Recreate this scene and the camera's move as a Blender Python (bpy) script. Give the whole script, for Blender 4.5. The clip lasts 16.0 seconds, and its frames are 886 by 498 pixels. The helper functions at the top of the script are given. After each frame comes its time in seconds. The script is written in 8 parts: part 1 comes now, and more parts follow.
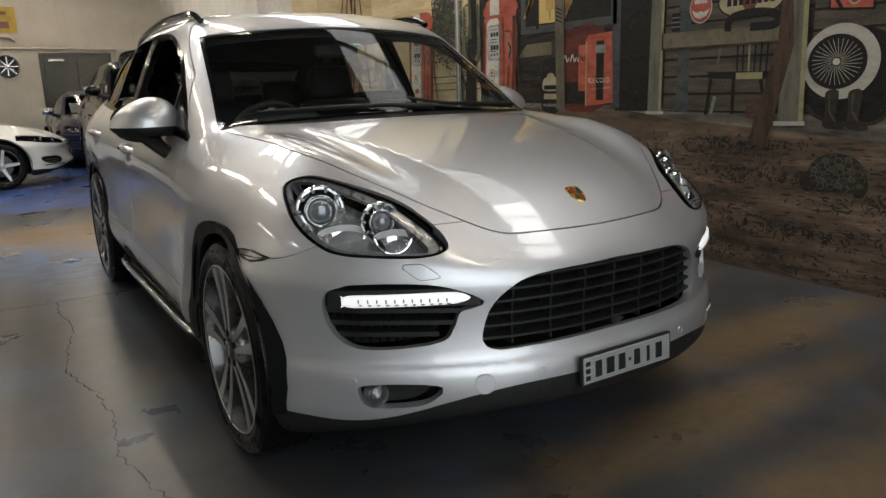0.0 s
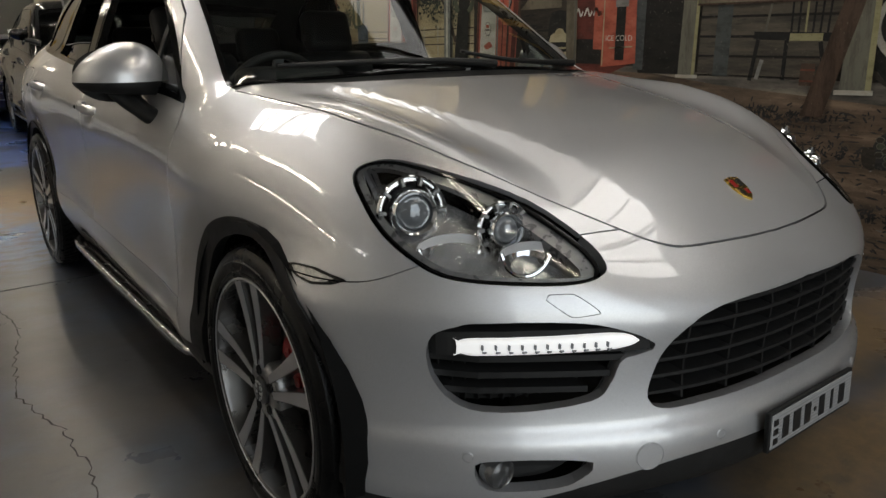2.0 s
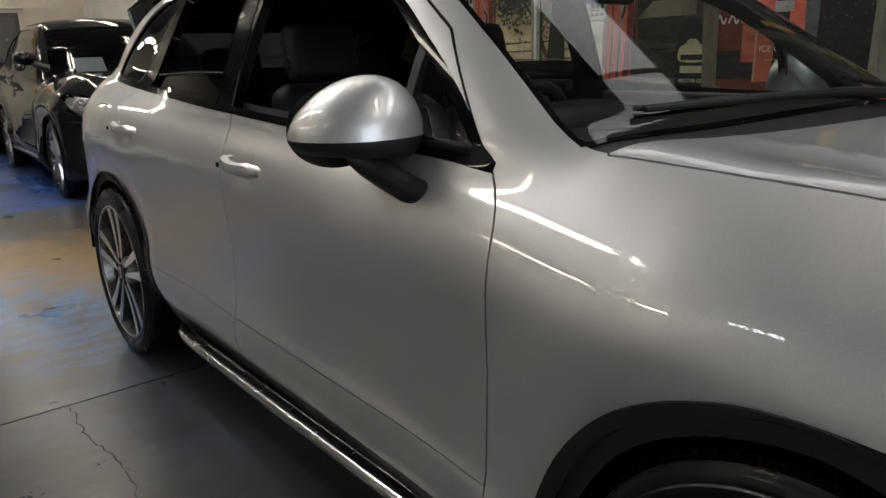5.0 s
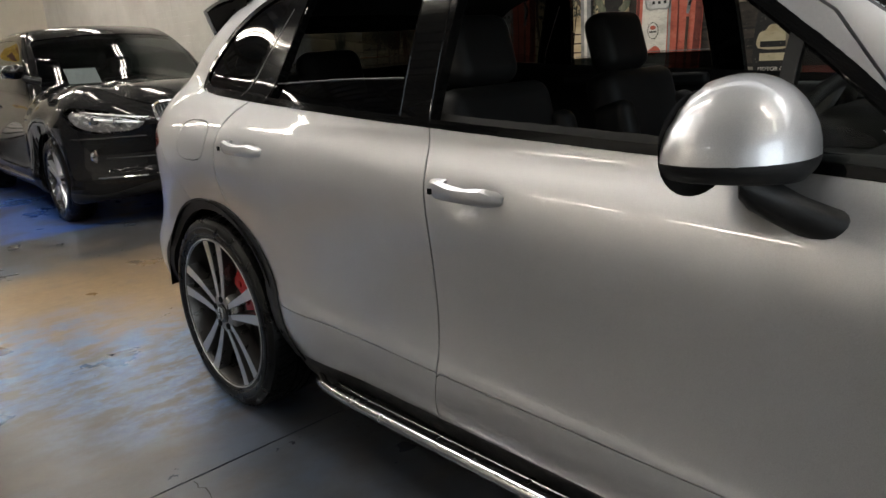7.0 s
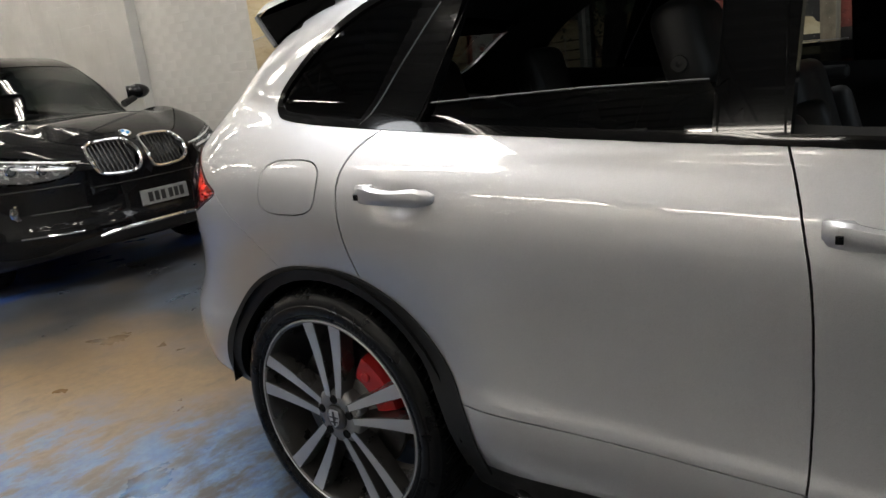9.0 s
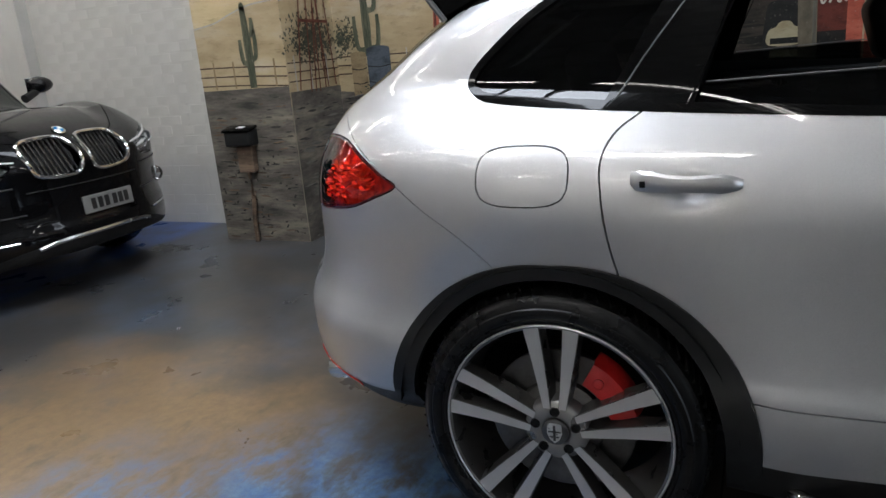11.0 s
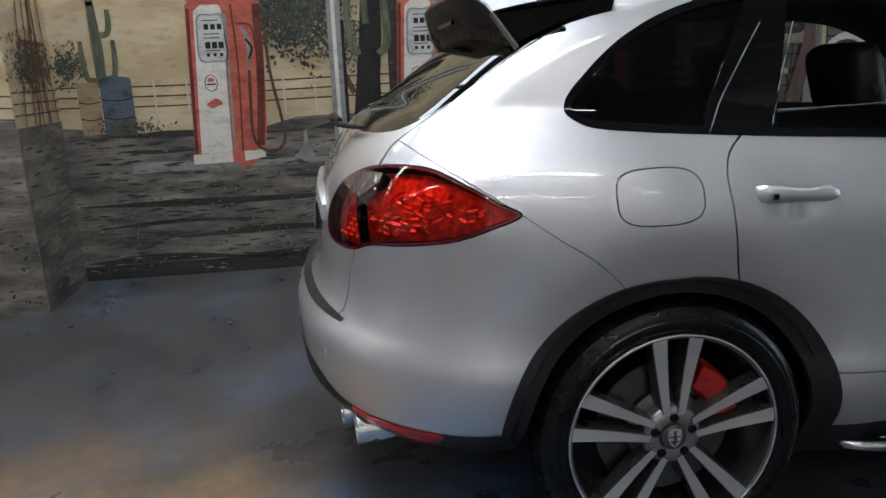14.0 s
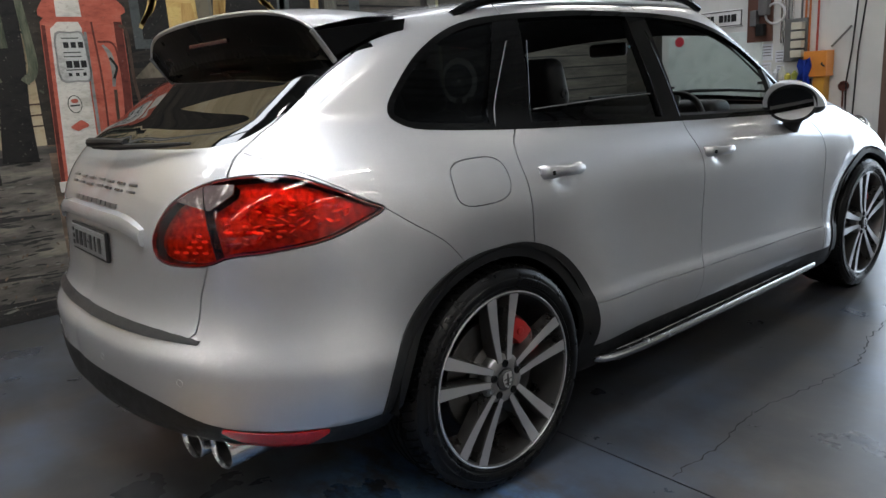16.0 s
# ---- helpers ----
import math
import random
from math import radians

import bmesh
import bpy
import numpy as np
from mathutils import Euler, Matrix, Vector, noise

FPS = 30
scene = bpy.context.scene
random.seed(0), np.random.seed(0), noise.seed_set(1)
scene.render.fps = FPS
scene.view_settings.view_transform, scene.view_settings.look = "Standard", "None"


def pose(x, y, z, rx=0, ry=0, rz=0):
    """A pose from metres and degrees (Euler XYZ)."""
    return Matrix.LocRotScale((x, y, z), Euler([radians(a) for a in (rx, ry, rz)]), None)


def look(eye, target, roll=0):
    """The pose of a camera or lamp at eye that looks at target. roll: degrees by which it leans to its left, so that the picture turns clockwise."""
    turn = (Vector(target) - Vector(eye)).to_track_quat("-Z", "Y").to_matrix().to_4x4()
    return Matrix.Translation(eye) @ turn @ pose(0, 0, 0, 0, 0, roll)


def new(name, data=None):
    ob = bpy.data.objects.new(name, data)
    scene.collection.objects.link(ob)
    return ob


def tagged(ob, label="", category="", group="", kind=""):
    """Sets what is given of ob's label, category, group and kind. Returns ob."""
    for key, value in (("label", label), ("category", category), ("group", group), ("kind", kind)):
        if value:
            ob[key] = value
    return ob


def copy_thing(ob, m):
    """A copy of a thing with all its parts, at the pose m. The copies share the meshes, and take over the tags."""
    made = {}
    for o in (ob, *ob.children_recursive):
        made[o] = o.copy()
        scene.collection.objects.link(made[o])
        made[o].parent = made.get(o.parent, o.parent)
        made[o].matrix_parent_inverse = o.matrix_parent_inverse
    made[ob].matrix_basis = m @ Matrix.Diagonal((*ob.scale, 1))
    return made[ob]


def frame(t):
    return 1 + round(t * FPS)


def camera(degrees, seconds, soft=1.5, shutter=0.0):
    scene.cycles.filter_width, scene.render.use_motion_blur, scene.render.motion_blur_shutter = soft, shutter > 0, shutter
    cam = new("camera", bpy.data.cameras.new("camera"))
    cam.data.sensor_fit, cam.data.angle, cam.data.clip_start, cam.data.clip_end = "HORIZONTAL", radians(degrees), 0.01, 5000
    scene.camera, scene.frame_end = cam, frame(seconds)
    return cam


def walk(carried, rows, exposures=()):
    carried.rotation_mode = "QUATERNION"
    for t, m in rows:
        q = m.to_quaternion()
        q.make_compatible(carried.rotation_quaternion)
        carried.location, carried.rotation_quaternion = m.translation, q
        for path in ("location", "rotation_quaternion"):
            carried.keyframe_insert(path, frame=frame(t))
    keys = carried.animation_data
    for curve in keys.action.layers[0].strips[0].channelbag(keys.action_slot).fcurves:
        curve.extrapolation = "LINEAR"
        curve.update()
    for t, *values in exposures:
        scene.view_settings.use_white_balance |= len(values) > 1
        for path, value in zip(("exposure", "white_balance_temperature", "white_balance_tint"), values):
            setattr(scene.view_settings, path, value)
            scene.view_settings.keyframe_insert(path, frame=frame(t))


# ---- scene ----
cam = camera(63.1, 16.0)
PATH = [
    (0, (-1.57, -2.361, 1.219), (-0.53, -0.71, 0.779), -1.8),
    (0.5, (-1.552, -2.195, 1.21), (-0.45, -0.579, 0.788), 0.9),
    (1, (-1.589, -1.987, 1.217), (-0.442, -0.415, 0.757), 0.8),
    (1.5, (-1.614, -1.814, 1.229), (-0.411, -0.289, 0.753), 0.3),
    (2, (-1.585, -1.583, 1.211), (-0.421, -0.054, 0.657), -0.2),
    (2.5, (-1.529, -1.355, 1.231), (-0.349, 0.172, 0.706), -0.4),
    (3, (-1.561, -1.149, 1.228), (-0.391, 0.381, 0.689), 0.1),
    (3.5, (-1.636, -0.935, 1.233), (-0.406, 0.552, 0.709), -3.2),
    (4, (-1.681, -0.74, 1.25), (-0.425, 0.723, 0.717), -1.8),
    (4.5, (-1.721, -0.526, 1.238), (-0.489, 0.952, 0.694), -2.6),
    (5, (-1.783, -0.313, 1.252), (-0.559, 1.179, 0.727), -1.5),
    (7.3, (-2.085, 0.603, 1.279), (-0.76, 1.998, 0.733), -3.7),
    (7.5, (-2.08, 0.715, 1.266), (-0.736, 2.081, 0.696), -3.3),
    (8, (-2.164, 0.967, 1.286), (-0.702, 2.215, 0.734), -4.5),
    (8.5, (-2.167, 1.23, 1.281), (-0.665, 2.432, 0.735), -7.2),
    (9, (-2.192, 1.507, 1.3), (-0.66, 2.686, 0.788), -6.4),
    (9.5, (-2.313, 1.734, 1.325), (-0.719, 2.845, 0.85), -5.5),
    (10, (-2.419, 1.969, 1.32), (-0.754, 2.937, 0.783), -5.0),
    (10.2, (-2.442, 2.075, 1.323), (-0.754, 3.013, 0.803), -5.1),
    (12.3, (-2.593, 2.952, 1.312), (-0.703, 3.338, 0.784), -6.1),
    (12.5, (-2.559, 3.04, 1.321), (-0.64, 3.324, 0.833), -6.8),
    (13, (-2.537, 3.273, 1.322), (-0.605, 3.374, 0.816), -5.4),
    (13.5, (-2.609, 3.523, 1.341), (-0.675, 3.471, 0.832), -4.7),
    (14, (-2.593, 3.707, 1.341), (-0.669, 3.453, 0.855), -2.3),
    (14.5, (-2.455, 3.881, 1.337), (-0.572, 3.361, 0.908), -4.7),
    (15, (-2.409, 4.05, 1.344), (-0.617, 3.297, 0.873), -4.8),
    (15.2, (-2.406, 4.125, 1.355), (-0.706, 3.214, 0.825), -5.8),
    (15.5, (-2.392, 4.228, 1.33), (-0.804, 3.139, 0.792), -4.0),
    (16, (-2.5, 4.4, 1.319), (-1.001, 3.158, 0.859), -3.7),
]
walk(cam, [(t, look(eye, target, roll)) for t, eye, target, roll in PATH],
     [(0, .12, 6900, 10), (2.5, -.08, 7100, 10), (5, .2, 6700, 10), (7.5, .54, 6700, 10), (10, .38, 6200, 10), (12.5, .38, 5800, 10), (15, .38, 5800, 10), (16, .48, 6100, 10)])
# ---- world, sun, lamps and exposure ----
world = bpy.data.worlds.new("world")
scene.world = world
world.use_nodes = True
sky = world.node_tree.nodes.new("ShaderNodeTexSky")
sky.sky_type, sky.sun_disc, sky.sun_elevation, sky.sun_rotation = "NISHITA", False, radians(52), radians(20)
world.node_tree.links.new(sky.outputs[0], world.node_tree.nodes["Background"].inputs[0])
world.node_tree.nodes["Background"].inputs[1].default_value = .12
sun = bpy.data.lights.new("sun", "SUN")
sun.energy, sun.angle, sun.color = 3.0, radians(.5), (1, .95, .88)
new("sun", sun).matrix_world = look((2, 6, 9), (0, 0, 0))
FRONT, REAR, LEFT, RIGHT, TOP = -3.3, 15.6, -6.2, 2.52, 4.6
DOOR_X0, DOOR_X1, DOOR_Z = -2.25, .12, 3.3


def panel_light(name, m, w, h, watts, col):
    a = bpy.data.lights.new(name, "AREA")
    a.shape, a.size, a.size_y, a.energy, a.color = "RECTANGLE", w, h, watts, col
    new(name, a).matrix_world = m


# daylight in the roller door's opening and in the roof lights
panel_light("daylight_door", look(((DOOR_X0 + DOOR_X1) / 2, FRONT - .12, DOOR_Z / 2), ((DOOR_X0 + DOOR_X1) / 2, 3, DOOR_Z / 2)), DOOR_X1 - DOOR_X0 - .1, DOOR_Z - .1, 58, (.85, .93, 1))
# all out of view; the last two are added to brighten mural and bonnet
ROOF_LIGHTS = [(-5.2, .7, .5, .8, 12), (-1.25, 4.4, 1.1, 2.4, 98), (1.9, -1.6, 1.0, 3.0, 44), (1.9, 1.7, 1.0, 3.4, 15), (1.9, 5.1, 1.0, 3.2, 46)]
for x, y, wx, wy, watts in ROOF_LIGHTS:
    panel_light("daylight_roof", look((x, y, TOP + .06), (x, y + .001, 0)), wx - .04, wy - .04, watts, (.95, .97, 1))
# ---- materials ----
def nodes_of(name):
    m = bpy.data.materials.new(name)
    m.use_nodes = True
    t = m.node_tree
    return m, t, t.nodes["Principled BSDF"], t.nodes["Material Output"]


def noise_node(t, scale, detail=4, rough=.55, coords="Object", stretch=None):
    c = t.nodes.new("ShaderNodeTexCoord")
    n = t.nodes.new("ShaderNodeTexNoise")
    n.inputs["Scale"].default_value, n.inputs["Detail"].default_value, n.inputs["Roughness"].default_value = scale, detail, rough
    if stretch:
        mp = t.nodes.new("ShaderNodeMapping")
        mp.inputs["Scale"].default_value = stretch
        t.links.new(c.outputs[coords], mp.inputs["Vector"])
        t.links.new(mp.outputs[0], n.inputs["Vector"])
    else:
        t.links.new(c.outputs[coords], n.inputs["Vector"])
    return n


def ramp(t, source, *stops):
    r = t.nodes.new("ShaderNodeValToRGB")
    while len(r.color_ramp.elements) < len(stops):
        r.color_ramp.elements.new(.5)
    for e, (at, col) in zip(r.color_ramp.elements, stops):
        e.position = at
        e.color = (*col, 1) if len(col) == 3 else col
    t.links.new(source, r.inputs[0])
    return r.outputs[0]


def mixed(t, fac, a, b, mode="MIX"):
    m = t.nodes.new("ShaderNodeMix")
    m.data_type, m.blend_type = "RGBA", mode
    for sock, val in ((m.inputs[0], fac), (m.inputs[6], a), (m.inputs[7], b)):
        if isinstance(val, bpy.types.NodeSocket):
            t.links.new(val, sock)
        else:
            sock.default_value = val if np.isscalar(val) else (*val, 1)
    return m.outputs[2]


def grey(v):
    return (v, v, v)


def surface(name, col, rough=.5, metal=0, vary=.12, scale=6, bump=0, bump_scale=80, coat=0, coat_rough=.05, spec=.5, rough_vary=.08, coords="Object", sheen=0):
    """A painted, moulded or metal surface with a mottled colour, uneven gloss and a fine relief."""
    m, t, b, _ = nodes_of(name)
    n = noise_node(t, scale, 5, coords=coords)
    fine = noise_node(t, scale * 9, 3, coords=coords)
    dark = [c * (1 - vary) for c in col]
    light = [min(1, c * (1 + vary)) for c in col]
    col_out = ramp(t, n.outputs[0], (.3, dark), (.7, light))
    col_out = mixed(t, .25, col_out, ramp(t, fine.outputs[0], (.3, dark), (.7, light)))
    t.links.new(col_out, b.inputs["Base Color"])
    rr = ramp(t, n.outputs[0], (.25, grey(max(0, rough - rough_vary))), (.75, grey(min(1, rough + rough_vary))))
    t.links.new(rr, b.inputs["Roughness"])
    b.inputs["Metallic"].default_value, b.inputs["Specular IOR Level"].default_value = metal, spec
    b.inputs["Coat Weight"].default_value, b.inputs["Coat Roughness"].default_value = coat, coat_rough
    if bump:
        bn = t.nodes.new("ShaderNodeBump")
        bn.inputs["Strength"].default_value, bn.inputs["Distance"].default_value = bump, .002
        t.links.new(noise_node(t, bump_scale, 3, coords=coords).outputs[0], bn.inputs["Height"])
        t.links.new(bn.outputs[0], b.inputs["Normal"])
    return m


def glass(name, tint, gloss=.045, rough=.0, film=.0):
    m, t, b, out = nodes_of(name)
    t.nodes.remove(b)
    clear = t.nodes.new("ShaderNodeBsdfTransparent")
    clear.inputs[0].default_value = (*tint, 1)
    gl = t.nodes.new("ShaderNodeBsdfGlossy")
    gl.inputs["Roughness"].default_value = rough
    lw = t.nodes.new("ShaderNodeLayerWeight")
    lw.inputs[0].default_value = .5
    pw = t.nodes.new("ShaderNodeMath")
    pw.operation = "POWER"
    t.links.new(lw.outputs["Facing"], pw.inputs[0])
    pw.inputs[1].default_value = 4.5
    fr = t.nodes.new("ShaderNodeMath")
    fr.operation = "MULTIPLY_ADD"
    t.links.new(pw.outputs[0], fr.inputs[0])
    fr.inputs[1].default_value, fr.inputs[2].default_value = .9, gloss
    mx = t.nodes.new("ShaderNodeMixShader")
    t.links.new(fr.outputs[0], mx.inputs[0])
    t.links.new(clear.outputs[0], mx.inputs[1])
    t.links.new(gl.outputs[0], mx.inputs[2])
    t.links.new(mx.outputs[0], out.inputs[0])
    return m


def glow(name, col, strength):
    m, t, b, _ = nodes_of(name)
    b.inputs["Base Color"].default_value = (*[.8 * c for c in col], 1)
    b.inputs["Emission Color"].default_value, b.inputs["Emission Strength"].default_value = (*col, 1), strength
    return m


def car_paint(name, col, metal=.75, rough=.36, spec=.5, coat_ior=1.5):
    """Metallic paint under a clear coat, with flake sparkle and a faint orange-peel."""
    m, t, b, _ = nodes_of(name)
    flake = noise_node(t, 900, 2)
    dust = noise_node(t, 3.5, 6)
    c = mixed(t, .5, ramp(t, flake.outputs[0], (.35, [v * .74 for v in col]), (.65, [min(1, v * 1.24) for v in col])),
              ramp(t, dust.outputs[0], (.3, [v * .95 for v in col]), (.7, [min(1, v * 1.03) for v in col])))
    t.links.new(c, b.inputs["Base Color"])
    b.inputs["Metallic"].default_value, b.inputs["Specular IOR Level"].default_value = metal, spec
    t.links.new(ramp(t, dust.outputs[0], (.3, grey(rough - .03)), (.7, grey(rough + .04))), b.inputs["Roughness"])
    b.inputs["Coat Weight"].default_value, b.inputs["Coat Roughness"].default_value, b.inputs["Coat IOR"].default_value = 1, .006, coat_ior
    bn = t.nodes.new("ShaderNodeBump")
    bn.inputs["Strength"].default_value, bn.inputs["Distance"].default_value = .03, .0004
    t.links.new(noise_node(t, 160, 2).outputs[0], bn.inputs["Height"])
    t.links.new(bn.outputs[0], b.inputs["Coat Normal"])
    return m


SILVER = car_paint("silver_paint", (.52, .52, .528), metal=.72, rough=.43, coat_ior=1.58)
BLACK_PAINT = car_paint("black_paint", (.003, .003, .0035), metal=0, rough=.4, spec=.05, coat_ior=1.36)
WHITE_PAINT = car_paint("white_paint", (.75, .75, .74), metal=0, rough=.35)
PLASTIC = surface("black_plastic", grey(.012), .5, vary=.2, scale=30, spec=.28, bump=.15, bump_scale=700)
GLOSS_BLACK = surface("gloss_black", grey(.004), .12, vary=.1, spec=.05, coat=.3, coat_rough=.02)
RUBBER = surface("tyre_rubber", grey(.004), .30, spec=.22, vary=.3, scale=14, bump=.3, bump_scale=90, rough_vary=.1)
CHROME = surface("chrome", grey(.85), .08, 1, vary=.04, rough_vary=.03)
BRUSHED = surface("stainless_steel", grey(.62), .22, 1, vary=.08, scale=25)
ALLOY_FACE = surface("machined_alloy", (.50, .50, .51), .32, .55, vary=.03, scale=12, coat=.7, rough_vary=.02)
ALLOY_GREY = surface("painted_alloy", (.12, .115, .11), .28, .75, vary=.04, scale=12, coat=.7, rough_vary=.02)
ALLOY_HUB = surface("hub_alloy", (.26, .255, .25), .32, .7, vary=.05, scale=12, coat=.6)
DISC_METAL = surface("brake_disc_iron", (.13, .125, .12), .38, 1, vary=.25, scale=40)
CALIPER_RED = surface("red_caliper", (.36, .010, .009), .35, vary=.15, coat=.4)
WELL_BLACK = surface("well_liner", grey(.004), .9, spec=.1)
CABIN_BLACK = surface("black_leather", grey(.012), .5, spec=.3, vary=.25, scale=12, bump=.25, bump_scale=260)
CABIN_TRIM = surface("dark_trim", grey(.02), .6, spec=.25, vary=.2, scale=16, bump=.15, bump_scale=300)
GREY_TRIM = surface("grey_trim", grey(.12), .5, vary=.15, scale=16)
SCREEN_GLASS = glass("windscreen_glass", (.72, .78, .76))
DARK_GLASS = glass("privacy_glass", (.032, .036, .037))
REAR_GLASS_TINT = glass("rear_glass_tint", (.045, .05, .052), gloss=.12)
MILD_GLASS = glass("side_glass", (.42, .45, .44))
LENS_GLASS = glass("lens_glass", (.93, .94, .95))
RED_LENS = glass("red_lens", (.98, .13, .07))
# strong colour variation puts the reflector's glimmer into its red
RED_CORE = surface("red_reflector", (.80, .17, .07), .14, .6, vary=.9, scale=55, bump=1.0, bump_scale=130)
RED_LED = surface("red_led", (.95, .30, .16), .2, .3, vary=.2, scale=60)
CLEAR_CORE = surface("clear_reflector", (.55, .54, .52), .25, .6, vary=.2, scale=30)
DRL_WHITE = glow("running_lamp", (.95, .97, 1.0), .5)
# ---- shaping tools ----
def nets(f, lo, hi, step):
    """The zero surface of f over a box, as vertices and quads, drawn onto the surface."""
    ax = [np.arange(a, b + step, step) for a, b in zip(lo, hi)]
    g = np.stack(np.meshgrid(*ax, indexing="ij"), -1)
    v = np.concatenate([f(*np.moveaxis(b, -1, 0)) for b in np.array_split(g, 12)])
    inside = v < 0
    corners = [(i, j, k) for i in (0, 1) for j in (0, 1) for k in (0, 1)]
    n = np.array(v.shape) - 1

    def part(a, c):
        return a[c[0]:c[0] + n[0], c[1]:c[1] + n[1], c[2]:c[2] + n[2]]
    count = sum(part(inside, c).astype(np.int8) for c in corners)
    mixed = (count > 0) & (count < 8)
    total = np.zeros((*n, 3))
    hits = np.zeros(n)
    for axis in range(3):
        for c in corners:
            if c[axis]:
                continue
            d = list(c)
            d[axis] = 1
            a, b = part(v, c), part(v, d)
            cross = (a < 0) != (b < 0)
            t = np.where(cross, a / np.where(cross, a - b, 1), 0)
            q = np.zeros((*n, 3)) + np.array(c, float)
            q[..., axis] = t
            total += np.where(cross[..., None], q, 0)
            hits += cross
    ids = -np.ones(n, int)
    ids[mixed] = np.arange(mixed.sum())
    idx = np.argwhere(mixed)
    pts = (idx + total[mixed] / hits[mixed][:, None]) * step + np.array([a[0] for a in ax])
    quads = []
    for axis in range(3):
        o1, o2 = [(1, 2), (2, 0), (0, 1)][axis]
        sl = [slice(1, -1)] * 3
        sl[axis] = slice(0, -1)
        a = inside[tuple(sl)]
        sl[axis] = slice(1, None)
        b = inside[tuple(sl)]
        for flip, at in ((False, a & ~b), (True, b & ~a)):
            p = np.argwhere(at)
            if not len(p):
                continue
            p[:, [o1, o2]] += 1
            ring = []
            for s1, s2 in ((1, 1), (0, 1), (0, 0), (1, 0)):
                q = p.copy()
                q[:, o1] -= s1
                q[:, o2] -= s2
                ring.append(ids[tuple(q.T)])
            quad = np.stack(ring, 1)
            quads.append(quad[:, ::-1] if flip else quad)
    return settle(f, pts, 4), np.concatenate(quads)


def grad(f, p, e=.002):
    return np.stack([(f(*(p + d).T) - f(*(p - d).T)) / (2 * e) for d in np.eye(3) * e], 1)


def settle(f, p, turns):
    """Draws points onto the zero surface of f."""
    for _ in range(turns):
        g = grad(f, p)
        p = p - np.clip(f(*p.T) / np.maximum((g * g).sum(1), .05), -.02, .02)[:, None] * g
    return p


def cut(verts, tris, field):
    """Splits triangles along field = 0. Returns the vertices, the inner triangles (field < 0) and the outer ones."""
    val = field(verts)
    val = np.where(np.abs(val) < 2e-5, 2e-5, val)
    neg = val < 0
    k = neg[tris].sum(1)
    mixed = tris[(k == 1) | (k == 2)]
    if not len(mixed):
        return verts, tris[k == 3], tris[k == 0]
    lone = np.where(neg[mixed].sum(1) == 1, 1, 0)[:, None] == neg[mixed]
    first = lone.argmax(1)
    r = np.arange(len(mixed))
    a, b, c = (mixed[r, (first + i) % 3] for i in range(3))
    pairs = np.concatenate([np.stack([a, b], 1), np.stack([a, c], 1)])
    key, back = np.unique(np.sort(pairs, 1), axis=0, return_inverse=True)
    back = back.ravel()
    p, q = verts[key[:, 0]], verts[key[:, 1]]
    vp, vq = val[key[:, 0]], val[key[:, 1]]
    t = vp / (vp - vq)
    lo, hi = np.zeros(len(t)), np.ones(len(t))
    for _ in range(5):
        m = field(p + (q - p) * t[:, None])
        same = (m < 0) == (vp < 0)
        lo, hi = np.where(same, t, lo), np.where(same, hi, t)
        t = (lo + hi) / 2
    new_ids = len(verts) + back
    ab, ac = new_ids[:len(a)], new_ids[len(a):]
    verts = np.concatenate([verts, p + (q - p) * t[:, None]])
    tip = np.stack([a, ab, ac], 1)
    rest = np.concatenate([np.stack([ab, b, c], 1), np.stack([ab, c, ac], 1)])
    tip_in = neg[a]
    rest_in = np.concatenate([~tip_in, ~tip_in])
    return verts, np.concatenate([tris[k == 3], tip[tip_in], rest[rest_in]]), np.concatenate([tris[k == 0], tip[~tip_in], rest[~rest_in]])


def mesh_from(name, verts, faces, smooth=True):
    used, back = np.unique(faces, return_inverse=True)
    me = bpy.data.meshes.new(name)
    me.from_pydata(verts[used].tolist(), [], back.reshape(faces.shape).tolist())
    me.polygons.foreach_set("use_smooth", [smooth] * len(me.polygons))
    me.update()
    return me


def loop(pts, n=8, closed=True):
    """A smooth curve through the points."""
    p = np.array(pts, float)
    if closed:
        q = np.concatenate([p[-1:], p, p[:2]])
    else:
        q = np.concatenate([2 * p[:1] - p[1:2], p, 2 * p[-1:] - p[-2:-1]])
    out = []
    for a, b, c, d in zip(q[:-3], q[1:-2], q[2:-1], q[3:]):
        for t in np.arange(n) / n:
            out.append(.5 * (2 * b + (c - a) * t + (2 * a - 5 * b + 4 * c - d) * t * t + (3 * b - a - 3 * c + d) * t ** 3))
    if not closed:
        out.append(p[-1])
    return np.array(out)


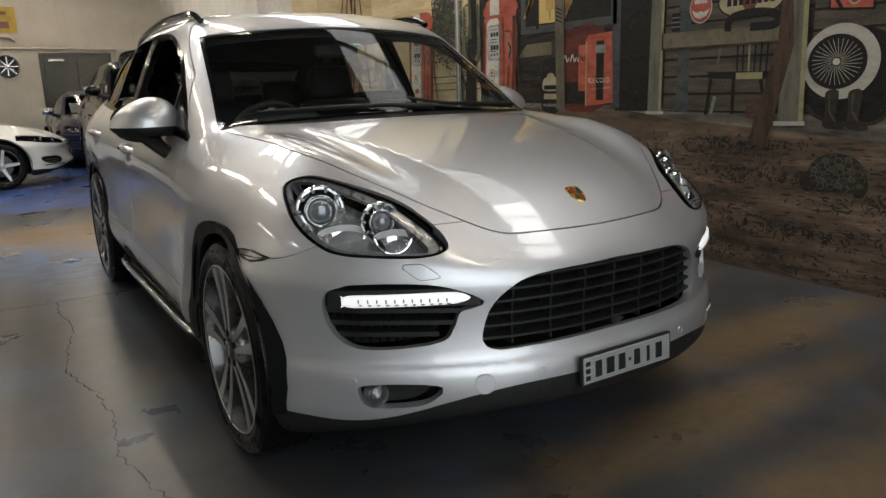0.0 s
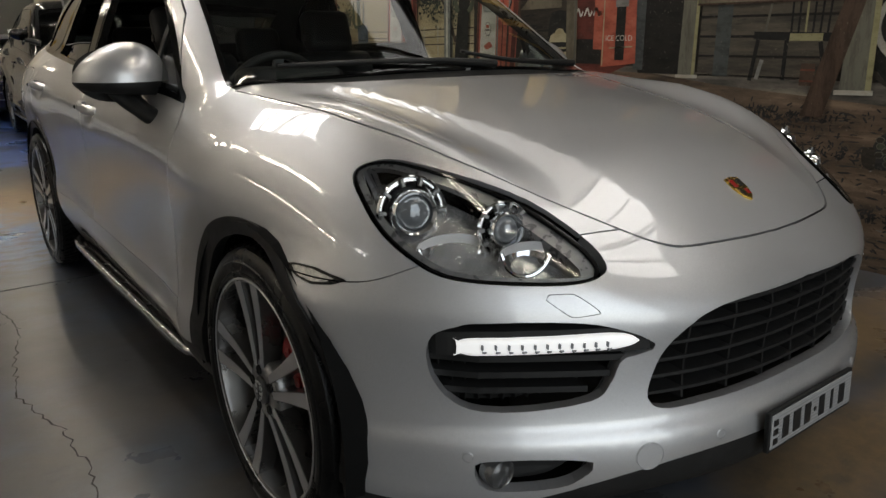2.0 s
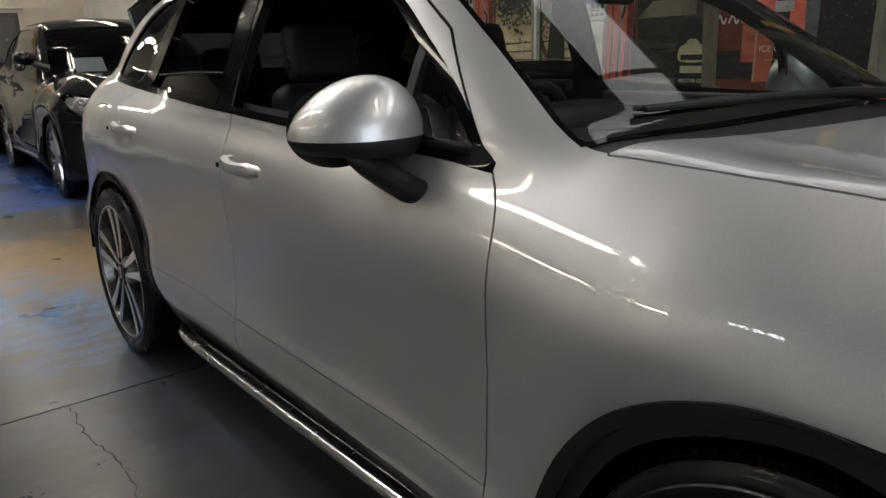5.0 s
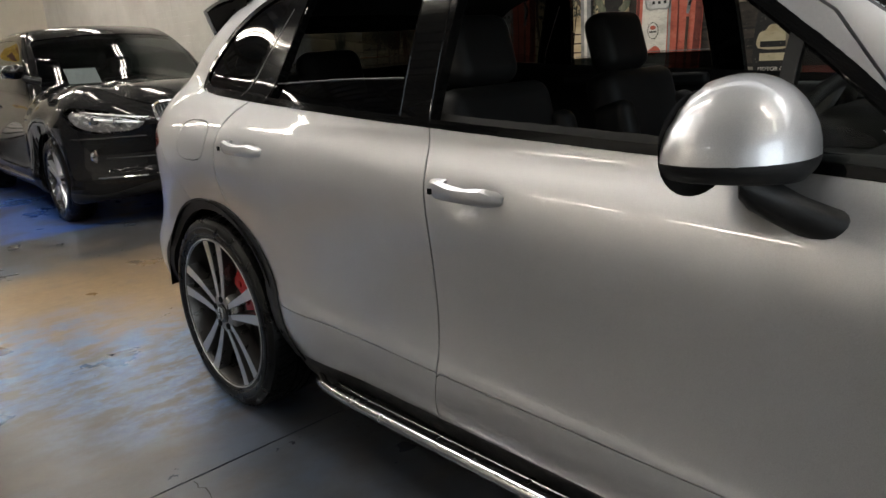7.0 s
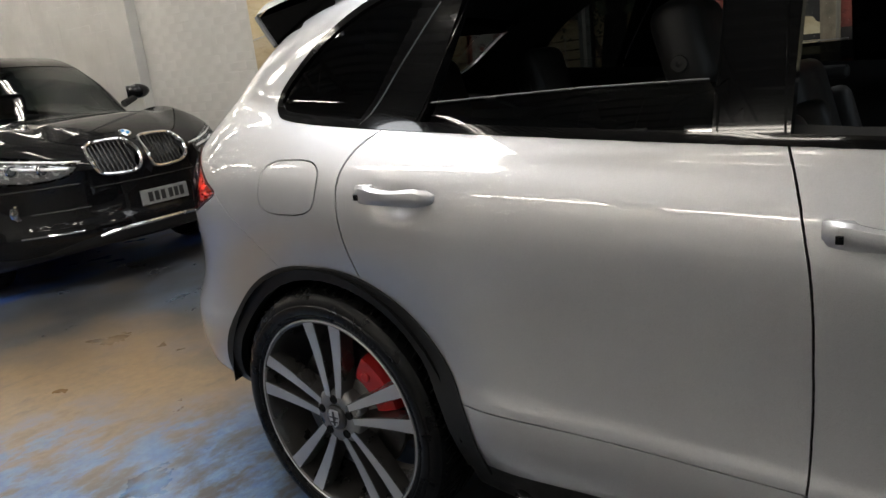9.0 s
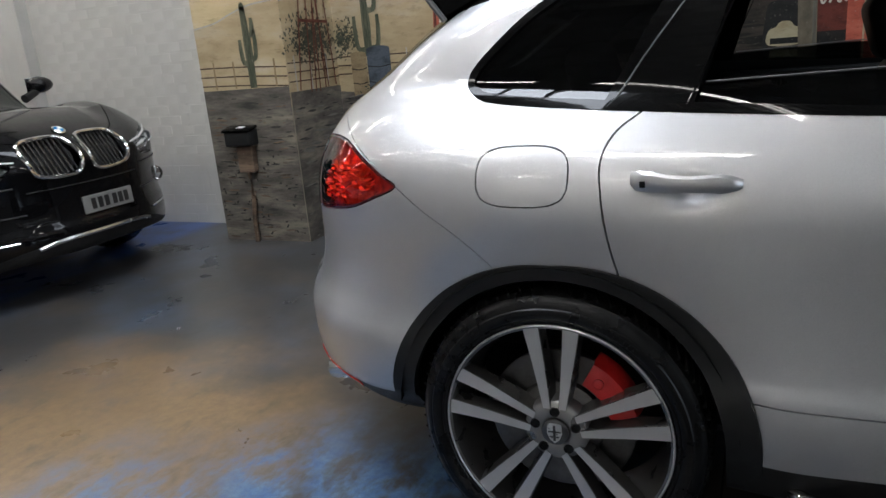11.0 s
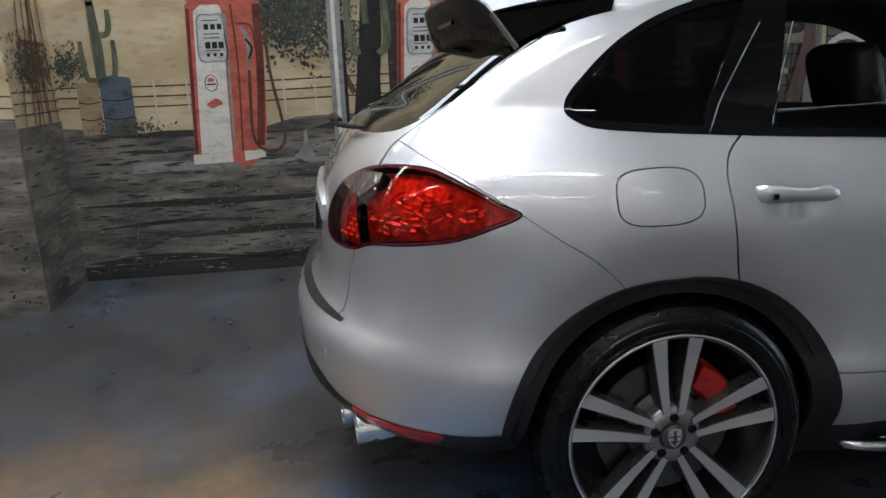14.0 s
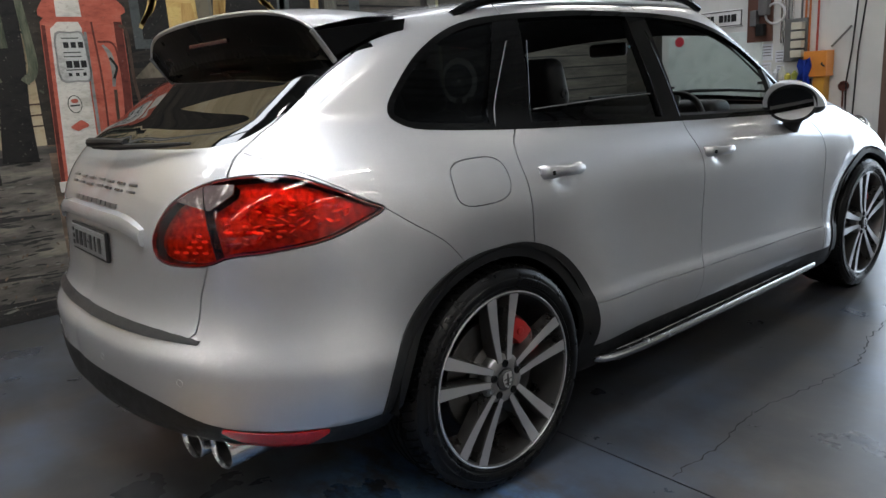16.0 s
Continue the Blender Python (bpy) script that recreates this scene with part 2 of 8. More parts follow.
def inside_of(a, b, poly):
    """The signed distance of points (a, b) to a closed outline, below 0 inside."""
    poly = np.asarray(poly, float)
    pts = np.stack([a, b], 1)
    out = np.full(len(pts), 9.0)
    near = ((pts > poly.min(0) - .06) & (pts < poly.max(0) + .06)).all(1)
    p0, p1 = poly, np.roll(poly, -1, 0)
    e = p1 - p0
    ee = np.maximum((e * e).sum(1), 1e-12)
    ids = np.flatnonzero(near)
    for part_ids in np.array_split(ids, max(1, len(ids) // 8000)):
        q = pts[part_ids][:, None] - p0
        t = np.clip((q * e).sum(2) / ee, 0, 1)
        d = np.sqrt(((q - t[..., None] * e) ** 2).sum(2).min(1))
        y0, y1 = p0[:, 1], p1[:, 1]
        py = pts[part_ids][:, 1:]
        straddle = (y0 > py) != (y1 > py)
        with np.errstate(divide="ignore", invalid="ignore"):
            xc = p0[:, 0] + (py - y0) / (y1 - y0) * e[:, 0]
        odd = (straddle & (pts[part_ids][:, :1] < xc)).sum(1) % 2 == 1
        out[part_ids] = np.where(odd, -d, d)
    return out


def link(name, me, material, parent=None, label=""):
    ob = new(name, me)
    if material is not None and not me.materials:
        me.materials.append(material)
    if parent is not None:
        ob.parent = parent
    return tagged(ob, label)


def part(name, bm, material, parent=None, label="", smooth=False):
    me = bpy.data.meshes.new(name)
    bm.normal_update()
    bm.to_mesh(me)
    bm.free()
    if smooth:
        me.polygons.foreach_set("use_smooth", [True] * len(me.polygons))
        me.set_sharp_from_angle(angle=radians(38))
    return link(name, me, material, parent, label)


def thing(name, label, category, at=None, group="", kind=""):
    ob = new(name)
    ob.empty_display_size = .1
    if at is not None:
        ob.matrix_world = at
    return tagged(ob, label, category, group, kind)


def block(lo, hi, bevel=0, bm=None, seg=2):
    own = bmesh.new()
    bmesh.ops.create_cube(own, size=1)
    for q in own.verts:
        q.co = [(l + h) / 2 + c * (h - l) for l, h, c in zip(lo, hi, q.co)]
    if bevel:
        bmesh.ops.bevel(own, geom=own.edges[:], offset=bevel, segments=seg, affect="EDGES", profile=.5)
    return own if bm is None else join(bm, own)


def join(bm, own):
    me = bpy.data.meshes.new("tmp")
    own.to_mesh(me)
    own.free()
    bm.from_mesh(me)
    bpy.data.meshes.remove(me)
    return bm


def moved(bm, m):
    bmesh.ops.transform(bm, matrix=m, verts=bm.verts[:])
    return bm


def lathe(profile, seg=64, axis="X"):
    """Turns (radius, along) points round an axis."""
    bm = bmesh.new()
    rings = []
    for r, a in profile:
        ring = []
        for i in range(seg):
            t = 2 * math.pi * i / seg
            p = (a, r * math.cos(t), r * math.sin(t)) if axis == "X" else (r * math.cos(t), r * math.sin(t), a)
            ring.append(bm.verts.new(p))
        rings.append(ring)
    for r0, r1 in zip(rings, rings[1:]):
        for i in range(seg):
            bm.faces.new((r0[i], r0[(i + 1) % seg], r1[(i + 1) % seg], r1[i]))
    bmesh.ops.recalc_face_normals(bm, faces=bm.faces[:])
    return bm


def prism(outline, depth, bevel=0, seg=1):
    """A flat outline in (x, y), given depth along z, from 0."""
    bm = bmesh.new()
    f = bm.faces.new([bm.verts.new((*p, 0)) for p in outline])
    top = bmesh.ops.extrude_face_region(bm, geom=[f])
    verts = [v for v in top["geom"] if isinstance(v, bmesh.types.BMVert)]
    bmesh.ops.translate(bm, verts=verts, vec=(0, 0, depth))
    bmesh.ops.recalc_face_normals(bm, faces=bm.faces[:])
    if bevel:
        rim = [e for e in bm.edges if abs(e.verts[0].co.z - depth) < 1e-6 and abs(e.verts[1].co.z - depth) < 1e-6]
        bmesh.ops.bevel(bm, geom=rim, offset=bevel, segments=seg, affect="EDGES")
    return bm


def tube(points, radius, seg=10, closed=False, caps=True):
    """A round bar along points; radius is a number or one for each point."""
    pts = [Vector(p) for p in points]
    n = len(pts)
    rad = [radius] * n if np.isscalar(radius) else list(radius)
    bm = bmesh.new()
    rings = []
    up = Vector((0, 0, 1))
    for i, p in enumerate(pts):
        a = pts[i - 1] if i or closed else p
        b = pts[(i + 1) % n] if i < n - 1 or closed else p
        d = (b - a).normalized()
        side = d.cross(up)
        side = side.normalized() if side.length > 1e-3 else Vector((1, 0, 0))
        nrm = side.cross(d)
        rings.append([bm.verts.new(p + rad[i] * (math.cos(t) * side + math.sin(t) * nrm)) for t in [2 * math.pi * k / seg for k in range(seg)]])
    pairs = list(zip(rings, rings[1:])) + ([(rings[-1], rings[0])] if closed else [])
    for r0, r1 in pairs:
        for i in range(seg):
            bm.faces.new((r0[i], r0[(i + 1) % seg], r1[(i + 1) % seg], r1[i]))
    if caps and not closed:
        bm.faces.new(rings[0][::-1])
        bm.faces.new(rings[-1])
    bmesh.ops.recalc_face_normals(bm, faces=bm.faces[:])
    return bm


def shell_part(name, verts, tris, f, material, parent, label="", flange=.012, lift=0.0):
    """A panel of a body's surface with its true normals and an edge turned inwards."""
    used, back = np.unique(tris, return_inverse=True)
    p = verts[used]
    t = back.reshape(-1, 3)
    nrm = grad(f, p)
    nrm /= np.linalg.norm(nrm, axis=1)[:, None]
    p = p + nrm * lift
    e = np.concatenate([t[:, [0, 1]], t[:, [1, 2]], t[:, [2, 0]]])
    key = np.sort(e, 1)
    _, first, count = np.unique(key, axis=0, return_index=True, return_counts=True)
    rim = e[first[count == 1]]
    v, faces, nn = [p], [t], [nrm]
    if flange and len(rim):
        a, b = rim[:, 0], rim[:, 1]
        out = np.cross(p[b] - p[a], nrm[a])
        out /= np.maximum(np.linalg.norm(out, axis=1), 1e-9)[:, None]
        m, base = len(rim), len(p)
        v += [p[a], p[b], p[b] - nrm[b] * flange, p[a] - nrm[a] * flange]
        nn += [out] * 4
        i = np.arange(m)
        quad = np.stack([base + i + m, base + i, base + i + 3 * m, base + i + 2 * m], 1)
        faces += [quad[:, [0, 1, 2]], quad[:, [0, 2, 3]]]
    v, faces, nn = np.concatenate(v), np.concatenate(faces), np.concatenate(nn)
    me = bpy.data.meshes.new(name)
    me.from_pydata(v.tolist(), [], faces.tolist())
    me.polygons.foreach_set("use_smooth", [True] * len(me.polygons))
    me.normals_split_custom_set_from_vertices(nn.tolist())
    return link(name, me, material, parent, label)
# ---- the showroom ----
def blot(t, pos, centre, radius, wobble, amount=.9, soft=.35):
    """A patch of worn paint: 1 inside an uneven ellipse on the floor, 0 outside."""
    v = t.nodes.new("ShaderNodeVectorMath")
    v.operation = "SUBTRACT"
    t.links.new(pos, v.inputs[0])
    v.inputs[1].default_value = (*centre, 0)
    d = t.nodes.new("ShaderNodeVectorMath")
    d.operation = "DIVIDE"
    t.links.new(v.outputs[0], d.inputs[0])
    d.inputs[1].default_value = (*radius, 1)
    n = t.nodes.new("ShaderNodeVectorMath")
    n.operation = "LENGTH"
    t.links.new(d.outputs[0], n.inputs[0])
    a = t.nodes.new("ShaderNodeMath")
    a.operation = "MULTIPLY_ADD"
    t.links.new(wobble, a.inputs[0])
    a.inputs[1].default_value = amount * 2
    t.links.new(n.outputs["Value"], a.inputs[2])
    return scaled(t, a.outputs[0], 1 + amount + soft, 1 + amount - soft)


def scaled(t, source, lo, hi):
    m = t.nodes.new("ShaderNodeMapRange")
    m.interpolation_type = "SMOOTHSTEP"
    m.inputs[1].default_value, m.inputs[2].default_value = lo, hi
    t.links.new(source, m.inputs[0])
    return m.outputs[0]


def times(t, a, b):
    m = t.nodes.new("ShaderNodeMath")
    m.operation = "MULTIPLY"
    for sock, v in zip(m.inputs, (a, b)):
        if isinstance(v, bpy.types.NodeSocket):
            t.links.new(v, sock)
        else:
            sock.default_value = v
    return m.outputs[0]


def floor_material():
    m, t, b, _ = nodes_of("worn_painted_concrete")
    pos = t.nodes.new("ShaderNodeTexCoord").outputs["Object"]
    big, mid = noise_node(t, .7, 6), noise_node(t, 2.2, 8, .58)
    fine, grain = noise_node(t, 17, 9, .72), noise_node(t, 150, 4)
    cloud, speck = noise_node(t, 1.7, 7, .6, stretch=(1.3, .9, 1)), noise_node(t, 7, 10, .66, stretch=(.8, 1.3, 1))
    col = ramp(t, big.outputs[0], (.3, (.032, .032, .034)), (.52, (.050, .049, .049)), (.75, (.076, .074, .072)))
    col = mixed(t, times(t, scaled(t, mid.outputs[0], .44, .72), .8), col, (.090, .073, .058))
    col = mixed(t, times(t, scaled(t, mid.outputs[0], .56, .28), .5), col, (.034, .038, .046))
    bluish = noise_node(t, 1.4, 8, .62)
    col = mixed(t, times(t, scaled(t, bluish.outputs[0], .45, .72), .65), col, (.072, .102, .155))
    col = mixed(t, times(t, scaled(t, speck.outputs[0], .46, .74), .45), col, (.080, .077, .075))
    col = mixed(t, times(t, scaled(t, speck.outputs[0], .46, .26), .4), col, (.024, .023, .023))
    col = mixed(t, times(t, scaled(t, fine.outputs[0], .56, .74), .2), col, (.13, .132, .138))
    ochre, blue = (.25, .165, .078), (.038, .108, .29)
    for c, r, k in (((-1.05, 4.85), (1.0, .75), .9), ((-.75, 4.25), (.5, .4), .6), ((-2.6, 4.9), (1.1, .8), .75), ((1.45, -.35), (.95, .20), .7), ((.55, -.78), (.75, .16), .7), ((.2, -1.35), (.8, .16), .6), ((1.9, .55), (.5, .16), .5), ((-.6, -1.1), (.3, .2), .45)):
        mask = times(t, blot(t, pos, c, r, cloud.outputs[0], .8, .55), k)
        mask = times(t, mask, scaled(t, speck.outputs[0], .16, .50))
        col = mixed(t, mask, col, mixed(t, scaled(t, fine.outputs[0], .30, .70), ochre, (.165, .108, .057)))
    for c, r, k in (((-1.15, 3.75), (.62, .42), .9), ((-1.0, 3.2), (.5, .35), .55), ((-1.35, 4.35), (.5, .35), .8), ((-2.6, 3.9), (1.0, .5), .8), ((-.7, 3.1), (.4, .4), .4)):
        mask = times(t, blot(t, pos, c, r, cloud.outputs[0], .8, .5), k)
        mask = times(t, mask, scaled(t, speck.outputs[0], .38, .62))
        col = mixed(t, mask, col, mixed(t, scaled(t, fine.outputs[0], .30, .70), blue, (.12, .23, .37)))
    sep = t.nodes.new("ShaderNodeSeparateXYZ")
    t.links.new(pos, sep.inputs[0])
    edge = t.nodes.new("ShaderNodeMath")
    edge.operation = "MULTIPLY_ADD"
    t.links.new(mid.outputs[0], edge.inputs[0])
    edge.inputs[1].default_value = .5
    t.links.new(sep.outputs[1], edge.inputs[2])
    bay = times(t, scaled(t, edge.outputs[0], 6.98, 7.16), scaled(t, mid.outputs[0], .70, .46))
    col = mixed(t, bay, col, mixed(t, fine.outputs[0], (.022, .065, .27), (.055, .13, .38)))
    col = mixed(t, times(t, scaled(t, grain.outputs[0], .60, .72), .4), col, (.03, .03, .03))
    t.links.new(col, b.inputs["Base Color"])
    t.links.new(ramp(t, mid.outputs[0], (.25, grey(.25)), (.75, grey(.34))), b.inputs["Roughness"])
    bn = t.nodes.new("ShaderNodeBump")
    bn.inputs["Strength"].default_value, bn.inputs["Distance"].default_value = .16, .003
    t.links.new(fine.outputs[0], bn.inputs["Height"])
    t.links.new(bn.outputs[0], b.inputs["Normal"])
    return m


def wall_paint(name, col, stain=.10, scale=2.5, bump=.25):
    m, t, b, _ = nodes_of(name)
    big, fine = noise_node(t, scale, 6), noise_node(t, 45, 5)
    drip = noise_node(t, 4, 6, .6, stretch=(3, 3, .35))
    c = ramp(t, big.outputs[0], (.3, [v * (1 - stain) for v in col]), (.7, [min(1, v * (1 + stain * .5)) for v in col]))
    c = mixed(t, times(t, scaled(t, drip.outputs[0], .58, .78), .4), c, [v * .62 for v in col])
    t.links.new(c, b.inputs["Base Color"])
    b.inputs["Roughness"].default_value = .72
    bn = t.nodes.new("ShaderNodeBump")
    bn.inputs["Strength"].default_value, bn.inputs["Distance"].default_value = bump, .004
    t.links.new(fine.outputs[0], bn.inputs["Height"])
    t.links.new(bn.outputs[0], b.inputs["Normal"])
    return m


FLOOR_MAT = floor_material()
WHITE_WALL = wall_paint("white_painted_wall", (.53, .52, .495), stain=.12)
CREAM_WALL = wall_paint("cream_wall", (.60, .55, .47))
STEEL = surface("roof_steel", (.20, .19, .18), .5, .6, vary=.2, scale=5)
SHEET = surface("roof_sheet", (.22, .22, .215), .6, .0, vary=.15, scale=3)
GROUND = surface("yard_concrete", (.32, .31, .29), .8, vary=.2, scale=2)


def structure(name, bm, material, label, smooth=False):
    return tagged(part(name, bm, material, None, "", smooth), label, "", "", "structure")


structure("floor", block((LEFT - .2, FRONT - .3, -.2), (RIGHT + .2, 2.517, 0)), FLOOR_MAT, "worn grey painted concrete floor with ochre and blue stains")
structure("floor", block((LEFT - .2, 2.525, -.2), (RIGHT + .2, REAR + .2, 0)), FLOOR_MAT, "worn grey painted concrete floor with ochre and blue stains")
structure("floor_joint", block((LEFT - .2, 2.515, -.21), (RIGHT + .2, 2.527, -.006)), surface("joint_filler", grey(.03), .9), "dark expansion joint in the concrete floor")
structure("ground", block((-60, -60, -.4), (60, 70, -.22)), GROUND, "concrete yard outside the roller door")
structure("wall_mural", block((RIGHT, FRONT, 0), (RIGHT + .2, 5.53, TOP)), wall_paint("render", (.35, .30, .22)), "rendered wall under the painted mural")
structure("wall_pier", block((1.84, 5.53, 0), (RIGHT + .2, 6.30, TOP)), wall_paint("render_pier", (.30, .27, .21)), "projecting wall pier carrying part of the mural")
structure("wall_side", block((2.32, 6.30, 0), (RIGHT + .2, REAR, TOP)), WHITE_WALL, "white painted brick wall")
structure("wall_pilaster", block((2.20, 8.6, 0), (2.32, 8.95, TOP), .006), WHITE_WALL, "white painted brick pilaster")
structure("wall_rear", block((LEFT, REAR, 0), (RIGHT + .2, REAR + .2, TOP)), CREAM_WALL, "cream painted rear wall")
# unseen left wall: both tones are invented to shape reflections in the silver car
structure("wall_left", block((LEFT - .2, FRONT, 0), (LEFT, 5.8, TOP)), wall_paint("bright_bounce_wall", (.78, .76, .72)), "unseen side wall, made white to brighten the car's side")
structure("wall_left_rear", block((LEFT - .2, 5.8, 0), (LEFT, REAR + .2, TOP)), wall_paint("dark_reflection_wall", (.21, .205, .20)), "unseen side wall, made dark grey to darken the car's reflections")
FRONT_PAINT = wall_paint("white_end_wall", (.62, .62, .60))
structure("wall_front", block((DOOR_X1, FRONT - .2, 0), (RIGHT, FRONT, TOP)), FRONT_PAINT, "white painted end wall beside the roller door")
structure("wall_front_left", block((LEFT, FRONT - .2, 0), (DOOR_X0, FRONT, TOP)), FRONT_PAINT, "white painted end wall")
structure("wall_front_head", block((DOOR_X0, FRONT - .2, DOOR_Z), (DOOR_X1, FRONT, TOP)), FRONT_PAINT, "white painted wall over the roller door")
structure("door_1", block((DOOR_X0, FRONT - .34, DOOR_Z - .1), (DOOR_X1, FRONT - .2, DOOR_Z + .35), .03), STEEL, "rolled-up steel roller door")
structure("trim", block((DOOR_X1 - .06, FRONT - .02, 0), (DOOR_X1 + .02, FRONT + .02, DOOR_Z), .006), surface("door_guide", (.16, .10, .08), .5, .4), "brown steel roller door guide")

# corrugated ceiling with real openings under the roof lights
bm = bmesh.new()
xs = np.arange(LEFT, RIGHT + .21, .055)
ys = sorted({FRONT - .2, REAR + .2, *[y - w / 2 for _, y, _, w, _ in ROOF_LIGHTS], *[y + w / 2 for _, y, _, w, _ in ROOF_LIGHTS]})
grid = [[bm.verts.new((x, y, TOP + .018 * math.sin(i * math.pi / 2))) for y in ys] for i, x in enumerate(xs)]
for i in range(len(xs) - 1):
    for j in range(len(ys) - 1):
        cx, cy = (xs[i] + xs[i + 1]) / 2, (ys[j] + ys[j + 1]) / 2
        if not any(abs(cx - x) < wx / 2 and abs(cy - y) < wy / 2 for x, y, wx, wy, _ in ROOF_LIGHTS):
            bm.faces.new((grid[i][j], grid[i + 1][j], grid[i + 1][j + 1], grid[i][j + 1]))
structure("ceiling", bm, SHEET, "grey corrugated metal roof lining")
for x, y, wx, wy, _ in ROOF_LIGHTS:
    bars = max(4, round(wy / .9))
    for k in range(1, bars):
        yy = y - wy / 2 + wy * k / bars
        structure("trim", block((x - wx / 2, yy - .025, TOP - .03), (x + wx / 2, yy + .025, TOP + .03)), STEEL, "steel glazing bar of the roof light")
# unseen opaque sheets added above the openings to keep direct sun out
for x, y, wx, wy, _ in ROOF_LIGHTS:
    structure("window_1", block((x - wx / 2 - .06, y - wy / 2 - .06, TOP + .10), (x + wx / 2 + .06, y + wy / 2 + .06, TOP + .112)), surface("sun_block_sheet", (.7, .74, .75), .5), "added opaque sheet that keeps the sun out of the roof light")
for y in (-1.6, 3.2, 7.8, 11.6):
    truss = thing("roof_truss", "dark steel lattice roof truss", "truss", pose(0, y, 0), "roof trusses")
    part("top_chord", block((LEFT, -.04, TOP - .12), (RIGHT, .04, TOP - .04)), STEEL, truss)
    part("bottom_chord", block((LEFT, -.04, TOP - .62), (RIGHT, .04, TOP - .55)), STEEL, truss)
    for k in range(12):
        x0 = LEFT + .35 + k * .70
        part("brace", tube([(x0, 0, TOP - .58), (x0 + .35, 0, TOP - .1), (x0 + .70, 0, TOP - .58)], .018, 6), STEEL, truss)

# fluorescent fittings
TUBE = glow("tube_glow", (1.0, .93, .82), 33)
FITTING = surface("fitting_white", grey(.7), .4)
first = None
# row at x -5 and fittings at y 12.6 are added to brighten walls
for x in (-5.0, -2.35, -.15, 1.5):
    for y in (2.9, 4.6) if x < -4 else (8.6, 10.6, 12.6) if x > 1 else (2.9, 4.6, 6.6, 8.6, 10.6, 12.6, 14.2) if x < -2 else (-2.2, -.5, 2.9, 4.6, 6.6, 8.6, 10.6, 12.6, 14.2):
        if first is None:
            first = thing("tube_light", "white twin fluorescent ceiling light, lit", "ceiling light", pose(x, y, 3.75), "ceiling lights")
            part("housing", block((-.09, -.64, .03), (.09, .64, .08), .008), FITTING, first)
            for s in (-1, 1):
                part("tube", tube([(s * .045, -.60, .012), (s * .045, .60, .012)], .014, 10), TUBE, first)
            for yy in (-.45, .45):
                part("chain", tube([(0, yy, .08), (0, yy, TOP - 3.75 - .02)], .004, 5), STEEL, first)
        else:
            copy_thing(first, pose(x, y, 3.75))

# rear wall: dark double door, conduit, poster and an alloy wheel hung on the wall
DOOR_GREY = surface("door_grey_paint", (.07, .07, .065), .5, vary=.12, scale=4)
rear_door = tagged(part("door_2", block((-0.253, REAR - .05, 0), (1.164, REAR + .02, 2.165), .004), DOOR_GREY), "dark grey double door in a grey frame", "", "", "structure")
for a, b2 in ((-0.175, 0.45), (0.461, 1.086)):
    part("door_leaf", block((a, REAR - .075, .01), (b2, REAR - .045, 2.075), .006), surface("door_leaf_grey", (.085, .085, .078), .45, vary=.15, scale=3), rear_door)
part("door_closer", block((-0.085, REAR - .12, 1.985), (0.219, REAR - .075, 2.042), .006), BRUSHED, rear_door)
for x in (0.512, 0.894):
    part("door_bolt", block((x, REAR - .082, 1.67), (x + .022, REAR - .075, 1.715), .003), BRUSHED, rear_door)
conduit = thing("wall_conduit", "cream conduit pipe running along the rear wall", "pipe")
part("pipe", tube([(LEFT + .1, REAR - .04, 2.289), (1.266, REAR - .04, 2.244), (1.266, REAR - .04, 1.985)], .022, 8), CREAM_WALL, conduit)
part("pipe", tube([(LEFT + .1, REAR - .05, 2.503), (-0.726, REAR - .05, 2.481), (-0.636, REAR - .05, 2.39)], .03, 8), CREAM_WALL, conduit)
poster = thing("poster", "yellow and brown advertising poster on the rear wall", "poster")
part("sheet", block((-1.322, REAR - .012, 2.571), (-0.568, REAR - .002, 3.088)), surface("poster_yellow", (.55, .36, .05), .5, vary=.4, scale=5), poster)
part("poster_shape", block((-1.21, REAR - .016, 2.661), (-0.704, REAR - .012, 2.796), .001), surface("poster_brown", (.16, .07, .05), .5, vary=.4, scale=9), poster)
part("poster_bar", block((-1.154, REAR - .016, 2.931), (-0.726, REAR - .012, 2.998), .001), surface("poster_dark", (.22, .10, .03), .5), poster)
deco = thing("rim_decoration", "dark alloy rim hung on the rear wall as decoration", "decoration")
m = Matrix.Translation((-0.85, REAR - .05, 1.895)) @ pose(0, 0, 0, 0, 0, 90) @ Matrix.Scale(1.12, 4)
part("rim_ring", moved(lathe([(.20, .0), (.205, -.02), (.19, -.03), (.175, -.02), (.165, .03)], 40), m), BRUSHED, deco, smooth=True)
part("backing", moved(lathe([(.175, .02), (0, .02)], 40), m), surface("wheel_dark", grey(.03), .5), deco)
for k in range(8):
    part("spoke", moved(block((-.02, -.012, .03), (.0, .012, .18), .004), m @ Matrix.Rotation(k * math.pi / 4, 4, "X")), BRUSHED, deco)
part("hub", moved(lathe([(.045, -.0), (.04, -.025), (0, -.03)], 20), m), BRUSHED, deco)

# crack in the floor slab
random.seed(4)
CRACK = [(-1.31, 2.51), (-1.325, 2.23), (-1.28, 1.9), (-1.35, 1.5), (-1.385, 1.18), (-1.30, .82), (-1.285, .53), (-1.32, .23), (-1.27, -.07), (-1.18, -.35), (-1.22, -.8)]
fine_line = []
for a, b2 in zip(CRACK, CRACK[1:]):
    for q in np.arange(0, 1, .09):
        fine_line.append((a[0] + (b2[0] - a[0]) * q + random.uniform(-.010, .010), a[1] + (b2[1] - a[1]) * q + random.uniform(-.008, .008)))
bm = bmesh.new()
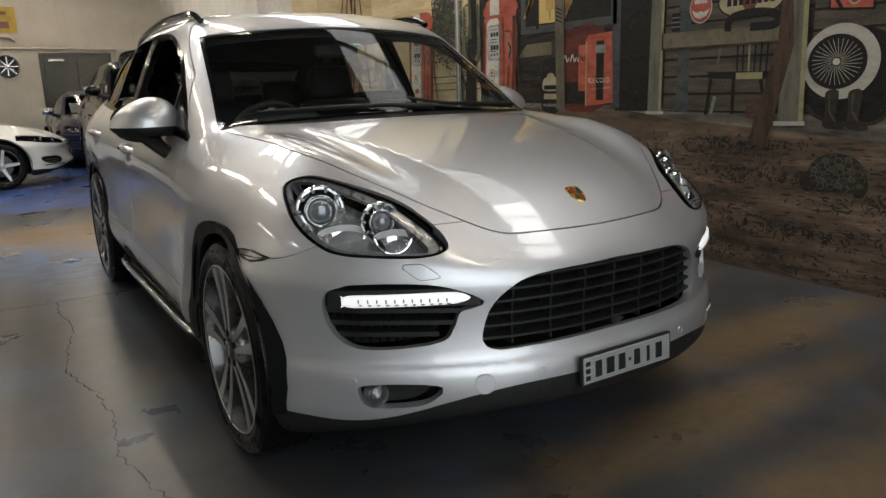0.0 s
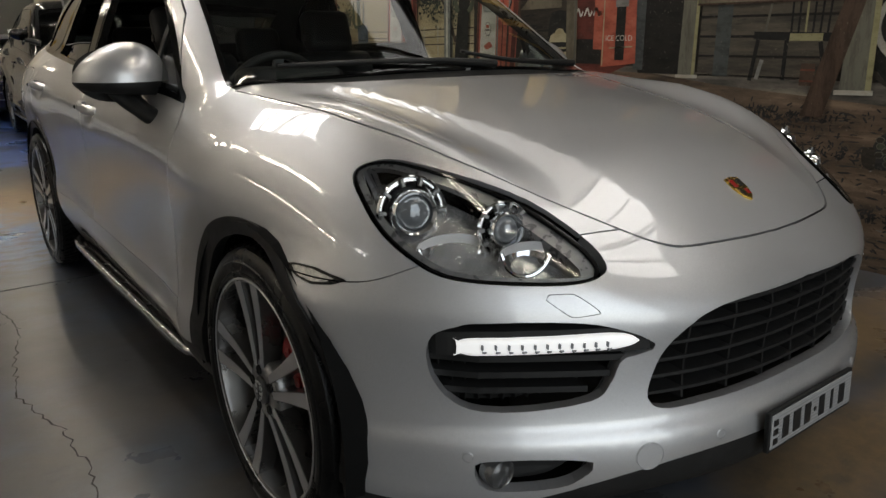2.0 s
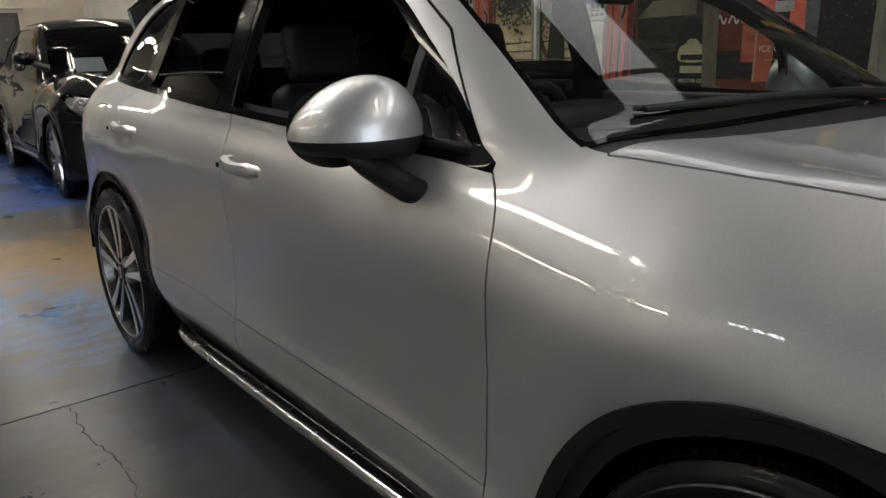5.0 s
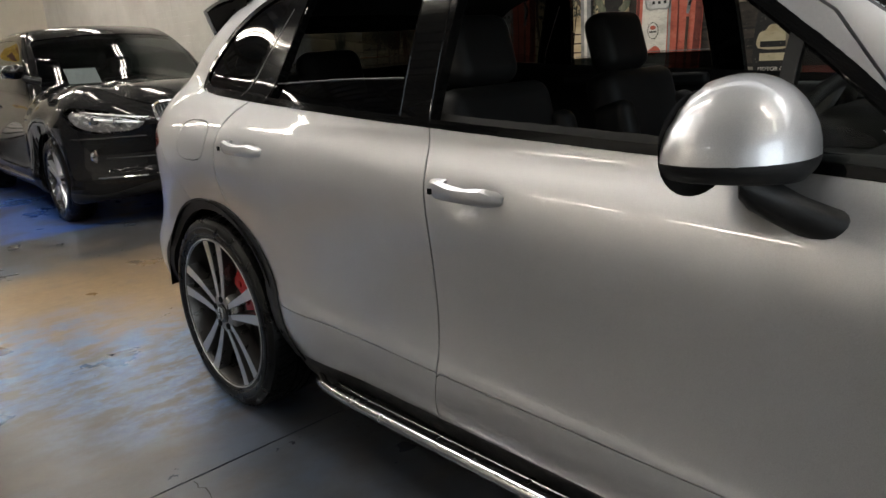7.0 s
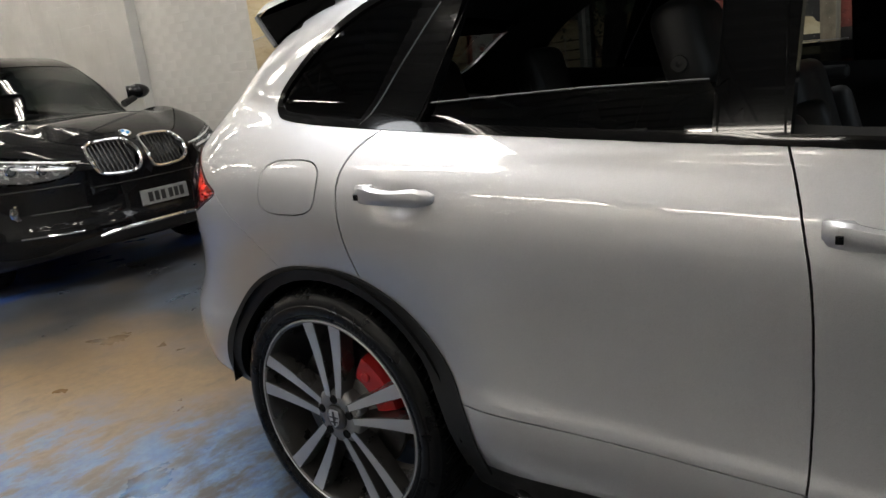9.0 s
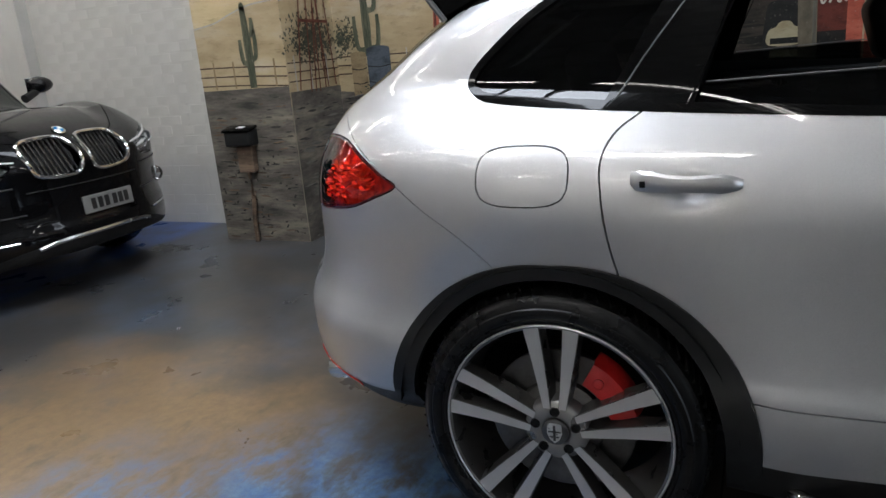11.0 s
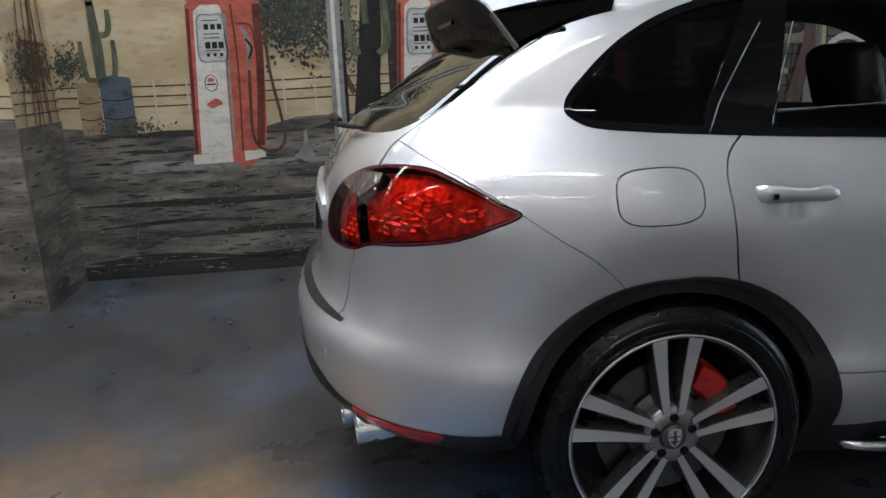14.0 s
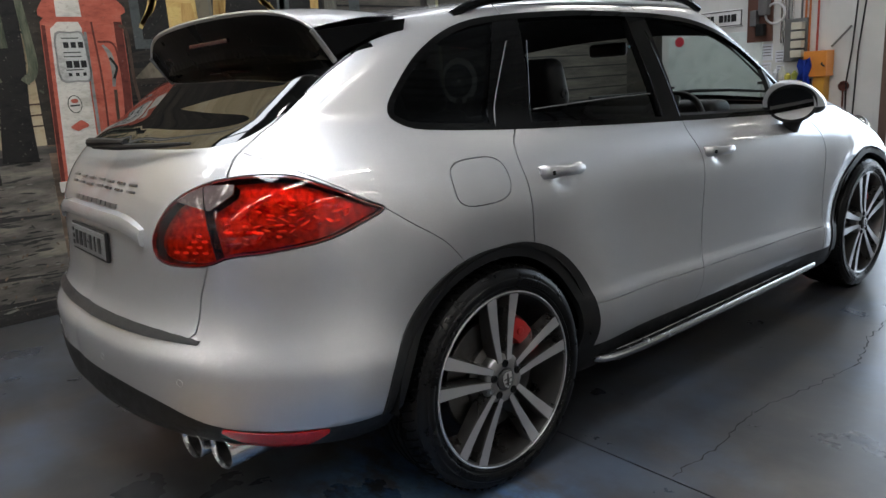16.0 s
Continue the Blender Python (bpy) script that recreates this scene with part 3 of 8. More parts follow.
rows = [(bm.verts.new((x - w, y, .0012)), bm.verts.new((x + w, y, .0012))) for (x, y), w in ((p, random.uniform(.0010, .0032)) for p in fine_line)]
for a, b2 in zip(rows, rows[1:]):
    bm.faces.new((a[0], a[1], b2[1], b2[0]))
structure("floor_crack", bm, surface("crack_dark", grey(.022), .95), "hairline crack in the concrete floor")
# ---- the silver car ----
def spline(*pts):
    """A natural cubic through (x, y) pairs, straight beyond its ends."""
    xs, ys = np.array(pts, float).T
    h = np.diff(xs)
    n = len(xs)
    a = np.eye(n)
    r = np.zeros(n)
    for i in range(1, n - 1):
        a[i, i - 1:i + 2] = h[i - 1], 2 * (h[i - 1] + h[i]), h[i]
        r[i] = 3 * ((ys[i + 1] - ys[i]) / h[i] - (ys[i] - ys[i - 1]) / h[i - 1])
    c = np.linalg.solve(a, r)
    b = (ys[1:] - ys[:-1]) / h - h * (2 * c[:-1] + c[1:]) / 3
    d = np.diff(c) / (3 * h)
    end = b[-1] + 2 * c[-2] * h[-1] + 3 * d[-1] * h[-1] ** 2

    def value(x):
        x = np.asarray(x, float)
        i = np.clip(np.searchsorted(xs, x) - 1, 0, n - 2)
        t = np.clip(x, xs[0], xs[-1]) - xs[i]
        y = ys[i] + t * (b[i] + t * (c[i] + t * d[i]))
        return y + np.minimum(x - xs[0], 0) * b[0] + np.maximum(x - xs[-1], 0) * end
    return value


def smax(a, b, k):
    h = np.clip(0.5 + 0.5 * (a - b) / k, 0, 1)
    return b + (a - b) * h + k * h * (1 - h)


def smin(a, b, k):
    return -smax(-a, -b, k)


def bell(v, c, w):
    return np.exp(-((v - c) / w) ** 2)


PLAN_F = spline((0, .958), (9, .972), (17.4, 1.0), (28, 1.068), (37.6, 1.14), (47.5, 1.172), (59.4, 1.178), (68.2, 1.183), (77.8, 1.18), (90, 1.172))
PLAN_R = spline((0, .958), (9, .97), (17.4, 1.0), (31, 1.07), (43.6, 1.105), (57, 1.085), (73, 1.028), (90, 1.0))
SIDE = spline((.20, -.10), (.30, -.045), (.37, -.012), (.44, 0), (.48, -.0015), (.502, -.0045), (.52, -.0095), (.545, -.0135), (.62, -.0175), (.74, -.014), (.86, -.006), (.95, -.012), (1.02, -.045), (1.09, -.105), (1.16, -.17), (1.3, -.3))
NOSE = spline((.18, -.10), (.24, -.035), (.31, 0), (.40, .008), (.50, -.008), (.62, -.012), (.70, -.012), (.76, -.045), (.82, -.11), (.88, -.20), (.96, -.34), (1.1, -.6))
TAIL = spline((.22, -.14), (.31, -.05), (.42, -.008), (.54, .001), (.60, .001), (.625, -.006), (.66, -.034), (.72, -.072), (.82, -.095), (.95, -.11), (1.05, -.15), (1.12, -.20), (1.18, -.26), (1.3, -.4))
BELT = spline((.3, 1.0), (.65, 1.035), (1.75, 1.09), (2.7, 1.135), (3.4, 1.16))
HOOD = spline((-.95, .66), (-.85, .745), (-.73, .822), (-.67, .866), (-.5, .945), (-.2, 1.02), (.1, 1.07), (.35, 1.105), (.7, 1.13), (1.7, 1.15), (2.7, 1.2), (3.6, 1.24))
DROP = spline((-.9, .22), (-.73, .19), (-.3, .09), (.2, .07), (.6, .04), (3.6, .04))
ROOF = spline((.8, 1.555), (1.0, 1.588), (1.3, 1.615), (1.8, 1.630), (2.3, 1.617), (2.8, 1.576), (3.1, 1.53), (3.4, 1.46))
CABIN = spline((.3, .80), (.6, .838), (1.1, .868), (1.75, .875), (2.3, .866), (2.7, .832), (3.1, .815), (3.4, .76), (3.7, .66))


def flare(r):
    """The swelling round a wheel arch: a crease at its outer edge, turned in towards the opening."""
    return .019 * np.where(r > .53, bell(r, .53, .19), 1) - smax(.15 * (.53 - r), 0 * r, .006) * (r > .3)


def body(x, y, z):
    """Below 0 inside the car's body; the front axle is y = 0, the nose points to -y."""
    x = np.abs(x)
    cy = np.clip(y, .3, 2.9)
    dy = y - cy
    r = np.hypot(x, dy)
    th = np.degrees(np.arctan2(np.abs(dy), np.maximum(x, 1e-6)))
    s = np.sin(np.radians(th)) ** 2
    u = z - BELT(y) + 1.09
    plan = np.where(y < 1.6, PLAN_F(th), PLAN_R(th))
    end = np.where(y < 1.6, NOSE(z), TAIL(z))
    dent = .021 * (bell(y, 1.575, .050) * bell(z, .934, .027) + bell(y, 2.580, .050) * bell(z, .978, .027))
    arch = flare(np.hypot(y, z - .37)) + flare(np.hypot(y - 2.895, z - .37)) + .050 * bell(np.hypot(y, z - .37), .41, .10) * np.clip(-y / .2, 0, 1) * np.clip((.80 - z) / .1, 0, 1)
    side = r - plan - (1 - s) * (SIDE(u) + arch - dent) - s * end
    chin = np.clip((-y - .38) / .22, 0, 1) * bell(z, .44, .14)
    side = side - chin * (.016 / (1 + np.exp(np.clip((z - .447) / .006, -40, 40))) - .008)
    shelf = (1 - s) * np.clip((y - 3.12) / .22, 0, 1) * bell(z, .62, .16)
    side = side - shelf * (.010 / (1 + np.exp(np.clip((z - .612) / .008, -40, 40))) - .006)
    side = side + .06 * np.clip((.42 - z) / .14, 0, 1) * np.clip((y - 3.0) / .15, 0, 1)
    crest = .055 * bell(x, .71 - .1 * np.clip(-y, 0, .6), .13) * np.clip(.5 - (y - .25) / .5, 0, 1)
    # the bonnet's raised middle, edged by two creases that run together towards the nose
    fold = np.clip((x - .30 - .23 * (y + .7)) / .15, 0, 1)
    fade = np.clip((.42 - y) / .2, 0, 1) * np.clip((y + .80) / .2, 0, 1)
    top = z - HOOD(y) + DROP(y) * x * x - crest - fade * (.019 * (1 - fold) ** 2 - .010)
    floor_z = .2 + .09 * np.clip((-y - .4) / .4, 0, 1) + .10 * np.clip((y - 2.95) / .35, 0, 1) + .05 * np.clip((y - 3.4) / .4, 0, 1)
    low = smax(smax(side, top * .9, .07), floor_z - z, .04)
    w = np.maximum(z - 1.1, -.02)
    cab = (x - CABIN(y) + .36 * w + .18 * w * np.abs(w)) * .94
    screen = .848 * (z - 1.09) - .53 * (y - .30 - .42 * x * x)
    roof = z - ROOF(y) + .10 * x * x
    back = smax(.59 * (y - 3.66 + .22 * x * x) + .806 * (z - 1.17), .9 * (y - 3.66 + .3 * x * x), .06)
    green = smax(smax(smax(screen, back, .02), roof, .10), cab, .09)
    green = smax(green, .98 - z, .02)
    return smin(low, green, .035)


DLO = loop([(.655, 1.035), (.70, 1.085), (.80, 1.178), (.93, 1.278), (1.12, 1.402), (1.36, 1.487), (1.63, 1.521), (1.95, 1.531), (2.25, 1.532), (2.59, 1.515), (2.79, 1.478), (2.96, 1.402), (3.09, 1.297),
            (3.137, 1.235), (3.115, 1.196), (3.03, 1.172), (2.7, 1.144), (2.31, 1.121), (1.76, 1.092), (1.3, 1.070), (.83, 1.048)])
DLO[0] = (.648, 1.03)
HEADLIGHT = loop([(-.238, .931), (-.236, .953), (-.276, .963), (-.341, .953), (-.423, .929), (-.502, .897), (-.578, .859), (-.647, .818), (-.69, .784), (-.70, .766), (-.68, .758),
                  (-.626, .76), (-.56, .767), (-.517, .778), (-.47, .80), (-.399, .837), (-.315, .885)])
TAILLIGHT = loop([(61.3, .915), (59.9, .975), (56, 1.042), (49.7, 1.088), (42.5, 1.103), (36.1, 1.095), (30.1, 1.055), (25.7, 1.016), (22.9, .989), (26.8, .957), (32.3, .924), (39.8, .906), (46.1, .895),
                  (49.4, .876), (53, .868), (59.3, .875)]) * (.0185, 1)
HOOD_LINE = np.concatenate([loop([(0, -.767), (.11, -.762), (.21, -.75), (.30, -.733), (.356, -.705), (.411, -.655), (.486, -.562), (.56, -.455), (.645, -.318), (.709, -.135), (.745, .13), (.776, .465)], 8, False),
                            [(x, .27 + .33 * x * x) for x in np.linspace(.77, 0, 24)]])
HOOD_LINE = np.concatenate([HOOD_LINE, (HOOD_LINE * (-1, 1))[::-1]])
GRILLE = loop([(-.01, .704), (.24, .697), (.33, .684), (.385, .655), (.425, .61), (.444, .55), (.446, .505), (.41, .482), (.30, .482), (.1, .486), (0, .487)], 8, False)
GRILLE = np.concatenate([GRILLE, (GRILLE * (-1, 1))[::-1]])
INTAKE = loop([(.822, .605), (.817, .66), (.783, .682), (.744, .690), (.60, .688), (.505, .664), (.442, .627), (.47, .612), (.505, .60), (.52, .555), (.55, .517), (.654, .499), (.751, .501), (.80, .54)])
FOG = loop([(.765, .375), (.752, .397), (.66, .402), (.575, .393), (.566, .375), (.61, .338), (.68, .329), (.745, .334)])
REAR_GLASS = loop([(0, 1.164), (.366, 1.168), (.58, 1.176), (.645, 1.2), (.665, 1.25), (.664, 1.32), (.655, 1.40), (.64, 1.44), (.3, 1.47), (0, 1.475)], 8, False)
REAR_GLASS = np.concatenate([REAR_GLASS, (REAR_GLASS * (-1, 1))[::-1]])
GATE = np.array([(0, .686), (.25, .684), (.5, .676), (.615, .672), (.634, .69), (.640, .785), (.668, .87), (.694, .975), (.684, 1.09), (.66, 1.15), (.668, 1.25), (.667, 1.32), (.66, 1.40), (.645, 1.46), (0, 1.49)])
GATE = np.concatenate([GATE, (GATE * (-1, 1))[::-1]])
FUEL = np.array([(2.951 + .111 * math.copysign(abs(math.cos(a)) ** .62, math.cos(a)), 1.016 + .067 * math.copysign(abs(math.sin(a)) ** .62, math.sin(a))) for a in np.linspace(0, 2 * math.pi, 60)[:-1]])
WASHER = loop([(.644, .738), (.634, .741), (.592, .741), (.584, .738), (.554, .708), (.557, .703), (.598, .698), (.606, .701)], 4)
DOOR_FRONT = np.concatenate([loop([(.655, 1.03), (.60, .96), (.580, .87), (.577, .70), (.58, .55), (.576, .42), (.59, .325)], 6, False),
                             loop([(1.745, .312), (1.716, .45), (1.709, .60), (1.709, .72), (1.713, .86), (1.73, .97), (1.765, 1.093)], 6, False), [(1.79, 1.30), (1.80, 1.56), (1.3, 1.56), (.9, 1.3)]])
DOOR_REAR = np.concatenate([loop([(1.745, .312), (1.716, .45), (1.709, .60), (1.709, .72), (1.713, .86), (1.73, .97), (1.765, 1.093)], 6, False), [(1.79, 1.30), (1.80, 1.56), (2.53, 1.56)],
                            loop([(2.69, 1.146), (2.745, 1.104), (2.770, 1.048), (2.766, .98), (2.756, .90), (2.735, .80), (2.70, .70), (2.52, .55), (2.47, .33)], 6, False)])
LOW_F = spline((0, .385), (.23, .385), (.4, .375), (.53, .348), (.66, .308), (.79, .288), (.9, .298), (1.0, .305))
LOW_R = spline((0, .525), (.2, .52), (.42, .508), (.56, .482), (.69, .437), (.78, .422), (.87, .41), (.97, .40))
SEAM_F = spline((-.9, .83), (-.70, .835), (-.62, .832), (-.54, .815), (-.48, .786), (-.43, .760), (-.38, .749), (-.155, .743), (0, .74))
SEAM_R = spline((2.95, .70), (3.035, .79), (3.1, .855), (3.2, .925), (3.292, .99), (3.4, 1.06))


def opening(p, yc, radius, grow=0):
    y, z = p[:, 1] - yc, p[:, 2] - .37
    r = np.hypot(y, z)
    grow = np.where(y < 0, -.028, grow) if yc < 1 else grow * np.where(y > 0, .75, 1.15)
    flat = np.where(z > 0, r - radius - grow * np.abs(y) / np.maximum(r, 1e-6), np.abs(y) - radius - grow)
    return np.maximum(flat, .55 - np.abs(p[:, 0]))


def side_of(poly, inward=.45):
    return lambda p: np.maximum(inside_of(p[:, 1], p[:, 2], poly), inward - np.abs(p[:, 0]))


def tail_field(p):
    th = np.degrees(np.arctan2(p[:, 1] - 2.9, np.abs(p[:, 0]))) * .0185
    return np.maximum(inside_of(th, p[:, 2], TAILLIGHT), 3.1 - p[:, 1])


def low_line(p):
    x = np.abs(p[:, 0])
    return p[:, 2] - np.where(p[:, 1] < .2, LOW_F(x), np.where(p[:, 1] > 2.9, LOW_R(x), .335))


def screen_field(p):
    x, y = np.abs(p[:, 0]), p[:, 1]
    side = x - np.interp(y, [.4, .517, .779, 1.07, 1.2], [.80, .778, .722, .668, .64])
    return np.maximum.reduce([side, .345 + .285 * x * x - y, y - (.985 + .27 * x * x), 1.05 - p[:, 2]])


def cowl_field(p):
    x, y = np.abs(p[:, 0]), p[:, 1]
    return np.maximum.reduce([x - .772, y - (.345 + .285 * x * x), .27 + .33 * x * x - y - .004, 1.0 - p[:, 2]])


car = thing("silver_suv", "silver metallic five-door SUV with grey alloy wheels", "car")
verts, quads = nets(body, (-1.05, -.95, .14), (1.05, 4.0, 1.74), .02)
mean = lambda t: verts[t].mean(1)
rest = np.concatenate([quads[:, [0, 1, 2]], quads[:, [0, 2, 3]]])
panels = {}


def take(name, field, gap=0.0, drop=False):
    global verts, rest
    verts, got, rest = cut(verts, rest, lambda p: field(p) + gap)
    if gap:
        verts, _, rest = cut(verts, rest, lambda p: field(p) - gap)
    if not drop:
        panels[name] = got
    return got


for yc in (0, 2.895):
    take("hole", lambda p: opening(p, yc, .398, 0 if yc > 1 else .0001), drop=True)
for yc, name in ((0, "arch_front"), (2.895, "arch_rear")):
    take(name, lambda p: np.maximum(opening(p, yc, .434, .036), np.where(p[:, 1] > 3.1, .405, .30) - p[:, 2]))
take("cladding", low_line)
take("headlight", lambda p: np.maximum(inside_of(p[:, 1], p[:, 2], HEADLIGHT), .44 - np.abs(p[:, 0])), .002)
take("taillight", tail_field, .002)
take("screen", screen_field)
take("glasshouse", side_of(DLO))
take("cowl", cowl_field)
take("rear_glass", lambda p: np.maximum(inside_of(p[:, 0], p[:, 2], REAR_GLASS), 3.1 - p[:, 1]))
take("grille_hole", lambda p: np.maximum(inside_of(p[:, 0], p[:, 2], GRILLE), p[:, 1] + .3), drop=True)
take("intake_hole", lambda p: np.maximum(inside_of(np.abs(p[:, 0]), p[:, 2], INTAKE), p[:, 1] + .2), drop=True)
take("fog_hole", lambda p: np.maximum(inside_of(np.abs(p[:, 0]), p[:, 2], FOG), p[:, 1] + .2), drop=True)
take("hood", lambda p: np.maximum(inside_of(p[:, 0], p[:, 1], HOOD_LINE), .77 - p[:, 2]), .0022)
take("washer_flap", lambda p: np.maximum(inside_of(np.abs(p[:, 0]), p[:, 2], WASHER), p[:, 1] + .3), .0007)
take("front_bumper", lambda p: np.maximum(p[:, 2] - SEAM_F(p[:, 1]), p[:, 1] + .12), .0012)
take("fuel_flap", side_of(FUEL), .0016)
SEAM_LOW = lambda p: p[:, 2] - np.interp(p[:, 1], [.5, 1.7, 2.415, 2.6], [.452, .482, .510, .518])
take("front_door_foot", lambda p: np.maximum(side_of(DOOR_FRONT)(p), SEAM_LOW(p)), .0013)
take("rear_door_foot", lambda p: np.maximum(side_of(DOOR_REAR)(p), SEAM_LOW(p)), .0013)
take("front_door", side_of(DOOR_FRONT), .0022)
take("rear_door", side_of(DOOR_REAR), .0022)
take("tailgate", lambda p: np.maximum(inside_of(p[:, 0], p[:, 2], GATE), 3.1 - p[:, 1]), .002)
take("rear_bumper", lambda p: np.maximum(p[:, 2] - SEAM_R(p[:, 1]), 2.97 - p[:, 1]), .0012)

# painted panels
for name, label, mat in (("hood", "", SILVER), ("front_bumper", "", SILVER), ("tailgate", "", SILVER), ("rear_bumper", "", SILVER)):
    panels[name + "_ob"] = shell_part(name, verts, panels[name], body, mat, car, label, .03 if name == "front_bumper" else .014)
for name, mat, flange, lift in (("front_door", SILVER, .014, 0), ("rear_door", SILVER, .014, 0), ("front_door_foot", SILVER, .014, 0), ("rear_door_foot", SILVER, .014, 0), ("fuel_flap", SILVER, .01, 0), ("washer_flap", SILVER, .01, 0), ("arch_front", PLASTIC, .03, .006), ("arch_rear", PLASTIC, .03, .006)):
    t = panels[name]
    for s in (-1, 1):
        shell_part({"arch_front": "wheel_arch_trim", "arch_rear": "wheel_arch_trim", "front_door_foot": "lower_door_panel", "rear_door_foot": "lower_door_panel"}.get(name, name), verts, t[mean(t)[:, 0] * s > 0], body, mat, car, "", flange, lift)
front = mean(rest)[:, 1] < .62
for s in (-1, 1):
    t = rest[front & (mean(rest)[:, 0] * s > 0) & (mean(rest)[:, 2] < 1.08 + .05 * (mean(rest)[:, 1] > .5))]
    low = mean(t)[:, 2] < BELT(mean(t)[:, 1]) + .06
    shell_part("front_fender", verts, t[low], body, SILVER, car)
keep = np.ones(len(rest), bool)
m = mean(rest)
keep &= ~(front & (m[:, 2] < BELT(m[:, 1]) + .06))
shell_part("body_side_and_roof", verts, rest[keep], body, SILVER, car)
t = panels["cladding"]
for name, pick in (("front_lip", mean(t)[:, 1] < 0), ("sill_trim", (mean(t)[:, 1] > 0) & (mean(t)[:, 1] < 2.9)), ("rear_valance", mean(t)[:, 1] > 2.9)):
    shell_part(name, verts, t[pick], body, PLASTIC, car, "", .02)
shell_part("cowl_panel", verts, panels["cowl"], body, PLASTIC, car, "", .01, -.008)

# windscreen with its black border
t = panels["screen"]
verts, glass_t, border_t = cut(verts, t, lambda p: screen_field(p) + .016)
shell_part("windscreen", verts, glass_t, body, SCREEN_GLASS, car, "", 0, -.004).visible_shadow = False
shell_part("windscreen_border", verts, border_t, body, GLOSS_BLACK, car, "", .006, -.004)
t = panels["rear_glass"]
shell_part("rear_window", verts, t, body, REAR_GLASS_TINT, car, "", 0, -.003)

# side glass, pillars and trim
t = panels["glasshouse"]
verts, inner_t, trim_t = cut(verts, t, lambda p: inside_of(p[:, 1], p[:, 2], DLO) + .02)
for s in (-1, 1):
    shell_part("window_trim", verts, trim_t[mean(trim_t)[:, 0] * s > 0], body, GLOSS_BLACK, car, "", .02, .002)
slant = lambda p, y0, z0, y1, z1: (p[:, 1] - y0) * (z1 - z0) - (p[:, 2] - z0) * (y1 - y0)
line_c0 = lambda p: slant(p, 2.582, 1.16, 2.48, 1.51) / .365
line_c1 = lambda p: slant(p, 2.784, 1.164, 2.592, 1.51) / .396
verts, fore, aft = cut(verts, inner_t, lambda p: p[:, 1] - 1.765)
verts, b_pillar, aft = cut(verts, aft, lambda p: p[:, 1] - 1.895)
verts, rear_win, aft = cut(verts, aft, line_c0)
verts, c_pillar, quarter = cut(verts, aft, line_c1)
verts, small_win, fore = cut(verts, fore, lambda p: p[:, 1] - .93)
verts, divider, fore = cut(verts, fore, lambda p: p[:, 1] - .955)
verts, low_glass, _ = cut(verts, rear_win, lambda p: p[:, 2] - 1.206 - .012 * np.clip((2.3 - p[:, 1]) / .4, -1, .3))
for s in (-1, 1):
    pick = lambda t: t[mean(t)[:, 0] * s > 0]
    shell_part("centre_pillar", verts, pick(b_pillar), body, GLOSS_BLACK, car, "", .03)
    shell_part("rear_pillar", verts, pick(c_pillar), body, GLOSS_BLACK, car, "", .03)
    shell_part("quarter_window", verts, pick(quarter), body, DARK_GLASS, car, "", 0, -.004)
    shell_part("rear_door_window", verts, pick(low_glass), body, DARK_GLASS, car, "half-lowered dark glass", .004, -.014)
    edge_line = []
    for y in np.linspace(1.91, 2.56, 14):
        z = 1.206 + .012 * min(.3, max(-1, (2.3 - y) / .4))
        p = settle(body, np.array([[s * .86, y, z]]), 10)[0]
        edge_line.append((p[0] - s * .014, y, z))
    part("glass_edge", tube(edge_line, .0022, 6), GREY_TRIM, car)
    shell_part("corner_window", verts, pick(small_win), body, MILD_GLASS, car, "", 0, -.004)
    # seal at the quarter window is grey, with the rubber's highlight in its colour
    for name, p0, p1 in (("window_seal", (2.60, 1.166), (2.498, 1.50)), ("window_seal", (2.775, 1.170), (2.588, 1.505)), ("window_seal", (1.772, 1.10), (1.795, 1.52)), ("window_seal", (1.885, 1.105), (1.90, 1.52))):
        line = []
        for q in np.linspace(0, 1, 9):
            p = settle(body, np.array([[s * .86, p0[0] + (p1[0] - p0[0]) * q, p0[1] + (p1[1] - p0[1]) * q]]), 10)[0]
            line.append(p)
        part(name, tube(line, .0020, 6), GREY_TRIM if p0[0] > 2.7 else GLOSS_BLACK, car, smooth=True)
    shell_part("window_divider", verts, pick(divider), body, PLASTIC, car, "", .02)

# the inner shell: door linings, roof lining and all that shows through the gaps
hull = lambda x, y, z: body(x, y, z) + .032
hv, hq = nets(hull, (-1.05, -.95, .14), (1.05, 4.0, 1.74), .04)
ht = np.concatenate([hq[:, [0, 1, 2]], hq[:, [0, 2, 3]]])
for f in (lambda p: opening(p, 0, .41), lambda p: opening(p, 2.895, .41), lambda p: np.maximum(inside_of(p[:, 1], p[:, 2], DLO) + .03, .4 - np.abs(p[:, 0])),
          lambda p: screen_field(p) + .02, lambda p: np.maximum(inside_of(p[:, 0], p[:, 2], REAR_GLASS) + .03, 3.0 - p[:, 1]),
          lambda p: np.maximum(inside_of(p[:, 1], p[:, 2], HEADLIGHT) - .02, .42 - np.abs(p[:, 0])), lambda p: tail_field(p) - .015,
          lambda p: np.maximum(inside_of(np.abs(p[:, 0]), p[:, 2], INTAKE) - .01, p[:, 1] + .2), lambda p: np.maximum(inside_of(p[:, 0], p[:, 2], GRILLE) - .01, p[:, 1] + .3),
          lambda p: np.maximum(inside_of(np.abs(p[:, 0]), p[:, 2], FOG) - .01, p[:, 1] + .2)):
    hv, _, ht = cut(hv, ht, f)
link("cabin_lining", mesh_from("cabin_lining", hv, ht), CABIN_TRIM, car)
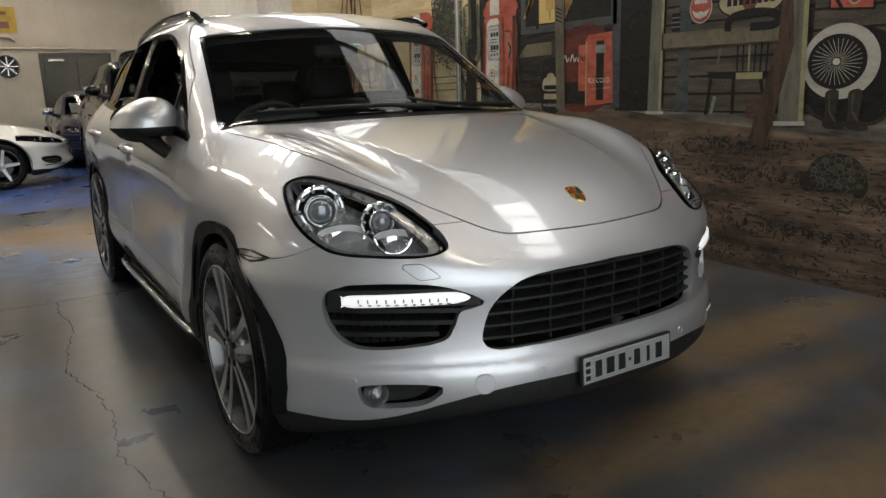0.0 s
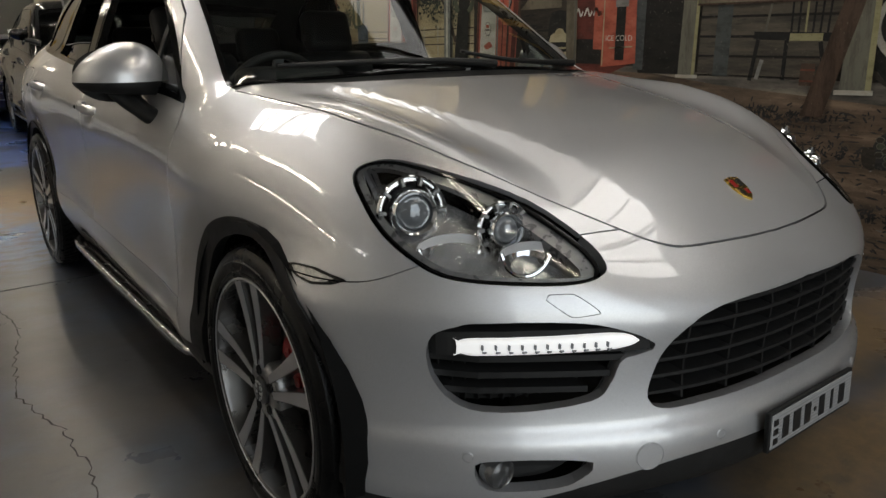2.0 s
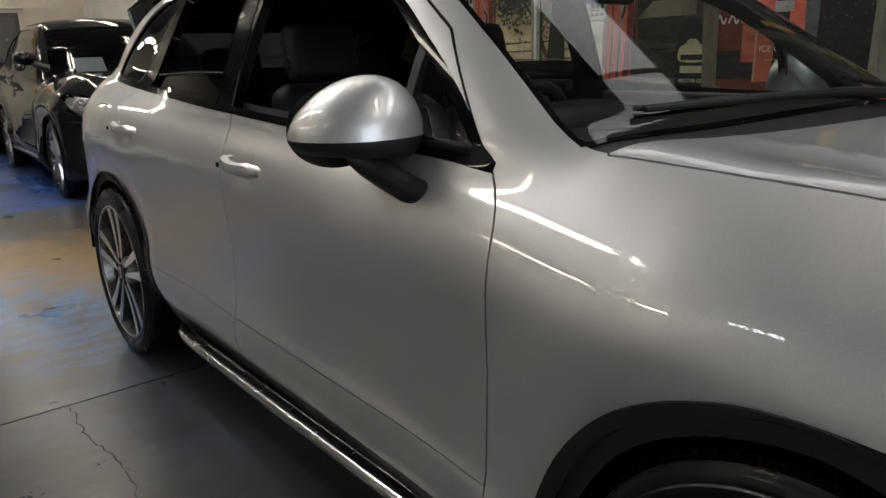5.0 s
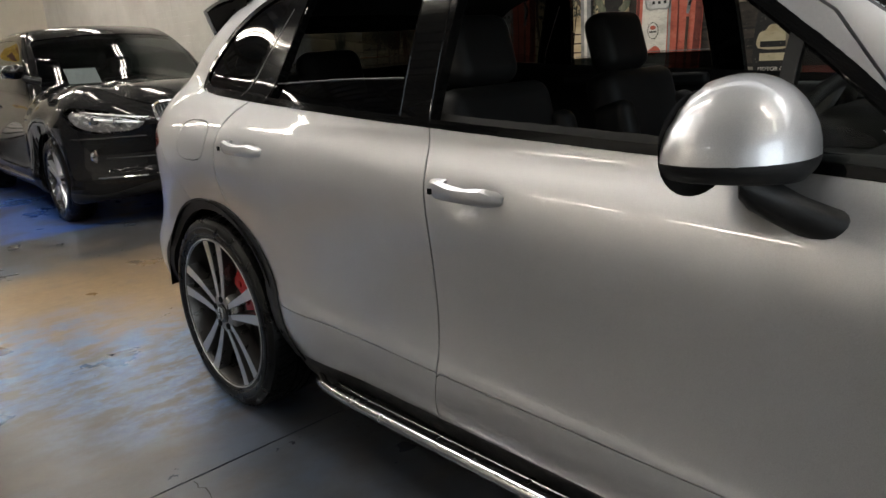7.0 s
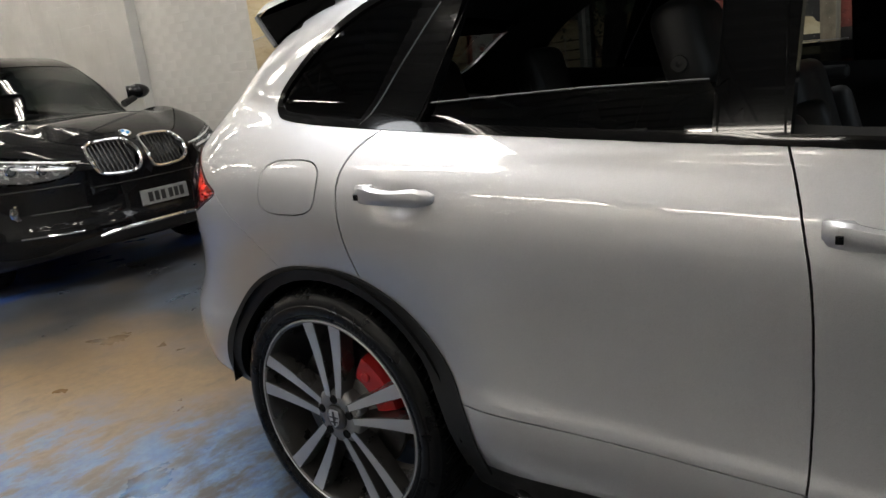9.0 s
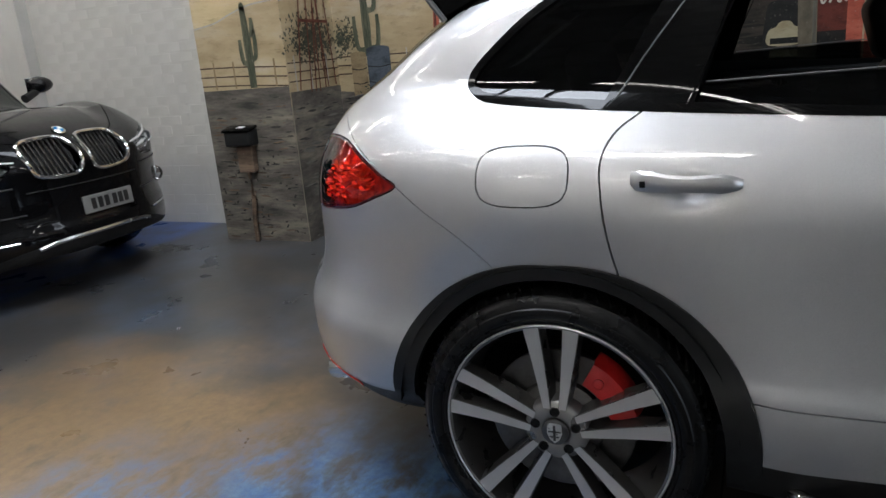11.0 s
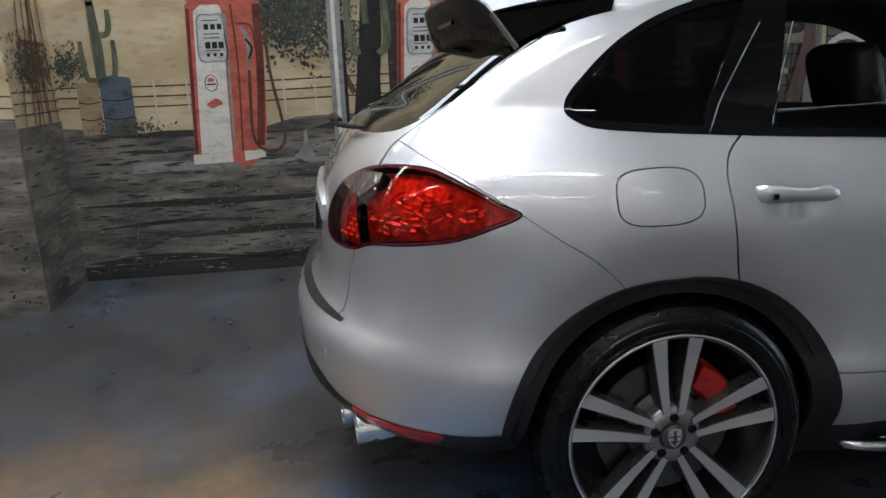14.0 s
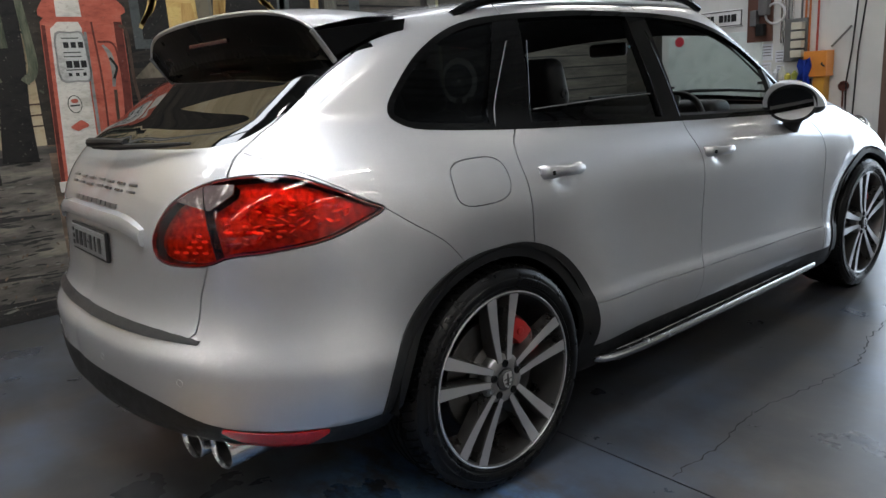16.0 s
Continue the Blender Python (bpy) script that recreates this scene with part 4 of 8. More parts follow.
for yc in (0, 2.895):
    for s in (-1, 1):
        bm = lathe([(.43, .96), (.445, .9), (.445, .52), (.05, .5)], 40)
        bmesh.ops.bisect_plane(bm, geom=bm.verts[:] + bm.edges[:] + bm.faces[:], plane_co=(0, 0, .03 if yc > 1 else -.08), plane_no=(0, 0, -1), clear_outer=True)
        part("wheel_well", moved(bm, pose(0, yc, .37) @ Matrix.Diagonal((s, 1, 1, 1))), WELL_BLACK, car)

# lamps
random.seed(7)
LAMP_BORDER = surface("lamp_border", grey(.16), .3, .5, vary=.3, scale=40, bump=.5, bump_scale=240)
LAMP_HOUSING = surface("lamp_housing", grey(.62), .22, .75, vary=.35, scale=24, bump=.3, bump_scale=40)
PROJECTOR = surface("projector_lens", (.16, .17, .18), .04, .4, coat=1)
BOWL_METAL = surface("bowl_metal", grey(.78), .14, 1, vary=.1)
PALE_REFLECTION = surface("pale_reflection", grey(.8), .2, coat=.6)
for s in (-1, 1):
    pick = lambda t: t[mean(t)[:, 0] * s > 0]
    t = pick(panels["headlight"])
    lamp = shell_part("headlight", verts, t, body, LENS_GLASS, car, "clear headlamp with twin chrome projectors", 0, 0)
    lamp.visible_shadow = False
    verts, core, edge = cut(verts, t, lambda p: inside_of(p[:, 1], p[:, 2], HEADLIGHT) + .004)
    shell_part("bezel", verts, edge, body, GLOSS_BLACK, lamp, "", .03, .0015)
    verts, core, edge = cut(verts, core, lambda p: inside_of(p[:, 1], p[:, 2], HEADLIGHT) + .012)
    shell_part("inner_border", verts, edge, body, LAMP_BORDER, lamp, "", .06, -.005)
    shell_part("housing", verts, core, body, LAMP_HOUSING, lamp, "", -.04, -.058)
    for (x, y, z), r, (dx, dy, dz), dr in (((.745, -.372, .868), .050, (.722, -.466, .815), .066), ((.622, -.520, .842), .038, (.612, -.572, .808), .054)):
        way = Vector((.30 * s, -1, .08)).normalized()
        at = Matrix.Translation((s * x, y, z)) @ way.to_track_quat("X", "Z").to_matrix().to_4x4()
        part("reflector", moved(lathe([(r * 1.55, .004), (r * 1.50, .010), (r * 1.42, .004), (r * 1.36, -.006), (r * 1.30, .002), (r * 1.22, -.008), (r * 1.14, -.018), (r * 1.05, -.024), (r * .9, -.03), (0, -.032)], 40), at), CHROME, lamp, smooth=True)
        part("ring", moved(lathe([(r * .74, .0), (r * .78, .024), (r * .90, .030), (r * .98, .024), (r * 1.0, .012), (r * .95, -.02)], 40), at), CHROME, lamp, smooth=True)
        part("lens", moved(lathe([(r * .76, .010)] + [(r * .76 * math.cos(a), .010 + .024 * math.sin(a)) for a in np.linspace(.15, 1.57, 8)], 32), at), PROJECTOR, lamp, smooth=True)
        for k in range(10):
            a = k * math.pi / 5 + .3
            rib = block((-.002, -.004, r * 1.12), (.008, .004, r * 1.46), .002)
            part("reflector_rib", moved(rib, at @ Matrix.Rotation(a, 4, "X")), LAMP_BORDER, lamp)
        bowl_at = Matrix.Translation((s * dx, dy, dz)) @ way.to_track_quat("X", "Z").to_matrix().to_4x4()
        arc = [bowl_at @ Vector((.012, dr * math.cos(a), dr * math.sin(a))) for a in np.linspace(-3.14, .0, 24)]
        part("light_guide", tube(arc, .0050, 8), CHROME, lamp, smooth=True)
        # pale band modelled in place of the white reflection over the bowl
        arc = [bowl_at @ Vector((.010, dr * 1.08 * math.cos(a), -.004 + dr * .40 * math.sin(a))) for a in np.linspace(.02, 3.12, 24)]
        band = bmesh.new()
        edge_rows = [(band.verts.new(p), band.verts.new(p + Vector((0, .004, -.020)))) for p in arc]
        for a, b in zip(edge_rows, edge_rows[1:]):
            band.faces.new((a[0], b[0], b[1], a[1]))
        bmesh.ops.solidify(band, geom=band.faces[:], thickness=.002)
        part("light_guide", band, PALE_REFLECTION, lamp, smooth=True)
        dish = lathe([(dr * .98, .0), (dr * .8, -.014), (dr * .4, -.024), (0, -.026)], 36)
        bmesh.ops.bisect_plane(dish, geom=dish.verts[:] + dish.edges[:] + dish.faces[:], plane_co=(0, 0, dr * .1), plane_no=(0, 0, 1), clear_outer=True)
        part("low_bowl", moved(dish, bowl_at), BOWL_METAL, lamp, smooth=True)
    t = pick(panels["taillight"])
    lamp = shell_part("taillight", verts, t, body, RED_LENS, car, "red LED tail lamp with dark border", 0, 0)
    lamp.visible_shadow = False
    verts, core, edge = cut(verts, t, lambda p: tail_field(p) + .006)
    shell_part("bezel", verts, edge, body, surface("dark_red_edge", (.10, .006, .005), .15, coat=1), lamp, "", .008, .0008)
    theta = lambda p: np.degrees(np.arctan2(p[:, 1] - 2.9, np.abs(p[:, 0])))
    line = lambda p: (theta(p) - 49.2 - 12 * (p[:, 2] - .98)) * .0185
    verts, upper, lower = cut(verts, core, lambda p: line(p) - .0016)
    verts, upper, split = cut(verts, upper, lambda p: line(p) + .0016)
    shell_part("divider", verts, split, body, GLOSS_BLACK, lamp, "", .005, .001)
    core = np.concatenate([upper, lower])
    verts, clear, core = cut(verts, core, lambda p: np.maximum.reduce([1.022 + .0035 * (theta(p) - 50) - p[:, 2], p[:, 2] - 1.082, 45.0 + 90 * np.maximum(1.06 - p[:, 2], 0) - theta(p)]))
    shell_part("reversing_lamp", verts, clear, body, surface("smoked_clear", (.085, .062, .06), .25, .2, vary=.4, scale=40, spec=.3, coat=.5), lamp, "smoked grey reversing lamp", .004, .0012)
    shell_part("reflector", verts, core, body, RED_CORE, lamp, "", -.03, -.032)
    # rows of small LEDs over the reflector
    for row in range(8):
        for k in range(5):
            th, z = 51 + k * 2.1 + (row % 2) * 1.1, .905 + row * .0165
            p = settle(body, np.array([[s * 1.05 * math.cos(radians(th)), 2.9 + 1.05 * math.sin(radians(th)), z]]), 12)
            if tail_field(p)[0] > -.022 or z > 1.02 + (46 - th) * .01 or abs(line(p)[0]) < .008:
                continue
            g = grad(body, p)[0]
            at = p[0] - g / np.linalg.norm(g) * .024
            turn = Vector(g).to_track_quat("X", "Z").to_matrix().to_4x4()
            cup = lathe([(.0088, .004), (.0080, .0045), (.0050, .0), (.0035, .004), (0, .006)], 10)
            part("led_cup", moved(cup, Matrix.Translation(at) @ turn @ Matrix.Diagonal((1, 1.35, .5, 1))), RED_LED, lamp, smooth=True)
    # facets over the reflector; the orange ones are coloured as glints of daylight
    shards = (RED_LED, surface("orange_glint_facet", (1.0, .62, .30), .10, .7), surface("deep_red_facet", (.45, .03, .02), .15, .4))
    for row in range(10):
        for k in range(12):
            th, z = 28 + k * 1.75 + random.uniform(-.5, .5), .915 + row * .0150 + random.uniform(-.004, .004)
            p = settle(body, np.array([[s * 1.05 * math.cos(radians(th)), 2.9 + 1.05 * math.sin(radians(th)), z]]), 12)
            if tail_field(p)[0] > -.026 or abs(line(p)[0]) < .008 or (z > 1.005 and th > 42) or random.random() < .2:
                continue
            g = grad(body, p)[0]
            turn = Vector(g).to_track_quat("X", "Z").to_matrix().to_4x4() @ Matrix.Rotation(random.uniform(-.6, .6), 4, "X")
            facet = moved(lathe([(.0066, -.004), (.0058, .003), (.0028, .006), (0, .003)], random.choice((4, 5, 6))), Matrix.Rotation(random.uniform(-.5, .5), 4, "Y") @ Matrix.Diagonal((1, random.uniform(1.1, 2.6), random.uniform(.25, .6), 1)))
            part("led_cup", moved(facet, Matrix.Translation(p[0] - g / np.linalg.norm(g) * .024) @ turn), random.choice(shards), lamp)
# grille, side intakes and fog lamps
def front_y(x, z):
    y = np.linspace(-1.05, 0, 900)
    return y[np.argmax(body(np.full(900, x), y, np.full(900, z)) < 0)]


def rear_y(x, z):
    y = np.linspace(4.1, 3.0, 900)
    return y[np.argmax(body(np.full(900, x), y, np.full(900, z)) < 0)]


def side_x(y, z):
    x = np.linspace(1.1, .3, 900)
    return x[np.argmax(body(x, np.full(900, y), np.full(900, z)) < 0)]


def strip(points, depth, height, bevel=.002):
    """A slat along points, running back along y and tall along z."""
    bm = bmesh.new()
    rows = []
    for x, y, z in points:
        rows.append([bm.verts.new(p) for p in ((x, y, z - height / 2), (x, y, z + height / 2), (x, y + depth, z + height / 2 + depth * .12), (x, y + depth, z - height / 2 + depth * .12))])
    for a, b in zip(rows, rows[1:]):
        for i in range(4):
            bm.faces.new((a[i], a[(i + 1) % 4], b[(i + 1) % 4], b[i]))
    bm.faces.new(rows[0][::-1])
    bm.faces.new(rows[-1])
    bmesh.ops.recalc_face_normals(bm, faces=bm.faces[:])
    return bm


def span(poly, z, lo, hi):
    xs = np.linspace(lo, hi, 400)
    ok = xs[inside_of(xs, np.full(400, z), poly) < -.001]
    return (ok.min(), ok.max()) if len(ok) else None


def backing(poly, depth, sign=1):
    bm = bmesh.new()
    bm.faces.new([bm.verts.new((sign * x, front_y(sign * x, z) + depth, z)) for x, z in poly[::3]])
    return bm


FOG_GREY = surface("fog_reflector", grey(.22), .2, .8, vary=.3, scale=40)
GRILLE_BLACK = surface("grille_mesh", grey(.005), .7, spec=.2)
LED_GREY = surface("led_cell_grey", (.30, .31, .33), .3, .4)
grille = part("grille", backing(GRILLE, .09), GRILLE_BLACK, car, "black slatted grille")
for z in (.512, .548, .584, .620, .656, .688):
    ends = span(GRILLE, z, -.5, .5)
    xs = np.linspace(ends[0], ends[1], 24)
    part("slat", strip([(x, front_y(x, z) + .014, z) for x in xs], .04, .007), PLASTIC, grille)
for x in (-.355, -.235, -.118, 0, .118, .235, .355):
    zs = np.linspace(.49, .70, 60)
    ok = zs[inside_of(np.full(60, x), zs, GRILLE) < -.002]
    bm = bmesh.new()
    rows = [[bm.verts.new(p) for p in ((x - .003, front_y(x, z) + .018, z), (x + .003, front_y(x, z) + .018, z), (x + .003, front_y(x, z) + .06, z), (x - .003, front_y(x, z) + .06, z))] for z in np.linspace(ok.min(), ok.max(), 8)]
    for a, b in zip(rows, rows[1:]):
        for i in range(4):
            bm.faces.new((a[i], a[(i + 1) % 4], b[(i + 1) % 4], b[i]))
    part("upright", bm, PLASTIC, grille)
for s in (-1, 1):
    intake = part("side_intake", backing(INTAKE, .075, s), GRILLE_BLACK, car, "black side air intake")
    for z, tip, deep in ((.603, .492, .012), (.566, .512, .016), (.530, .548, .022)):
        ends = span(INTAKE, z, .4, .85)
        xs = np.linspace(tip, ends[1] - .004, 18)
        pts = [(s * x, front_y(s * x, z) + deep + .03 * max(0, (x - .74) / .08), z + .006 * math.sin((x - .5) * 8)) for x in xs]
        part("blade", strip(pts, .06, .013), PLASTIC, intake)
    for k in range(14):
        x = .80 - k * .021
        zs = np.linspace(.49, .69, 80)
        ok = zs[inside_of(np.full(80, x), zs, INTAKE) < -.004]
        y = front_y(s * x, .58) + .058
        part("fin", block((s * x - .0015, y, ok.min()), (s * x + .0015, y + .014, min(ok.max(), .63))), GRILLE_BLACK, intake)
    xs = np.linspace(.808, .452, 22)
    part("lamp_carrier", strip([(s * x, front_y(s * x, .64) + .006, .644 + .003 * math.sin((x - .46) * 9)) for x in xs], .06, .050), PLASTIC, intake)
    bm = bmesh.new()
    rows = []
    for x in np.linspace(.784, .484, 40):
        q = (x - .484) / .300
        h = .0185 * max(.08, min(1, (1 - max(0, (.22 - q) / .22) ** 2) ** .5 if q < .22 else 1, (1 - max(0, (q - .90) / .10) ** 2) ** .5 if q > .90 else 1))
        y, zc = front_y(s * x, .64) - .006, .642 + .006 * (1 - q) - .003
        rows.append([bm.verts.new((s * x, y + .86 * h * (1 - math.sin(a)) ** 2, zc + h * math.cos(a))) for a in np.linspace(0, math.pi, 9)])
    for a, b in zip(rows, rows[1:]):
        for i in range(8):
            bm.faces.new((a[i], a[i + 1], b[i + 1], b[i]))
    bmesh.ops.recalc_face_normals(bm, faces=bm.faces[:])
    drl = part("running_light", bm, DRL_WHITE, intake, "lit white LED daytime running light", smooth=True)
    for k in range(11):
        x = .742 - k * .0205
        y = front_y(s * x, .64) - .0075
        part("led_cell", block((s * x - .0052, y, .629), (s * x + .0052, y + .006, .6335), .001), LED_GREY, drl)
        part("led_cell", block((s * x - .0080, y, .6375), (s * x - .0055, y + .006, .648), 0), LED_GREY, drl)
    fog = part("fog_recess", backing(FOG, .06, s), PLASTIC, car)
    y = front_y(s * .705, .365)
    at = Matrix.Translation((s * .712, y + .035, .363)) @ pose(0, 0, 0, 0, 0, -90)
    part("fog_ring", moved(lathe([(.034, -.02), (.034, .012), (.031, .016), (.027, .012), (.02, -.01), (0, -.015)], 28), at), FOG_GREY, fog, smooth=True)
    part("fog_lens", moved(lathe([(.028, .012), (.02, .018), (0, .02)], 28), at), LENS_GLASS, fog, smooth=True)
    # parking sensors, tow cover
    for x, z in ((.774, .408), (.294, .41)):
        y = front_y(s * x, z)
        nrm = grad(body, np.array([[s * x, y, z]]))[0]
        turn = Vector(nrm).to_track_quat("X", "Z").to_matrix().to_4x4()
        part("parking_sensor", moved(lathe([(.0115, -.004), (.0115, .0008), (.0105, .0016), (.0098, .0002), (.009, .0012), (0, .0016)], 20), Matrix.Translation((s * x, y, z)) @ turn), SILVER, car, smooth=True)
y = front_y(-.46, .392)
turn = Vector(grad(body, np.array([[-.46, y, .392]]))[0]).to_track_quat("X", "Z").to_matrix().to_4x4()
part("tow_cover", moved(lathe([(.031, -.003), (.031, .0004), (.0295, -.0012), (.0285, .001), (0, .0013)], 32), Matrix.Translation((-.46, y, .392)) @ turn), SILVER, car, smooth=True)

# side repeaters ahead of the front wheels
IND = [(-.192, .752), (-.235, .760), (-.29, .762), (-.378, .751), (-.345, .737), (-.296, .729), (-.245, .735)]
for s in (-1, 1):
    def patch(poly, name, mat, lift, lab=""):
        t = np.concatenate([panels["front_bumper"], rest])
        global verts
        verts, a, _ = cut(verts, t[(mean(t)[:, 0] * s > .5) & (mean(t)[:, 1] < 0)], side_of(np.array(poly)))
        return shell_part(name, verts, a, body, mat, car, lab, .008, lift)
    patch(IND, "side_repeater", GLOSS_BLACK, .004, "smoked side repeater lamp")
    patch([(-.212, .751), (-.24, .756), (-.29, .757), (-.350, .749), (-.33, .739), (-.296, .734), (-.255, .738)], "repeater_lens", surface("smoked_lens", (.34, .34, .33), .12, .8, vary=.6, scale=90, coat=1), .0065)


# plates, badge and lettering
def plate(name, at, label, w=.366, h=.080, tone=.27):
    base = part(name, moved(block((-w / 2 - .007, -.012, -h / 2 - .008), (w / 2 + .007, .0, h / 2 + .007), .003), at), PLASTIC, car, label)
    face = part("plate_face", moved(block((-w / 2, -.0145, -h / 2), (w / 2, -.010, h / 2), .002), at), surface("plate_white", (tone, tone, tone), .4, vary=.15, scale=30), base)
    for k in range(9):
        z = -h / 2 + .006 + k * .0080
        part("plate_stripe", moved(block((-w / 2 + .03, -.0150, z), (w / 2 - .004, -.0140, z + .003)), at), surface("plate_stripe_grey", grey(tone * .72), .4), face)
    for k, x in enumerate((-.125, -.077, -.029, .036, .084, .132)):
        bw = (.026, .032, .028, .026, .012, .028)[k]
        part("plate_bar", moved(block((x - bw / 2, -.0165, -.026), (x + bw / 2, -.0138, .024), .002), at), surface("plate_ink", grey(.012), .4), base)
    part("plate_dot", moved(block((.0, -.0165, -.006), (.010, -.0138, .004), .001), at), surface("plate_ink", grey(.012), .4), base)
    for k in range(3):
        part("plate_bar", moved(block((-.176, -.0165, -.03 + k * .022), (-.158, -.0138, -.016 + k * .022), .001), at), surface("plate_ink", grey(.012), .4), base)
    return base


plate("number_plate", pose(-.002, front_y(0, .38) - .010, .394, -3, 0, 0), "white number plate with black bars in a black holder")
plate("number_plate", pose(0, rear_y(0, .885) + .004, .880, -4, 0, 180), "grey number plate with black bars in a black holder", tone=.18)
y = front_y(0, .868)
nrm = Vector(grad(body, np.array([[0, y, .868]]))[0])
at = Matrix.Translation((.012, y, .868)) @ nrm.to_track_quat("Z", "Y").to_matrix().to_4x4()
SHIELD = [(-.026, .036), (0, .040), (.026, .036), (.028, .0), (.018, -.026), (0, -.040), (-.018, -.026), (-.028, .0)]
badge = part("bonnet_badge", moved(prism(SHIELD, .005, .002), at), surface("badge_gold", (.62, .42, .10), .25, 1, vary=.3, scale=90), car, "gold and red shield badge")
for lo, hi, col in (((-.021, .004), (-.004, .028), (.30, .01, .01)), ((.004, -.022), (.017, -.004), (.30, .01, .01)), ((.004, .004), (.021, .028), (.02, .02, .02)), ((-.017, -.022), (-.004, -.004), (.02, .02, .02))):
    part("enamel", moved(block((*lo, .004), (*hi, .0056), .0008), at), surface("enamel", col, .2, coat=1), badge)
for k in range(7):
    x = .30 - k * .10
    z = 1.062
    y = rear_y(x, z)
    at = Matrix.Translation((x, y, z)) @ Vector(grad(body, np.array([[x, y, z]]))[0]).to_track_quat("Z", "Y").to_matrix().to_4x4()
    part("lettering_bar", moved(block((-.030, -.017, -.001), (.030, -.009, .005), .001), at), surface("letter_metal", grey(.16), .3, .8), car)
    part("lettering_bar", moved(block((-.030, .005, -.001), (.030, .013, .005), .001), at), surface("letter_metal", grey(.16), .3, .8), car)
for k in range(9):
    x = .20 - k * .05
    z = 1.005
    y = rear_y(x, z)
    at = Matrix.Translation((x, y, z)) @ Vector(grad(body, np.array([[x, y, z]]))[0]).to_track_quat("Z", "Y").to_matrix().to_4x4()
    part("lettering_bar", moved(block((-.02, -.008, -.001), (.02, .008, .004), .001), at), surface("letter_metal", grey(.16), .3, .8), car)

# tailgate garnish above the plate
pts = [(x, rear_y(x, .965) + .018, .965 - .05 * (abs(x) / .46) ** 6) for x in np.linspace(-.43, .43, 30)]
bm = bmesh.new()
rows = []
for x, y, z in pts:
    rows.append([bm.verts.new(p) for p in ((x, y - .03, z + .030), (x, y - .004, z + .026), (x, y + .004, z + .012), (x, y + .002, z - .016), (x, y - .006, z - .022), (x, y - .03, z - .020))])
for a, b in zip(rows, rows[1:]):
    for i in range(5):
        bm.faces.new((a[i], a[i + 1], b[i + 1], b[i]))
bm.faces.new(rows[0])
bm.faces.new(rows[-1][::-1])
bmesh.ops.recalc_face_normals(bm, faces=bm.faces[:])
part("tailgate_garnish", bm, SILVER, car, smooth=True)
# black tread plate on the bumper top
TREAD = surface("bumper_tread_grey", grey(.05), .45, vary=.2, scale=30, bump=.3, bump_scale=300)
rows = [[(x, rear_y(x, .70) + .006, .690 - .012 * (abs(x) / .66) ** 6), (x, rear_y(x, .655) + .003, .668 - .006 * (abs(x) / .66) ** 6)] for x in np.linspace(-.655, .655, 44)]
bm = bmesh.new()
vs = [[bm.verts.new(p) for p in r] for r in rows]
for a, b in zip(vs, vs[1:]):
    bm.faces.new((a[0], b[0], b[1], a[1]))
bmesh.ops.solidify(bm, geom=bm.faces[:], thickness=.006)
part("bumper_tread", bm, TREAD, car)
for s in (-1, 1):
    for x, z in ((.62, .56), (.25, .57)):
        y = rear_y(s * x, z)
        turn = Vector(grad(body, np.array([[s * x, y, z]]))[0]).to_track_quat("X", "Z").to_matrix().to_4x4()
        part("parking_sensor", moved(lathe([(.0115, -.004), (.0115, .0008), (.0105, .0016), (.0098, .0002), (.009, .0012), (0, .0016)], 20), Matrix.Translation((s * x, y, z)) @ turn), SILVER, car, smooth=True)
    # rear reflector below the bumper
    t = panels["cladding"]
    th = lambda p: np.degrees(np.arctan2(p[:, 1] - 2.9, np.abs(p[:, 0])))
    REFL = loop([(50.0, .425), (46, .418), (40, .408), (34.5, .402), (36.5, .360), (40, .335), (45, .345), (48.5, .385)]) * (.0185, 1)
    verts, a, _ = cut(verts, t[(mean(t)[:, 0] * s > .3) & (mean(t)[:, 1] > 3)], lambda p: inside_of(th(p) * .0185, p[:, 2], REFL))
    shell_part("rear_reflector", verts, a, body, surface("reflector_red", (.55, .008, .008), .2, 0, vary=.3, scale=120, coat=.4, bump=.4, bump_scale=300), car, "red rear reflector", .01, .004)
    # twin exhaust tips
    for x, y, z in ((.655, 3.725, .338), (.545, 3.765, .346)):
        bm = lathe([(.050, -.25), (.050, -.02), (.0495, 0), (.048, .002), (.045, -.003), (.044, -.012)], 36)
        m = Matrix.Translation((s * x, y, z)) @ pose(0, 0, 0, 0, 0, 90 + s * -6) @ Matrix.Diagonal((1, 1.18, 1, 1))
        tip = part("exhaust_tip", moved(bm, m), BRUSHED, car, smooth=True)
        part("bore", moved(lathe([(.0445, -.010), (.044, -.18), (0, -.18)], 36), m), surface("bore_black", grey(.012), .8), tip, smooth=True)


# wheels
TREAD_BLACK = surface("tread_groove", grey(.003), .7, spec=.1)
CAP_DARK = surface("cap_dark", grey(.03), .3, coat=.8)
CREST_PALE = surface("crest_pale", grey(.55), .3, .6, vary=.2, scale=60)
BOLT_DARK = surface("bolt_dark", grey(.004), .6, spec=.2)


